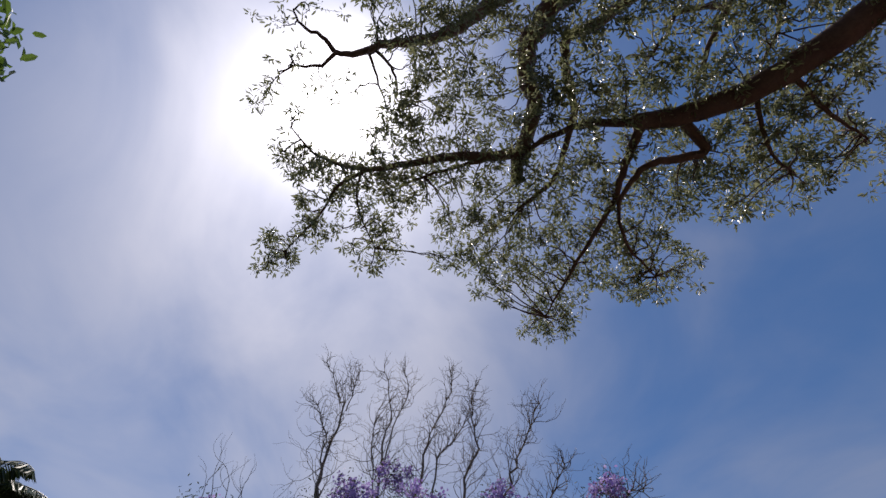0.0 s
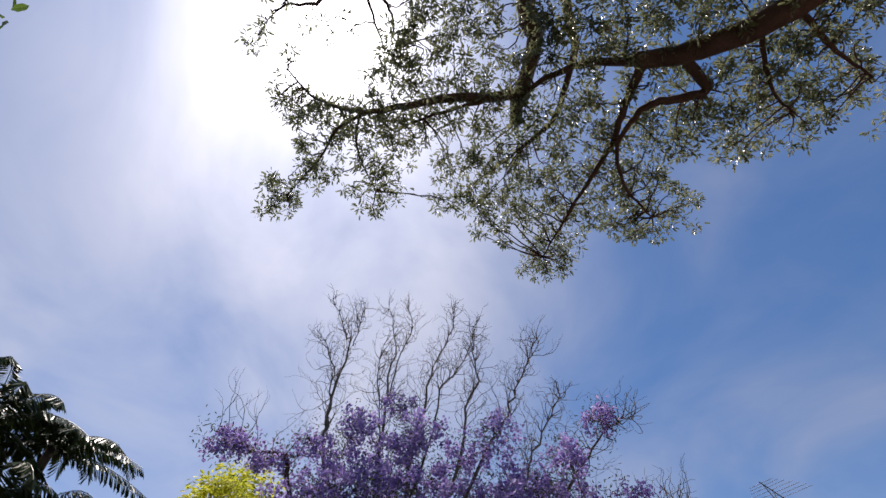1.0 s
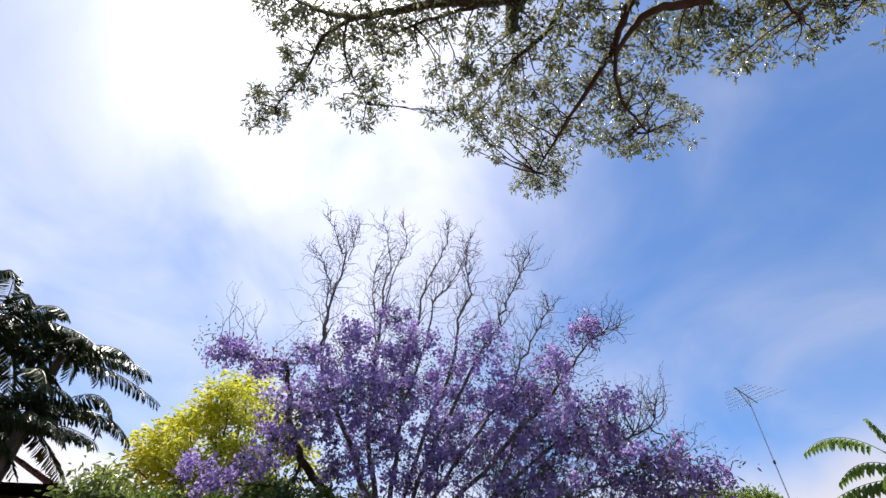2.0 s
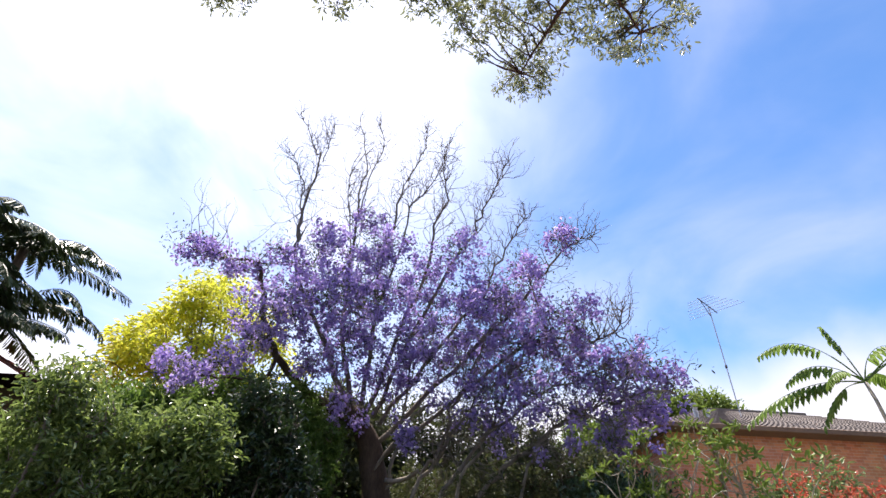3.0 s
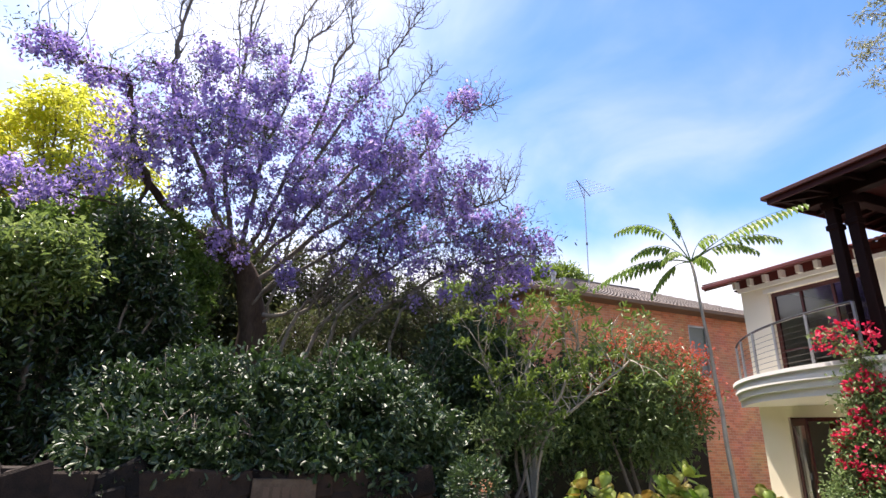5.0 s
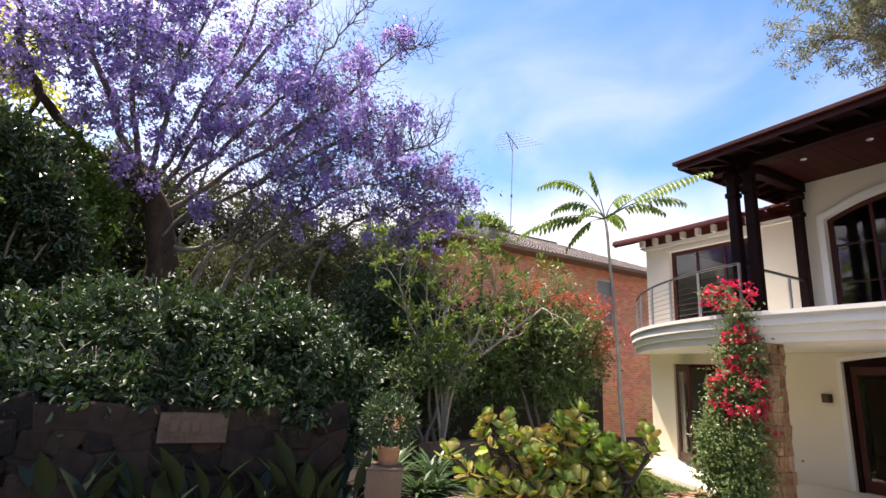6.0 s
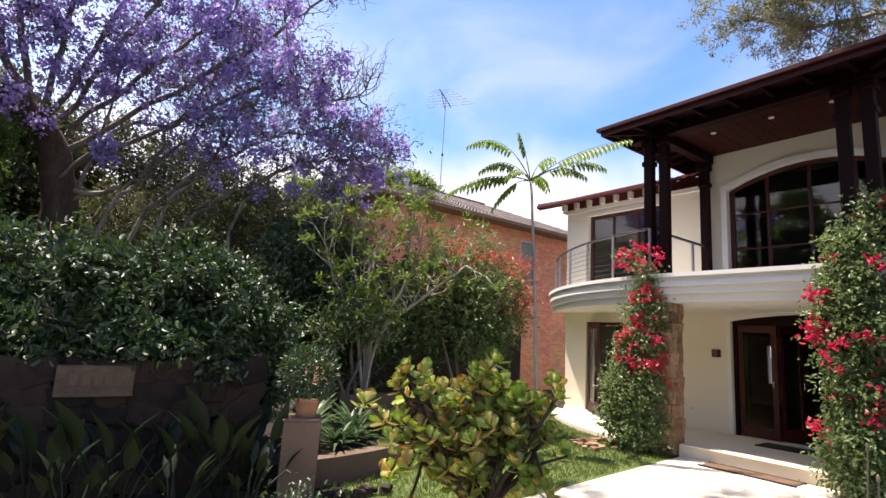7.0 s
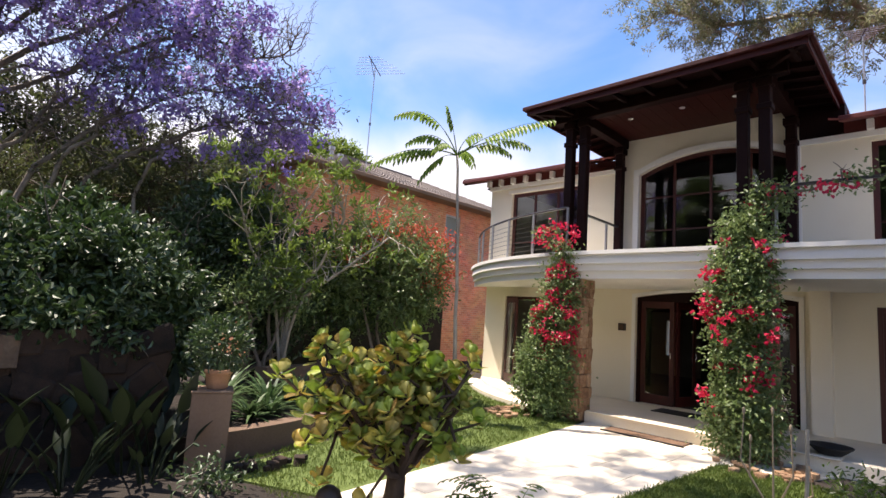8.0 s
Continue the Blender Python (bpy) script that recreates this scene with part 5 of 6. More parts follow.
def build_golden():
    """A spreading tree whose pale leaves lie in flat layers."""
    ob = thing("golden_tree", (-5.6, 15.9, 0.0), "tree with golden yellow-green spring leaves in flat layers", "tree")
    g = Limbs()
    head = Vector((-5.5, 15.9, 6.2))
    g.run([(-5.6, 15.9, 0), (-5.5, 15.9, 3.5), head], 0.2, 0.12, 8, 0.02)
    ats, alongs = [], []
    for x, y, z, r in ((-6.9, 14.7, 8.3, 0.49), (-6.9, 15.8, 9.2, 0.40), (-6.1, 15.5, 9.6, 0.59), (-5.7, 15.2, 9.9, 0.43), (-5.6, 16.3, 11.0, 0.46), (-7.4, 14.9, 7.4, 0.42), (-6.9, 14.7, 7.6, 0.56), (-6.8, 15.9, 8.4, 0.64), (-6.0, 15.6, 8.7, 0.78), (-5.2, 15.4, 9.3, 0.77), (-5.0, 16.6, 10.4, 0.75), (-4.2, 16.1, 9.2, 0.67), (-6.9, 14.8, 6.7, 0.48), (-6.7, 15.9, 7.3, 0.70), (-5.8, 15.6, 7.5, 0.76), (-4.9, 15.5, 7.9, 0.75), (-4.5, 16.7, 8.4, 0.72), (-3.6, 16.3, 8.7, 0.51), (-6.4, 14.9, 6.4, 0.47), (-6.1, 16.2, 6.8, 0.66), (-5.1, 15.9, 7.0, 0.68)):
        c = Vector((x, y, z))
        g.run([head, head.lerp(c, 0.5) + Vector(rng.normal(size=3) * 0.2), c], 0.06, 0.018, 6, 0.03)
        for k in range(int(3 + 8 * r)):
            # one flat spray of hanging leaflets
            p = c + Vector(rng.normal(size=3) * np.array([r * 0.62, r * 0.6, r * 0.55]))
            g.run([c, c.lerp(p, 0.6) + Vector((0, 0, 0.08)), p], 0.014, 0.006, 4, 0.01)
            m = 85
            off = rng.normal(size=(m, 3)) * np.array([0.26, 0.26, 0.055])
            off[:, 2] -= (off[:, 0] ** 2 + off[:, 1] ** 2) * 0.5
            ats.append(np.array(p) + off)
            alongs.append(off * 3 + rng.normal(size=(m, 3)) * 0.4 + np.array([0, 0, -0.35]))
    g.done("trunk", M_BARK, ob)
    at = np.concatenate(ats)
    leaves("crown", at, np.concatenate(alongs), rng.uniform(0.12, 0.21, len(at)), 0.42, L_YELLOW, ob, 0.12, 0.1)


build_golden()
bush("green_tree", "fresh green shrub tree below the golden crown", "tree", (-4.2, 12.6, 0.0),
     [((-5.16, 11.57, 4.99), (0.76, 0.62, 0.69)), ((-4.73, 12.02, 5.22), (0.67, 0.55, 0.61)), ((-4.24, 12.47, 5.46), (0.67, 0.55, 0.61)), ((-3.51, 12.18, 5.69), (0.59, 0.48, 0.54)), ((-4.6, 12.4, 4.0), (1.4, 0.8, 0.9)), ((-3.2, 12.6, 4.2), (1.2, 0.8, 0.9)), ((-5.9, 12.0, 3.8), (1.3, 0.8, 0.9))], 24000, 0.13, 0.42, L_MIDGREEN, shell=0.3, lumps=1)
bush("green_shrub", "leafy green shrub beside the jacaranda trunk", "shrub", (-1.5, 12.7, 0.0),
     [((-1.68, 12.83, 5.36), (0.50, 0.41, 0.46)), ((-1.33, 13.0, 4.65), (0.50, 0.41, 0.46)), ((-1.91, 12.54, 6.0), (0.37, 0.30, 0.34)), ((-1.13, 12.7, 5.1), (0.42, 0.34, 0.38)), ((-1.5, 12.7, 3.8), (0.8, 0.5, 0.7))], 9000, 0.11, 0.42, L_MIDGREEN, shell=0.3, lumps=2)
bush("green_tree", "rounded bright green tree behind the brick house", "tree", (16.88, 26.00, 1.85)[:2] + (0.0,),
     [((15.45, 25.72, 10.62), (1.5, 1.5, 0.8)), ((16.43, 25.10, 10.34), (1.3, 1.4, 0.7)), ((17.34, 24.48, 9.83), (1.1, 1.2, 0.7)), ((14.54, 26.24, 10.00), (1.6, 1.4, 1.2)), ((13.15, 26.96, 9.44), (1.8, 1.5, 1.2)), ((11.48, 27.72, 8.89), (2.0, 1.5, 1.5))], 26000, 0.2, 0.5, L_LIGHTGREEN, shell=0.2)
bush("background_tree", "grey-green tree behind the jacaranda", "tree", (1.99, 18.90, 1.85)[:2] + (0.0,),
     [((0.66, 18.99, 6.59), (2.2, 1.5, 2.2)), ((3.30, 18.71, 6.24), (2.4, 1.5, 1.8)), ((5.24, 18.26, 5.89), (1.8, 1.4, 1.5)), ((6.12, 14.78, 4.53), (1.2, 1.0, 1.6)), ((-1.88, 17.90, 6.01), (1.8, 1.4, 2.2)), ((-3.24, 16.69, 6.25), (1.5, 1.2, 2.0)), ((-0.89, 16.98, 6.41), (1.5, 1.2, 1.6)), ((-3.33, 15.65, 3.81), (2.2, 1.2, 1.8)), ((-0.84, 15.98, 3.81), (2.2, 1.2, 1.8)), ((1.39, 15.94, 3.81), (2.2, 1.2, 1.9)), ((3.46, 15.62, 3.81), (2.0, 1.2, 1.9)), ((5.47, 15.04, 3.53), (2.0, 1.2, 1.8))], 64000, 0.18, 0.42, L_JACLEAF, shell=0.2)
bush("twiggy_shrub", "olive twiggy undergrowth below the jacaranda", "shrub", (3.6, 12.0, 0.0),
     [((3.44, 11.9, 4.1), (0.8, 0.7, 0.9)), ((4.1, 11.9, 4.3), (0.7, 0.7, 0.9)), ((4.6, 11.6, 3.7), (0.7, 0.6, 0.9)), ((2.4, 12.8, 4.0), (0.9, 0.7, 1.0)), ((1.2, 13.6, 4.0), (1.0, 0.7, 1.1)), ((3.4, 12.0, 2.6), (1.6, 0.8, 1.2)), ((1.2, 13.6, 2.6), (1.6, 0.8, 1.2))], 17000, 0.085, 0.35, L_JACLEAF, 14, M_JACBARK, shell=0.1, wild=1.0)
bush("background_tree", "dense dark tree line beyond the garden", "tree", (-6.0, 22.0, 0.0),
     [((-12.0 + 4.2 * k, 21.5 + 0.6 * (k % 2), 2.2 + 0.5 * (k % 3)), (2.8, 1.4, 2.6)) for k in range(7)], 26000, 0.27, 0.45, L_DARKGREEN, shell=0.3)
bush("leafy_shrub", "dark leafy shrub behind the branchy bush", "shrub", (4.6, 10.6, 0.0),
     [((4.03, 10.23, 3.20), (0.7, 0.7, 0.8)), ((4.91, 10.29, 3.45), (0.6, 0.6, 0.8)), ((4.82, 9.89, 2.81), (1.2, 0.9, 1.4)), ((6.26, 9.64, 2.45), (1.2, 0.9, 1.3)), ((7.39, 9.46, 2.27), (1.3, 0.9, 1.3)), ((3.97, 9.83, 2.41), (1.0, 0.9, 1.3)), ((5.07, 9.54, 1.85), (1.2, 0.8, 1.2))], 32000, 0.11, 0.45, L_CAMELLIA)
bush("leafy_shrub", "light green leafy bush under bare branches", "shrub", (4.9, 8.9, 0.0),
     [((4.60, 8.65, 2.23), (0.55, 0.5, 0.5)), ((4.94, 8.23, 2.02), (0.5, 0.5, 0.5)), ((4.12, 8.45, 1.77), (0.4, 0.4, 0.4))], 3000, 0.09, 0.4, L_VINE, lumps=6)
bush("flowering_shrub", "leafy shrub carrying orange-red blossom by the brick wall", "shrub", (7.4, 8.6, 0.0),
     [((7.17, 8.86, 3.25), (0.9, 0.8, 0.8)), ((7.77, 8.34, 2.75), (0.9, 0.8, 1.0)), ((6.74, 8.94, 2.44), (0.9, 0.8, 0.9)), ((7.42, 8.39, 2.05), (0.9, 0.8, 0.8))], 10500, 0.125, 0.36, L_VINE, shell=0.2, lumps=6)


def build_blossom():
    ob = [o for o in bpy.data.objects if o.name.startswith("flowering_shrub")][0]
    hubs = np.concatenate([blob_points(n, c, r, 0.6)[0] for c, r, n in (((7.35, 8.45, 3.46), (1.0, 0.7, 0.5), 36), ((7.92, 7.92, 2.83), (0.5, 0.7, 0.9), 28), ((6.54, 8.84, 3.01), (0.5, 0.5, 0.4), 14))])
    at = clumps(hubs, 26, 0.11)
    leaves("blossom", at, rng.normal(size=at.shape), 0.075, 0.4, L_ORANGE, ob, 0.2, 0.1)


build_blossom()


def build_branchy():
    ob = thing("branchy_shrub", (4.9, 8.4, 0.0), "sparse pale-stemmed shrub with leaf tufts at its tips", "shrub")
    g = Limbs()
    root = (4.9, 8.4, 0.0)
    runs = []
    for path, r in (([root, (4.70, 8.48, 1.68), (4.21, 8.63, 2.69), (3.90, 8.55, 3.34)], 0.035), ([root, (4.85, 8.40, 1.85), (4.78, 8.44, 2.87), (4.94, 8.23, 3.63)], 0.035), ([root, (4.87, 8.27, 1.68), (5.12, 7.88, 2.51), (5.28, 7.54, 3.31), (5.14, 7.63, 3.72)], 0.035), ([root, (4.89, 8.14, 1.68), (5.41, 7.44, 2.49), (5.79, 6.89, 3.03)], 0.032), ([root, (4.83, 8.53, 1.85), (4.62, 8.87, 3.26), (4.69, 8.83, 3.98)], 0.03)):
        runs.append(g.run(path, r, 0.015, 6, 0.012))
    for run in runs:
        for i in range(len(run) // 3, len(run)):
            for k in range(2):
                g.twig(run[i], Vector(rng.normal(size=3)) * 0.7 + Vector((0.15, 0, 0.7)), rng.uniform(0.3, 0.65), 0.012, 1, 0.5, 0.1, 0.25, 2)
    tips = np.array(g.tips)
    g.done("stem", M_PALEBARK, ob)
    tips = tips[tips[:, 2] > 2.0]
    at = np.repeat(tips, 12, axis=0) + rng.normal(size=(len(tips) * 12, 3)) * 0.03
    along = rng.normal(size=at.shape) + np.array([0, 0, 0.35])
    leaves("foliage", at, along, rng.uniform(0.09, 0.16, len(at)), 0.28, L_LIGHTGREEN, ob, 0.15, 0.25)


build_branchy()


def frond(base, mid, tip, n, leaf, out, hang=0.55, rib=0.012):
    """A feather leaf: a curved rib with leaflets on both sides, gathered into out."""
    pipe(out["bm"], arc(base, mid, tip, 10), [rib * (1 - 0.7 * k / 10) for k in range(11)], 4)
    pts = [Vector(p) for p in arc(base, mid, tip, n)]
    for i in range(2, n + 1):
        d = (pts[i] - pts[i - 1]).normalized()
        side = d.cross(Vector((0, 0, 1))).normalized()
        size = leaf * (0.55 + 0.45 * math.sin(math.pi * min(1.0, (i / n) * 0.85 + 0.12)))
        for s in (-1, 1):
            out["at"].append(tuple(pts[i]))
            out["along"].append(tuple(d * 0.45 + side * s * (1 - hang * 0.5) + Vector((0, 0, -hang)) + Vector(rng.normal(size=3) * 0.05)))
            out["len"].append(size)


def frond_part(out, tree, width, material, flat=True):
    up = np.tile([0, 0, 1.0], (len(out["at"]), 1)) if flat else None
    f = leaves("frond", out["at"], out["along"], out["len"], width, material, tree, 0.12, 0.15, up)
    rib = part("rib", out["bm"], material)
    rib.parent = f


def fresh():
    return {"bm": bmesh.new(), "at": [], "along": [], "len": []}


def build_feather_tree():
    ob = thing("feather_leaf_tree", (6.87, 6.2, 0.0), "slender young tree with a crown of feathery compound leaves", "tree")
    top = Vector((6.96, 6.54, 4.74))
    g = Limbs()
    g.run([(6.87, 6.2, 0.0), (6.9, 6.22, 1.4), (6.93, 6.35, 3.2), top], 0.042, 0.022, 7, 0.012)
    g.done("trunk", M_PALEBARK, ob)
    # compound leaves: tip, crest of the arch, where the leaflets begin, leaflet pairs
    for tip, crest, start, pairs in (((6.09, 7.33, 5.42), (6.60, 6.88, 5.82), 0.40, 10), ((6.79, 6.71, 5.69), (6.86, 6.63, 5.45), 0.45, 5), ((6.28, 7.17, 4.92), (6.63, 6.86, 5.34), 0.3, 8), ((5.75, 7.60, 4.39), (6.39, 7.08, 5.02), 0.25, 13), ((6.48, 7.00, 4.23), (6.71, 6.78, 4.81), 0.35, 6), ((8.03, 5.19, 5.49), (7.43, 6.00, 5.36), 0.40, 13), ((7.59, 5.80, 4.83), (7.30, 6.15, 5.20), 0.3, 8), ((7.23, 6.24, 5.20), (7.05, 6.43, 5.22), 0.35, 5), ((7.79, 5.53, 4.98), (7.50, 5.92, 5.30), 0.5, 7), ((6.13, 7.30, 4.54), (6.59, 6.90, 4.94), 0.4, 7), ((6.42, 6.60, 4.72), (6.62, 6.56, 5.05), 0.35, 7), ((7.55, 6.65, 4.75), (7.25, 6.6, 5.1), 0.35, 7)):
        stalk = [Vector(p) for p in arc(top, crest, tip, 20)]
        i = int(14 * start)
        own(part("leaf_stalk", pipe(bmesh.new(), stalk[:i + 1], [0.012 * (1 - 0.5 * k / 20) for k in range(i + 1)], 5), L_FEATHER), ob)
        out = fresh()
        frond(stalk[i], Vector(crest).lerp(Vector(tip), i / 20), tip, int(pairs * 1.5), 0.22, out, 0.7, 0.008)
        frond_part(out, ob, 0.36, L_FEATHER)


build_feather_tree()


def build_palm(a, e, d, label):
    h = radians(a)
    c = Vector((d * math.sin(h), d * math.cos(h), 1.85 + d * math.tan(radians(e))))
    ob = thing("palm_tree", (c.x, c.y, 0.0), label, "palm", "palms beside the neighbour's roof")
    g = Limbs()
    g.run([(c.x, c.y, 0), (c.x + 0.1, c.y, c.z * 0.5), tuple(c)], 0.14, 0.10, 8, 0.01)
    g.done("trunk", M_BARK, ob)
    n = 14
    for k in range(n):
        az = 2 * math.pi * (k + rng.random() * 0.5) / n
        rise = rng.uniform(0.0, 1.9)
        L = rng.uniform(2.0, 2.7)
        away = Vector((math.cos(az), math.sin(az), 0))
        mid = c + away * L * 0.42 + Vector((0, 0, rise))
        tip = c + away * L * (0.95 - 0.12 * rise) + Vector((0, 0, rise * 0.7 - 0.6))
        out = fresh()
        frond(c, mid, tip, 60, 0.46, out, 0.7, 0.018)
        frond_part(out, ob, 0.05, L_PALM, False)


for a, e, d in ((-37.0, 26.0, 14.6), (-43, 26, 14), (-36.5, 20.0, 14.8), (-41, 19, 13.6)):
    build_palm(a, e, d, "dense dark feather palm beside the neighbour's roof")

# ---- neighbour's brick house ----
def build_brick_house():
    nb = thing("brick_house", (11.5, 14.3, 0.0), "two-storey orange brick house with weathered tile roof", "house")
    x0, x1, y0, y1, ze = 8.1, 20.0, 14.25, 22.0, 6.1
    win = (14.65, 15.5, 3.95, 5.75)
    for a, b, c, d in ((x0, win[0], 0, ze), (win[1], x1, 0, ze), (win[0], win[1], 0, win[2]), (win[0], win[1], win[3], ze)):
        own(part("wall", box(a, b, y0, y0 + 0.24, c, d), M_BRICK), nb)
    for b in ((x0, x0 + 0.24, y0 + 0.24, y1), (x1 - 0.24, x1, y0 + 0.24, y1), (x0 + 0.24, x1 - 0.24, y1 - 0.24, y1)):
        own(part("wall", box(*b, 0, ze), M_BRICK), nb)
    w = own(part("window", box(win[0], win[1], y0 + 0.10, y0 + 0.13, win[2], win[3]), M_BLIND, label="window with a drawn grey-green blind"), nb)
    fr = bmesh.new()
    for a, b, c, d in ((win[0], win[0] + 0.06, win[2], win[3]), (win[1] - 0.06, win[1], win[2], win[3]), (win[0] + 0.06, win[1] - 0.06, win[3] - 0.06, win[3]), (win[0] + 0.06, win[1] - 0.06, win[2], win[2] + 0.06)):
        box(a, b, y0 + 0.03, y0 + 0.09, c, d, fr)
    own(part("window_frame", fr, M_ALU), nb)
    own(part("sill", box(win[0] - 0.05, win[1] + 0.05, y0 - 0.04, y0 + 0.1, win[2] - 0.08, win[2] - 0.002), M_BRICK), nb)
    # hipped roof of tile rows
    ex0, ex1, ey0, ey1 = x0 - 0.5, x1 + 0.5, y0 - 0.55, y1 + 0.5
    zr = ze + 0.1 + (18.1 - ey0) * 0.42
    bm = bmesh.new()
    rows = 14
    def ring(f):
        k = 18.1 - ey0
        return (ex0 + k * f, ex1 - k * f, ey0 + k * f, ey1 - (ey1 - 18.1) * f, ze + 0.1 + (zr - ze - 0.1) * f)
    for r in range(rows):
        a, b = ring(r / rows), ring((r + 1) / rows)
        n = 150
        prev = None
        for c in range(n + 1):
            t = c / n
            lift = 0.03 * (c % 2)
            p = bm.verts.new((a[0] + (a[1] - a[0]) * t, a[2], a[4] + 0.035 + lift))
            q = bm.verts.new((b[0] + (b[1] - b[0]) * t, b[2], b[4] + lift))
            s = bm.verts.new((p.co.x, p.co.y, p.co.z - 0.06))
            if prev:
                bm.faces.new((prev[0], p, q, prev[1]))
                bm.faces.new((prev[2], s, p, prev[0]))
            prev = (p, q, s)
        for side in (0, 1):
            prev = None
            for c in range(81):
                t = c / 80
                lift = 0.03 * (c % 2)
                p = bm.verts.new((a[side], a[2] + (a[3] - a[2]) * t, a[4] + 0.035 + lift))
                q = bm.verts.new((b[side], b[2] + (b[3] - b[2]) * t, b[4] + lift))
                if prev:
                    bm.faces.new((prev[0], p, q, prev[1]))
                prev = (p, q)
    own(part("roof", bm, M_GREYTILE), nb)
    own(part("soffit", box(ex0, ex1, ey0, ey1, ze + 0.0, ze + 0.03), M_PED), nb)
    for b in ((ex0 - 0.1, ex1, ey0 - 0.1, ey0), (ex0 - 0.1, ex0, ey0, ey1)):
        own(part("gutter", box(*b, ze - 0.02, ze + 0.12), M_PED, bevel=0.015), nb)
    own(part("ridge_cap", beam((12.0, 18.1, zr + 0.03), (16.0, 18.1, zr + 0.03), 0.2, 0.12), M_GREYTILE), nb)
    own(part("downpipe", pipe(bmesh.new(), [(9.4, y0 - 0.06, ze), (9.4, y0 - 0.06, 0)], 0.05, 8), M_PED), nb)
    for x, y, z, hgt in ((9.7, 15.1, 6.65, 0.6), (10.4, 15.6, 6.8, 0.45)):
        v = lathe([(0.07, 0), (0.07, hgt * 0.8), (0.11, hgt * 0.8), (0.11, hgt)], (x, y, z), 10)
        own(part("roof_vent", v, M_ALU, label="small metal roof vent pipe"), nb)


build_brick_house()


def antenna(base, height, label, heading=20, size=1.0):
    """A pole with a short boom and thin cross rods; heading: the boom's bearing, counted from x."""
    ob = thing("tv_antenna", base, label, "antenna")
    x, y, z = base
    own(part("pole", pipe(bmesh.new(), [(x, y, z - 0.1), (x + 0.02, y, z + height)], 0.02, 6), M_ALU), ob)
    own(part("pole_clamp", lathe([(0.03, 0), (0.04, 0.02), (0.04, 0.1), (0.03, 0.12)], (x + 0.01, y, z + height * 0.42), 8), M_STEEL), ob)
    c, s = math.cos(radians(heading)), math.sin(radians(heading))
    def at(u, v, w):
        return (x + (u * c - v * s) * size, y + (u * s + v * c) * size, z + height + w * size)
    own(part("boom", pipe(bmesh.new(), [at(-0.75, 0, -0.06), at(0.75, 0, 0.02)], 0.02, 5), M_STEEL), ob)
    own(part("boom_stay", pipe(bmesh.new(), [at(0.0, 0, -0.45), at(0.55, 0, 0.0)], 0.014, 5), M_STEEL), ob)
    for u, half in ((-0.7, 1.05), (-0.45, 0.95), (-0.2, 0.85), (0.05, 0.75), (0.3, 0.6), (0.5, 0.5), (0.68, 0.42)):
        own(part("element", pipe(bmesh.new(), [at(u, -half, 0.0), at(u, half, 0.0)], 0.008, 5), M_ALU), ob)
    return ob


antenna((11.90, 16.08, 7.13), 4.25, "tall pole television antenna on the brick house roof", 214)
antenna((15.6, 1.35, 7.1), 2.2, "thin television antenna on the red tiled roof", 15, 0.4)


# ---- neighbour's roof among the shrubs ----
def build_left_roof():
    nb = thing("neighbour_house", (-11.0, 13.0, 0.0), "neighbour's house corner with brown tiled roof", "house")
    own(part("wall", box(-14.0, -8.8, 13.2, 20.0, 0, 6.1), M_PLANTER), nb)
    bm = bmesh.new()
    for r in range(8):
        for c in range(20):
            xa, xb = -8.0 - r * 0.42, -8.0 - (r + 1) * 0.42
            za, zb = 6.2 + r * 0.20, 6.2 + (r + 1) * 0.20
            ya = 12.5 + c * 0.32
            q = [bm.verts.new(v) for v in ((xa, ya, za + 0.05), (xa, ya + 0.3, za + 0.05), (xb, ya + 0.3, zb), (xb, ya, zb), (xa, ya, za), (xa, ya + 0.3, za))]
            bm.faces.new(q[:4])
            bm.faces.new((q[4], q[5], q[1], q[0]))
            bm.faces.new((q[0], q[3], q[4]))
    own(part("roof", bm, M_TILE), nb)
    own(part("roof_base", prism([(-8.02, 12.5), (-8.02, 18.9), (-11.4, 18.9), (-11.4, 12.5)], 6.1, 6.16), M_TIMBER), nb)
    own(part("gutter", box(-8.02, -7.9, 12.5, 18.9, 6.1, 6.22), M_FASCIA), nb)


build_left_roof()


# ---- vines on the portico pillars ----
def vine(name, label, base, blobs, n, flowers):
    ob = bush(name, label, "climber", base, blobs, n, 0.07, 0.55, L_VINE, 3, M_BARK, 0.2, 0.5, "", True)
    hubs = np.concatenate([blob_points(k, c, r, 0.85)[0] for c, r, k in flowers])
    at = clumps(hubs, 10, 0.05)
    leaves("blossom", at, rng.normal(size=at.shape), rng.uniform(0.055, 0.09, len(at)), 0.75, L_RED, ob, 0.25, 0.1)
    return ob


vine("flowering_vine", "red-flowering climber on the stone pillar by the lawn", (9.0, 5.6, 0.0),
     [((8.95, 5.72, 0.5), (0.42, 0.6, 0.55)), ((8.95, 5.72, 1.15), (0.4, 0.55, 0.5)), ((9.0, 5.55, 1.85), (0.3, 0.42, 0.5)), ((9.03, 5.47, 2.5), (0.18, 0.3, 0.5)), ((8.98, 5.4, 3.1), (0.08, 0.18, 0.32)), ((9.1, 5.9, 3.6), (0.035, 0.35, 0.05))], 14000,
     [((8.88, 5.5, 1.8), (0.36, 0.46, 0.45), 52), ((8.95, 5.42, 2.5), (0.22, 0.3, 0.55), 34), ((8.95, 5.4, 1.2), (0.35, 0.42, 0.3), 12), ((9.0, 5.6, 3.5), (0.2, 0.5, 0.25), 18)])
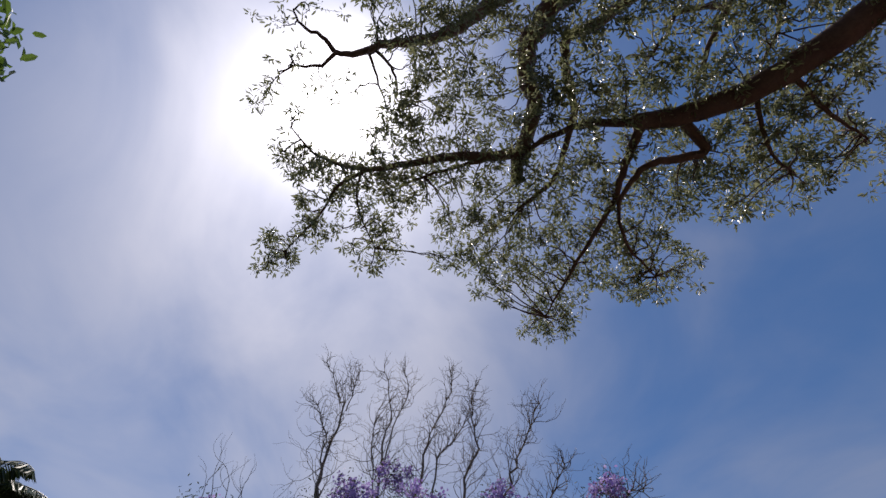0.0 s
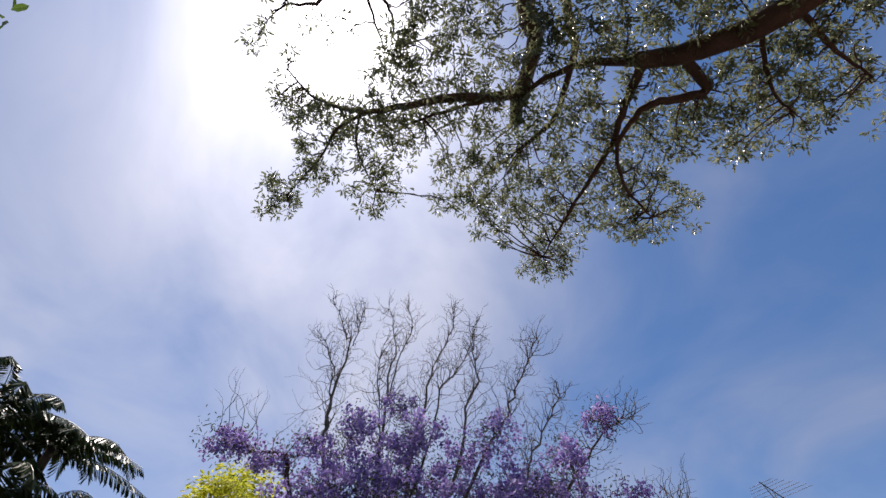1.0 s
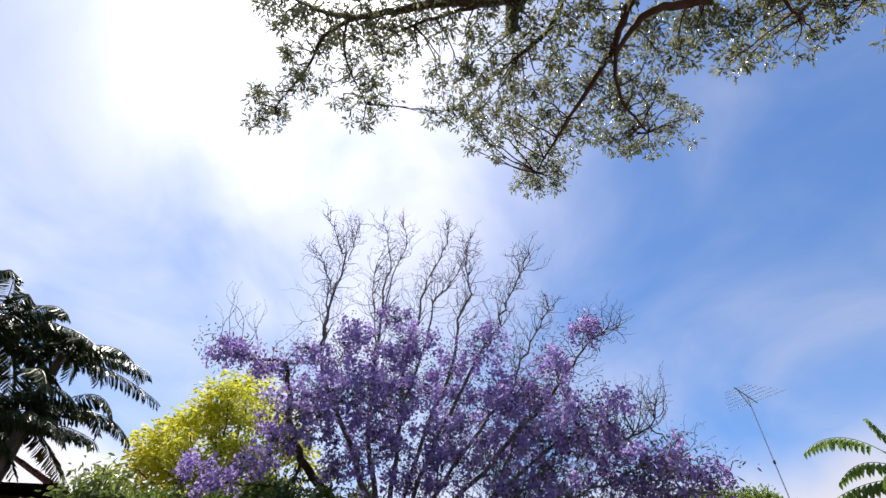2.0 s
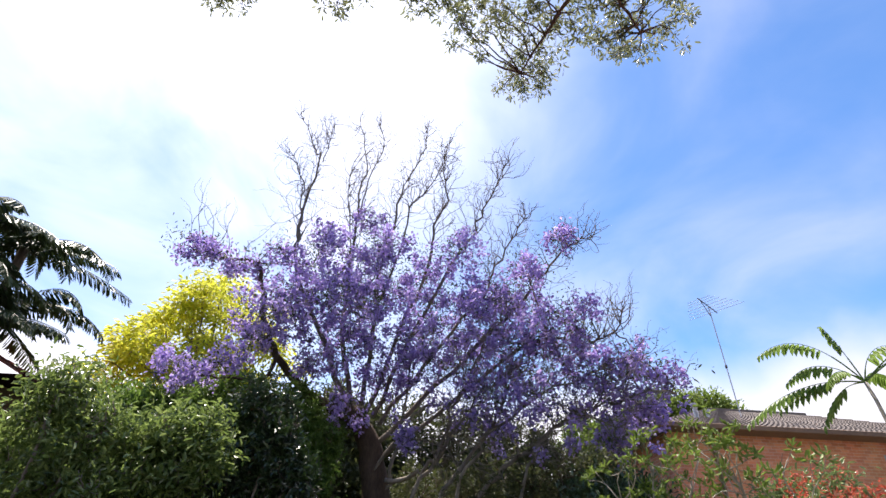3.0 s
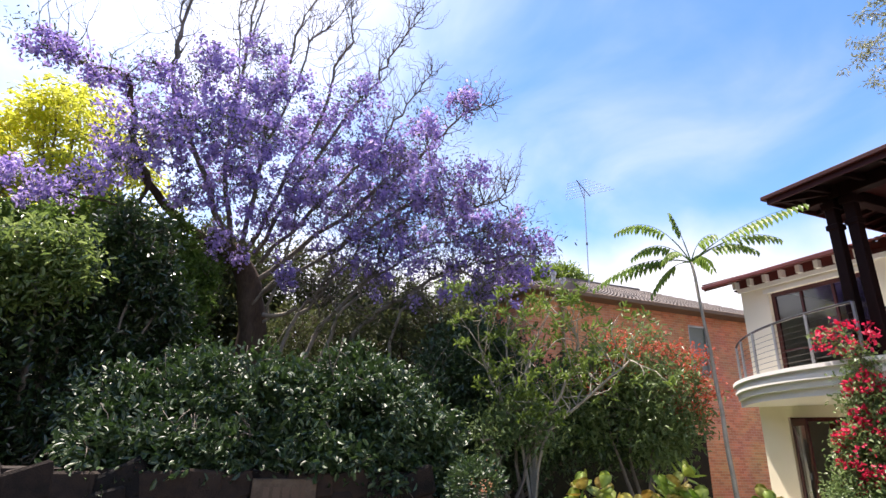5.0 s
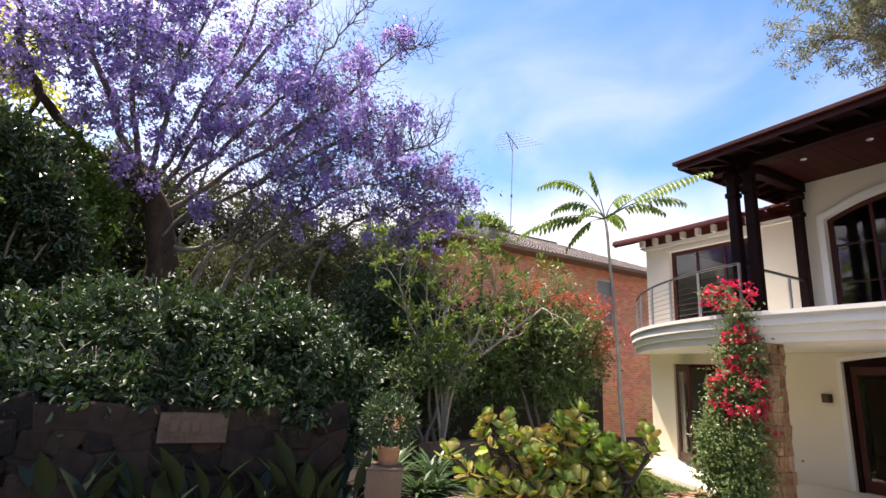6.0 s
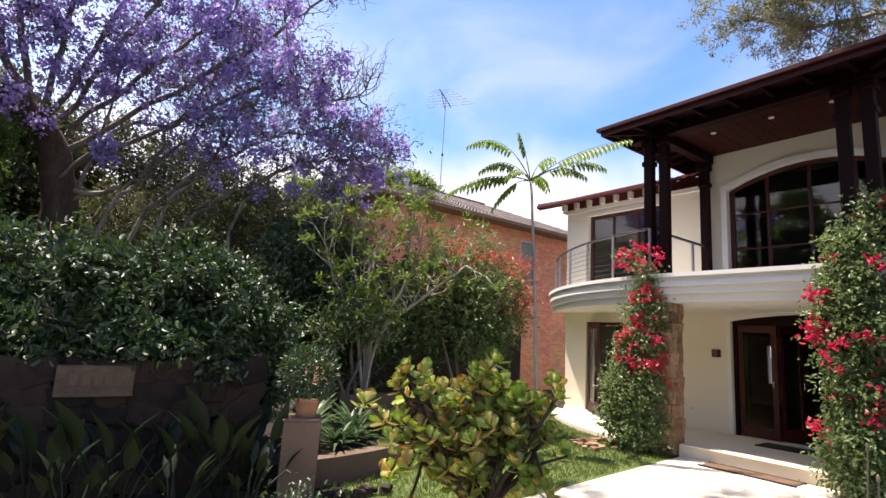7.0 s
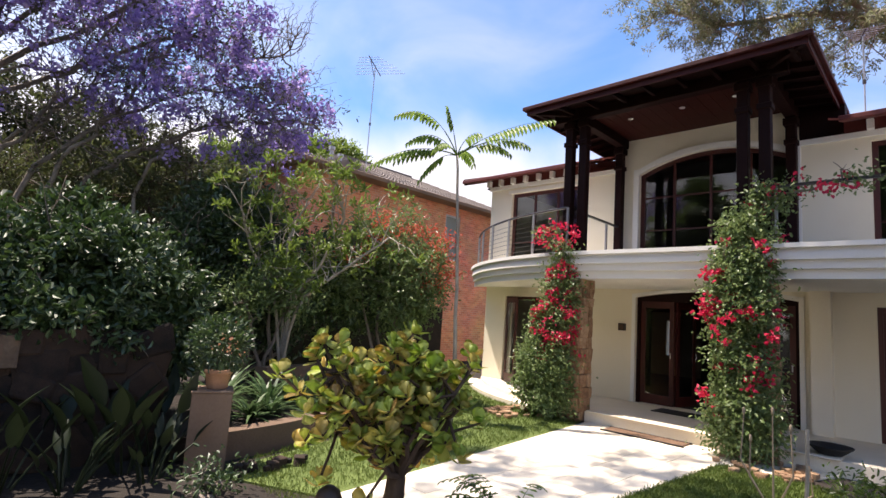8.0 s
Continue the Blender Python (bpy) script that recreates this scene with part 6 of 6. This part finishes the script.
vine("flowering_vine", "tall red-flowering climber on the porch pillar", (9.0, 2.3, 0.0),
     [((8.95, 2.3, 0.6), (0.42, 0.48, 0.65)), ((8.95, 2.3, 1.4), (0.36, 0.4, 0.6)), ((8.95, 2.36, 2.2), (0.34, 0.42, 0.55)), ((9.0, 2.3, 2.9), (0.32, 0.42, 0.5)), ((9.1, 2.25, 3.4), (0.2, 0.32, 0.3)), ((9.15, 2.0, 3.9), (0.10, 0.26, 0.2)), ((9.2, 1.1, 4.08), (0.05, 0.7, 0.04))], 21000,
     [((8.85, 2.68, 2.4), (0.25, 0.3, 0.4), 28), ((8.85, 2.3, 0.9), (0.45, 0.5, 0.5), 16), ((8.86, 2.3, 1.8), (0.45, 0.5, 0.6), 26), ((9.0, 2.2, 3.3), (0.4, 0.5, 0.6), 12), ((9.1, 1.4, 4.05), (0.2, 0.7, 0.15), 10)])


# ---- walls of the garden beds ----
def build_garden_wall():
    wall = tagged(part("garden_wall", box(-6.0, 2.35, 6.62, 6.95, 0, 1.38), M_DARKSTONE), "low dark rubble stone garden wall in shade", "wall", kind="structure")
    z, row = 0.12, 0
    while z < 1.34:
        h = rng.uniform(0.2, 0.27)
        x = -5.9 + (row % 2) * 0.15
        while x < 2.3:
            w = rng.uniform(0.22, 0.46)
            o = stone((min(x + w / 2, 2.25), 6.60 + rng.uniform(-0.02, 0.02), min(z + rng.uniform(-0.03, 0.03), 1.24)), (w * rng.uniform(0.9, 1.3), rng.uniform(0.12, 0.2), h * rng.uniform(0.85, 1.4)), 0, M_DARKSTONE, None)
            o.matrix_basis = o.matrix_basis @ pose(0, 0, 0, 0, rng.normal() * 20, 0)
            o.parent = wall
            x += w + 0.015
        z += h
        row += 1
    sign = tagged(part("name_plaque", box(0.33, 1.01, 6.46, 6.53, 1.0, 1.31), M_PLAQUE, bevel=0.006), "pale sandstone plaque with worn lettering on the wall", "plaque")
    for k, (w, up) in enumerate(((0.05, 0), (0.06, 0), (0.06, 0), (0.055, 0), (0.03, 0))):
        x = 0.45 + k * 0.10
        part("letter_bar", box(x, x + w * 1.2, 6.454, 6.459, 1.12, 1.23), M_PLANTER, sign)


build_garden_wall()


def build_pier_and_bed():
    pier = thing("garden_pier", (2.63, 5.72, 0.0), "beige rendered square pier with a flat cap", "pier")
    def square(half):
        """Plan of the pier, turned by 22 degrees."""
        c, k = math.cos(radians(-22)), math.sin(radians(-22))
        return [(2.66 + half * (u * c - v * k), 5.88 + half * (u * k + v * c)) for u, v in ((-1, -1), (1, -1), (1, 1), (-1, 1))]

    own(part("shaft", prism(square(0.20), -0.02, 0.79), M_PED, bevel=0.008), pier)
    own(part("cap", prism(square(0.212), 0.79, 0.815), M_PED, bevel=0.008), pier)
    pot = thing("plant_pot", (2.70, 5.88, 0.815), "terracotta bowl pot on the pier with a leafy plant", "pot")
    own(part("bowl", lathe([(0.10, 0), (0.11, 0.015), (0.135, 0.16), (0.15, 0.165), (0.15, 0.205), (0.135, 0.21), (0.12, 0.16)], (2.70, 5.88, 0.815), 22), M_POT, smooth=True), pot)
    own(part("potting_soil", lathe([(0.11, 0.15), (0.12, 0.17)], (2.70, 5.88, 0.815), 16), M_SOIL), pot)
    at, d = blob_points(1100, (2.70, 5.9, 1.3), (0.34, 0.3, 0.32), 0.1)
    own(leaves("foliage", at, d + rng.normal(size=at.shape) * 0.6, 0.07, 0.45, L_CAMELLIA), pot)
    # curved planter wall of the lawn's bed
    outer = arc((2.80, 5.98), (4.6, 6.1), (5.7, 7.3), 14) + arc((5.7, 7.3), (6.4, 8.2), (6.4, 10.0), 8)[1:]
    inner = [(x - 0.12, y + 0.2) for x, y in outer]
    tagged(part("planter_wall", prism(outer + inner[::-1], -0.05, 0.30), M_PLANTER), "low curved brown rendered planter wall", "planter", kind="structure")
    tagged(part("bed_soil", prism([(2.4, 6.2)] + [(x - 0.06, y + 0.14) for x, y in outer] + [(2.4, 10.0)], 0.0, 0.25), M_SOIL), "dark mulch of the raised garden bed", "soil", kind="structure")
    outer = arc((4.4, 8.0), (6.2, 8.2), (7.6, 9.2), 12)
    tagged(part("planter_wall", prism(outer + [(x - 0.1, y + 0.2) for x, y in outer][::-1], 0, 0.75), M_PLANTER), "upper terrace wall of the garden bed", "planter", kind="structure")
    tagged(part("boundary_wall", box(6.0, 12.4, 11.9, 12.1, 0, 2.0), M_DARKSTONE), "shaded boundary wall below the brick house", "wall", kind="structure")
    # added backing wall, so that the gap under the shrubs stays dark like shade
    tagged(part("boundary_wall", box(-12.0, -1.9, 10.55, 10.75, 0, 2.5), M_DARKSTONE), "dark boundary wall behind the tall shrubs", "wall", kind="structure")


build_pier_and_bed()


def strap_plant(name, label, at, n, length, material, arch=0.5):
    ob = thing(name, at, label, "plant")
    verts, polys = [], []
    for k in range(n):
        az, rise, L = rng.uniform(0, 2 * math.pi), rng.uniform(0.35, 1.3), length * rng.uniform(0.7, 1.15)
        out = np.array([math.cos(az), math.sin(az), 0.0])
        side = np.array([-out[1], out[0], 0.0])
        base = len(verts)
        for i in range(6):
            t = i / 5
            p = np.array(at) + out * L * (t * math.cos(rise) + 0.25 * arch * t * t) + np.array([0, 0, L * (t * math.sin(rise) - arch * t * t * 0.8)])
            w = 0.022 * (1 - t ** 3) + 0.002
            verts += [p - side * w, p + side * w]
        for i in range(5):
            b = base + 2 * i
            polys.append((b, b + 1, b + 3, b + 2))
    own(raw_mesh("foliage", verts, polys, material), ob)
    return ob


for x, y, z, L in ((3.5, 6.6, 0.29, 0.55), (3.85, 6.75, 0.29, 0.5), (4.1, 7.5, 0.29, 0.75), (4.6, 7.4, 0.29, 0.7), (3.3, 7.2, 0.29, 0.8), (4.0, 7.1, 0.29, 0.9), (3.6, 7.7, 0.29, 1.0), (4.9, 7.7, 0.29, 0.8)):
    strap_plant("strap_leaf_plant", "clump of arching strap leaves in the raised bed", (x, y, z), 46, L, L_STRAP)


def strelitzia(at, n, tall):
    ob = thing("bird_of_paradise", at, "bird of paradise clump with broad paddle leaves before the wall", "plant", "paddle-leaf plants by the wall")
    bm = bmesh.new()
    ats, alongs, lens, ups = [], [], [], []
    for k in range(n):
        az, lean, h = rng.uniform(0, 2 * math.pi), rng.uniform(0.08, 0.6), tall * rng.uniform(0.55, 1.0)
        out = Vector((math.cos(az), math.sin(az), 0))
        b = Vector(at) + out * 0.1
        t = b + out * h * lean + Vector((0, 0, h * 0.62))
        pipe(bm, [b, b.lerp(t, 0.5) + Vector((0, 0, 0.03)), t], [0.014, 0.011, 0.008], 5)
        ats.append(tuple(t))
        alongs.append(tuple(out * 0.45 + Vector((0, 0, 0.9))))
        lens.append(h * 0.45)
        ups.append(tuple(out * -1 + Vector(rng.normal(size=3) * 0.4)))
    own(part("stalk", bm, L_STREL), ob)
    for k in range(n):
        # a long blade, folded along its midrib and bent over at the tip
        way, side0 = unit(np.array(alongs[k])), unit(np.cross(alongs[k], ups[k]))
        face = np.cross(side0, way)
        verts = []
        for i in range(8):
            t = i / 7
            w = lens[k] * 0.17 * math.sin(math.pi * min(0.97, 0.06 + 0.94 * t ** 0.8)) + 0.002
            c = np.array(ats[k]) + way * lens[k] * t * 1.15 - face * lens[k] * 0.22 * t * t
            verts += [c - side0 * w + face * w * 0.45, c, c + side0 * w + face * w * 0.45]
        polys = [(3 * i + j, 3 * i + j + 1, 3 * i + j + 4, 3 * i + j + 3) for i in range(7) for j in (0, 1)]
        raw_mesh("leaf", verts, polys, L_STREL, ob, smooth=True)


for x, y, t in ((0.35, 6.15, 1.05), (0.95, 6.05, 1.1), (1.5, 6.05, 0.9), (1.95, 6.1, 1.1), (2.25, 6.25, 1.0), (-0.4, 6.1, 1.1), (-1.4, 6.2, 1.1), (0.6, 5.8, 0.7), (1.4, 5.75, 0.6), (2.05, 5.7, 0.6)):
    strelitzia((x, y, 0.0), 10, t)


# ---- jade plant near the path ----
def build_jade():
    base = Vector((3.05, 3.25, 0.0))
    ob = thing("jade_plant", tuple(base), "large jade plant with thick trunk and rounded red-tinged leaves", "plant")
    g = Limbs()
    g.run([base, base + Vector((0.0, 0.0, 0.3)), base + Vector((0.02, 0, 0.5))], 0.095, 0.075, 9, 0.006)
    ends = []
    fork = base + Vector((0.02, 0, 0.48))
    for p in ((2.46, 3.62, 1.40), (2.62, 3.46, 1.34), (2.60, 3.49, 1.05), (2.91, 3.28, 1.42), (3.08, 3.09, 1.46), (3.28, 2.92, 1.36), (3.42, 2.82, 1.40), (2.50, 3.60, 1.52), (2.80, 3.38, 1.20), (2.97, 3.23, 1.15), (3.17, 3.04, 1.15), (3.35, 2.85, 1.12), (2.36, 3.67, 1.12), (3.01, 3.19, 1.56), (3.2, 3.4, 1.45), (2.85, 3.7, 1.4), (2.62, 3.2, 0.86), (3.5, 3.1, 1.2), (3.05, 3.6, 1.25)):
        p = Vector(p)
        midp = fork.lerp(p, 0.5) + Vector((rng.normal() * 0.05, rng.normal() * 0.05, -0.06))
        run = g.run([fork, midp, p], 0.028, 0.011, 6, 0.008)
        ends.append((p, (p - midp).normalized()))
        for k in range(6):
            j = (-2, -3, -3, -4, -5, -3)[k]
            q = run[j] + Vector(rng.normal(size=3)) * 0.14 + Vector((0, 0, 0.02))
            g.run([run[j], q], 0.014, 0.01, 5, 0.003)
            ends.append((q, Vector(rng.normal(size=3) * 0.4 + np.array([0, 0, 0.8])).normalized()))
    g.done("trunk", M_JACBARK, ob)
    # rosettes of thick rounded leaves
    bm = bmesh.new()
    ring = ((0.0, 0.03), (0.3, 0.24), (0.6, 0.40), (0.85, 0.34), (1.0, 0.12))
    for p, d in ends:
        side0 = d.orthogonal().normalized()
        for k in range(7):
            turn = Matrix.Rotation(2.4 * k, 3, d)
            s = turn @ side0
            openness = 0.6 + 0.12 * k
            ax = (d * (1.25 - openness * 0.75) + s * openness + Vector(rng.normal(size=3) * 0.12)).normalized()
            L = rng.uniform(0.09, 0.145)
            wv = ax.cross(d).normalized()
            nv = wv.cross(ax)
            b = p - d * 0.008 * k
            top, bot = [], []
            for t, w in ring:
                c = b + ax * L * t + nv * (0.10 * L * t * t)
                top.append((bm.verts.new(c - wv * w * L), bm.verts.new(c + nv * -0.02 * L), bm.verts.new(c + wv * w * L)))
                bot.append(bm.verts.new(c - nv * 0.10 * L * math.sin(math.pi * min(t + 0.1, 1))))
            for i in range(len(ring) - 1):
                for j in (0, 1):
                    bm.faces.new((top[i][j], top[i][j + 1], top[i + 1][j + 1], top[i + 1][j]))
                bm.faces.new((top[i][0], top[i + 1][0], bot[i + 1], bot[i]))
                bm.faces.new((bot[i], bot[i + 1], top[i + 1][2], top[i][2]))
    own(part("foliage", bm, L_JADE, smooth=True), ob)


build_jade()


# ---- small things ----
def build_small():
    mat = tagged(part("doormat", box(8.86, 9.2, 3.12, 4.45, 0.012, 0.03), M_MAT, bevel=0.004), "worn brown doormat before the porch step", "doormat")
    part("border", box(8.83, 8.859, 3.09, 4.48, 0.012, 0.034), M_BLACK, mat)
    part("border", box(9.201, 9.23, 3.09, 4.48, 0.012, 0.034), M_BLACK, mat)
    tagged(part("doormat", box(10.75, 11.3, 3.0, 4.4, 0.188, 0.205), M_BLACK, bevel=0.004), "black doormat before the entrance door", "doormat")
    for y in (5.4, 1.7):
        lamp = thing("wall_lamp", (11.58, y, 1.8), "small dark square lamp on the porch wall", "lamp")
        own(part("box", box(11.47, 11.598, y - 0.07, y + 0.07, 1.72, 1.88), M_LAMP, bevel=0.01), lamp)
        own(part("shade", box(11.45, 11.468, y - 0.05, y + 0.05, 1.74, 1.86), M_MAT, bevel=0.004), lamp)
    for cx, cy, n in ((8.75, 6.15, 60), (8.6, 2.0, 40)):
        for k in range(n):
            a, r = rng.uniform(0, 6.28), rng.uniform(0.25, 0.75)
            s = rng.uniform(0.06, 0.14)
            o = stone((cx + r * math.cos(a), cy + r * math.sin(a) * 0.8, 0.035), (s, s * rng.uniform(0.6, 1), s * 0.5), rng.uniform(0, 360), M_STONE, None, "pebble")
            tagged(o, "tan edging stone beside the pillar bed", "stone", "edging stones")
    # dark bowl, cane and dry seed stalks by the terrace
    tagged(part("garden_bowl", lathe([(0.10, 0), (0.12, 0.01), (0.27, 0.13), (0.28, 0.15), (0.24, 0.14), (0.1, 0.03)], (9.55, 1.35, 0.19), 24), M_BLACK, smooth=True), "shallow black bowl on the porch edge", "bowl")
    tagged(part("garden_stake", pipe(bmesh.new(), [(7.05, 1.22, 0.0), (7.04, 1.2, 0.4), (7.06, 1.2, 0.84)], [0.022, 0.02, 0.02], 7), M_PALEBARK), "pale wooden garden stake in the bed", "stake")
    dry = thing("seed_stalk_plant", (6.6, 1.42, 0.0), "dry bare stems with pale seed pods", "plant")
    bm = bmesh.new()
    heads = []
    for dx, dy, h in ((0.0, 0.0, 1.0), (0.05, 0.28, 0.95), (0.0, -0.16, 0.85), (-0.1, 0.18, 0.7), (0.05, -0.3, 0.55)):
        top = (6.6 + dx, 1.42 + dy, h)
        pipe(bm, [(6.6, 1.42, 0), (6.6 + dx * 0.7, 1.42 + dy * 1.1, h * 0.5), (6.6 + dx, 1.42 + dy, h)], [0.011, 0.009, 0.007], 6)
        heads.append(top)
    own(part("stem", bm, L_DRY), dry)
    for p in heads[:4]:
        own(part("pod", lathe([(0.005, -0.02), (0.016, 0.02), (0.014, 0.06), (0.005, 0.075)], p, 9), L_DRY, smooth=True), dry)
    bush("low_shrub", "low dark leafy plant at the lawn edge", "shrub", (7.6, 0.7, 0.0), [((7.6, 0.7, 0.12), (0.35, 0.3, 0.15))], 500, 0.09, 0.35, L_DARKGREEN)
    # garden lamp and low plants in front
    lamp = thing("garden_lamp", (2.55, 3.4, 0.0), "small black dome garden lamp at the path edge", "lamp")
    own(part("stem", pipe(bmesh.new(), [(2.55, 3.4, 0), (2.55, 3.4, 0.38)], 0.018, 8), M_LAMP), lamp)
    own(part("dome", lathe([(0.10, 0.36), (0.105, 0.38), (0.08, 0.44), (0.03, 0.475), (0.005, 0.48)], (2.55, 3.4, 0), 18), M_LAMP, smooth=True), lamp)
    for x, y, z, r, n in ((2.35, 5.05, 0.08, 0.26, 500),):
        bush("ground_cover", "low leafy ground cover by the rendered pier", "plant", (x, y, 0.0), [((x, y, z), (r, r * 0.8, 0.2))], n, 0.06, 0.5, L_CAMELLIA)
    for k in range(9):
        s = rng.uniform(0.06, 0.15)
        o = stone((2.75 + 0.11 * k, 5.38 + rng.normal() * 0.08, 0.05), (s, s * 0.8, s * 0.7), rng.uniform(0, 360), M_DARKSTONE, None, "garden_rock")
        tagged(o, "dark rough rock at the lawn edge", "rock", "edging rocks")
    fern = thing("fern_shrub", (3.62, 2.55, 0.0), "low feathery dark green plant beside the path", "plant")
    bm = bmesh.new()
    for k in range(12):
        az, L = rng.uniform(0, 6.28), rng.uniform(0.35, 0.6)
        away = Vector((math.cos(az), math.sin(az), 0))
        b = Vector((3.62, 2.55, 0.0))
        out = fresh()
        frond(b, b + away * L * 0.4 + Vector((0, 0, 0.62)), b + away * L + Vector((0, 0, 0.42)), 12, 0.085, out, 0.25, 0.005)
        frond_part(out, fern, 0.38, L_DARKGREEN)
    bm.free()
    # strappy and pink flowers on the hedge
    for p in ((1.6, 7.02, 1.72), (1.85, 7.0, 1.78), (0.7, 6.98, 1.45)):
        at = clumps([p], 10, 0.03)
        tagged(leaves("camellia_flower", at, rng.normal(size=at.shape), 0.06, 0.8, L_PINK), "deep pink camellia flower on the hedge", "flower", "camellia flowers")
    # grass
    m = 52000
    x, y = rng.uniform(2.8, 11.2, m), rng.uniform(4.4, 9.8, m)
    edge_lo, edge_hi = 4.40 + (x - 3.2) * 0.103, np.where(x < 6.0, 5.75 + (x - 2.8) * 0.36, 9.9)
    ok = (y > edge_lo) & (y < edge_hi) & (y > 6.3 + (x - 9.35) * 1.75) * (x > 9.2) | (x <= 9.2) & (y > edge_lo) & (y < edge_hi)
    x2, y2 = rng.uniform(4.7, 8.3, m // 3), rng.uniform(1.0, 2.62, m // 3)
    ok2 = y2 < 2.70 - (x2 - 4.6) * 0.075
    gx, gy = np.concatenate([x[ok], x2[ok2]]), np.concatenate([y[ok], y2[ok2]])
    at = np.stack([gx, gy, np.zeros_like(gx)], 1)
    along = rng.normal(size=at.shape) * 0.4 + np.array([0, 0, 1.0])
    tagged(leaves("grass", at, along, rng.uniform(0.025, 0.06, len(at)), 0.16, L_GRASS, None, 0.1, 0.2), "short green lawn grass", "grass", kind="stuff")


build_small()


def build_near_leaves():
    """An overhanging branch of a broad-leaved tree beside the path."""
    ob = thing("overhanging_branch", (-7.5, 1.2, 0.0), "broad-leaved tree with bright green backlit leaves", "tree")
    g = Limbs()
    g.run([(-7.5, 1.2, 0), (-7.4, 1.2, 4.0), (-6.9, 1.3, 6.8), (-5.85, 1.08, 8.63), (-5.6, 1.21, 8.02)], 0.12, 0.02, 8, 0.02)
    for k in range(16):
        g.twig((-5.83, 1.26, 8.36), rng.normal(size=3), 0.36, 0.012, 1, 0.7, -0.05, 0.2, 3)
    tips = np.array(g.tips)
    g.done("trunk", M_BARK, ob)
    at = clumps(tips, 12, 0.12)
    leaves("foliage", at, rng.normal(size=at.shape) + np.array([0, 0, -0.4]), rng.uniform(0.12, 0.2, len(at)), 0.5, L_MIDGREEN, ob)


build_near_leaves()


# ---- unseen trees added across the garden, to darken what the panes mirror ----
for x, y, h in ((-14, -5, 7.5), (-15, 0.5, 9.0), (-15, 6.0, 10.0), (-15.8, 11.7, 8.2), (-17, 3.0, 13.0)):
    bush("garden_tree", "tall leafy tree on the far side of the garden", "tree", (x, y, 0.0), [((x, y, h), (2.4, 2.9, 3.2)), ((x, y + 1.2, h + 3.2), (1.8, 2.2, 2.0)), ((x, y - 1, h - 3.2), (2.2, 2.9, 2.2))], 14000, 0.3, 0.45, L_DARKGREEN, shell=0.3)
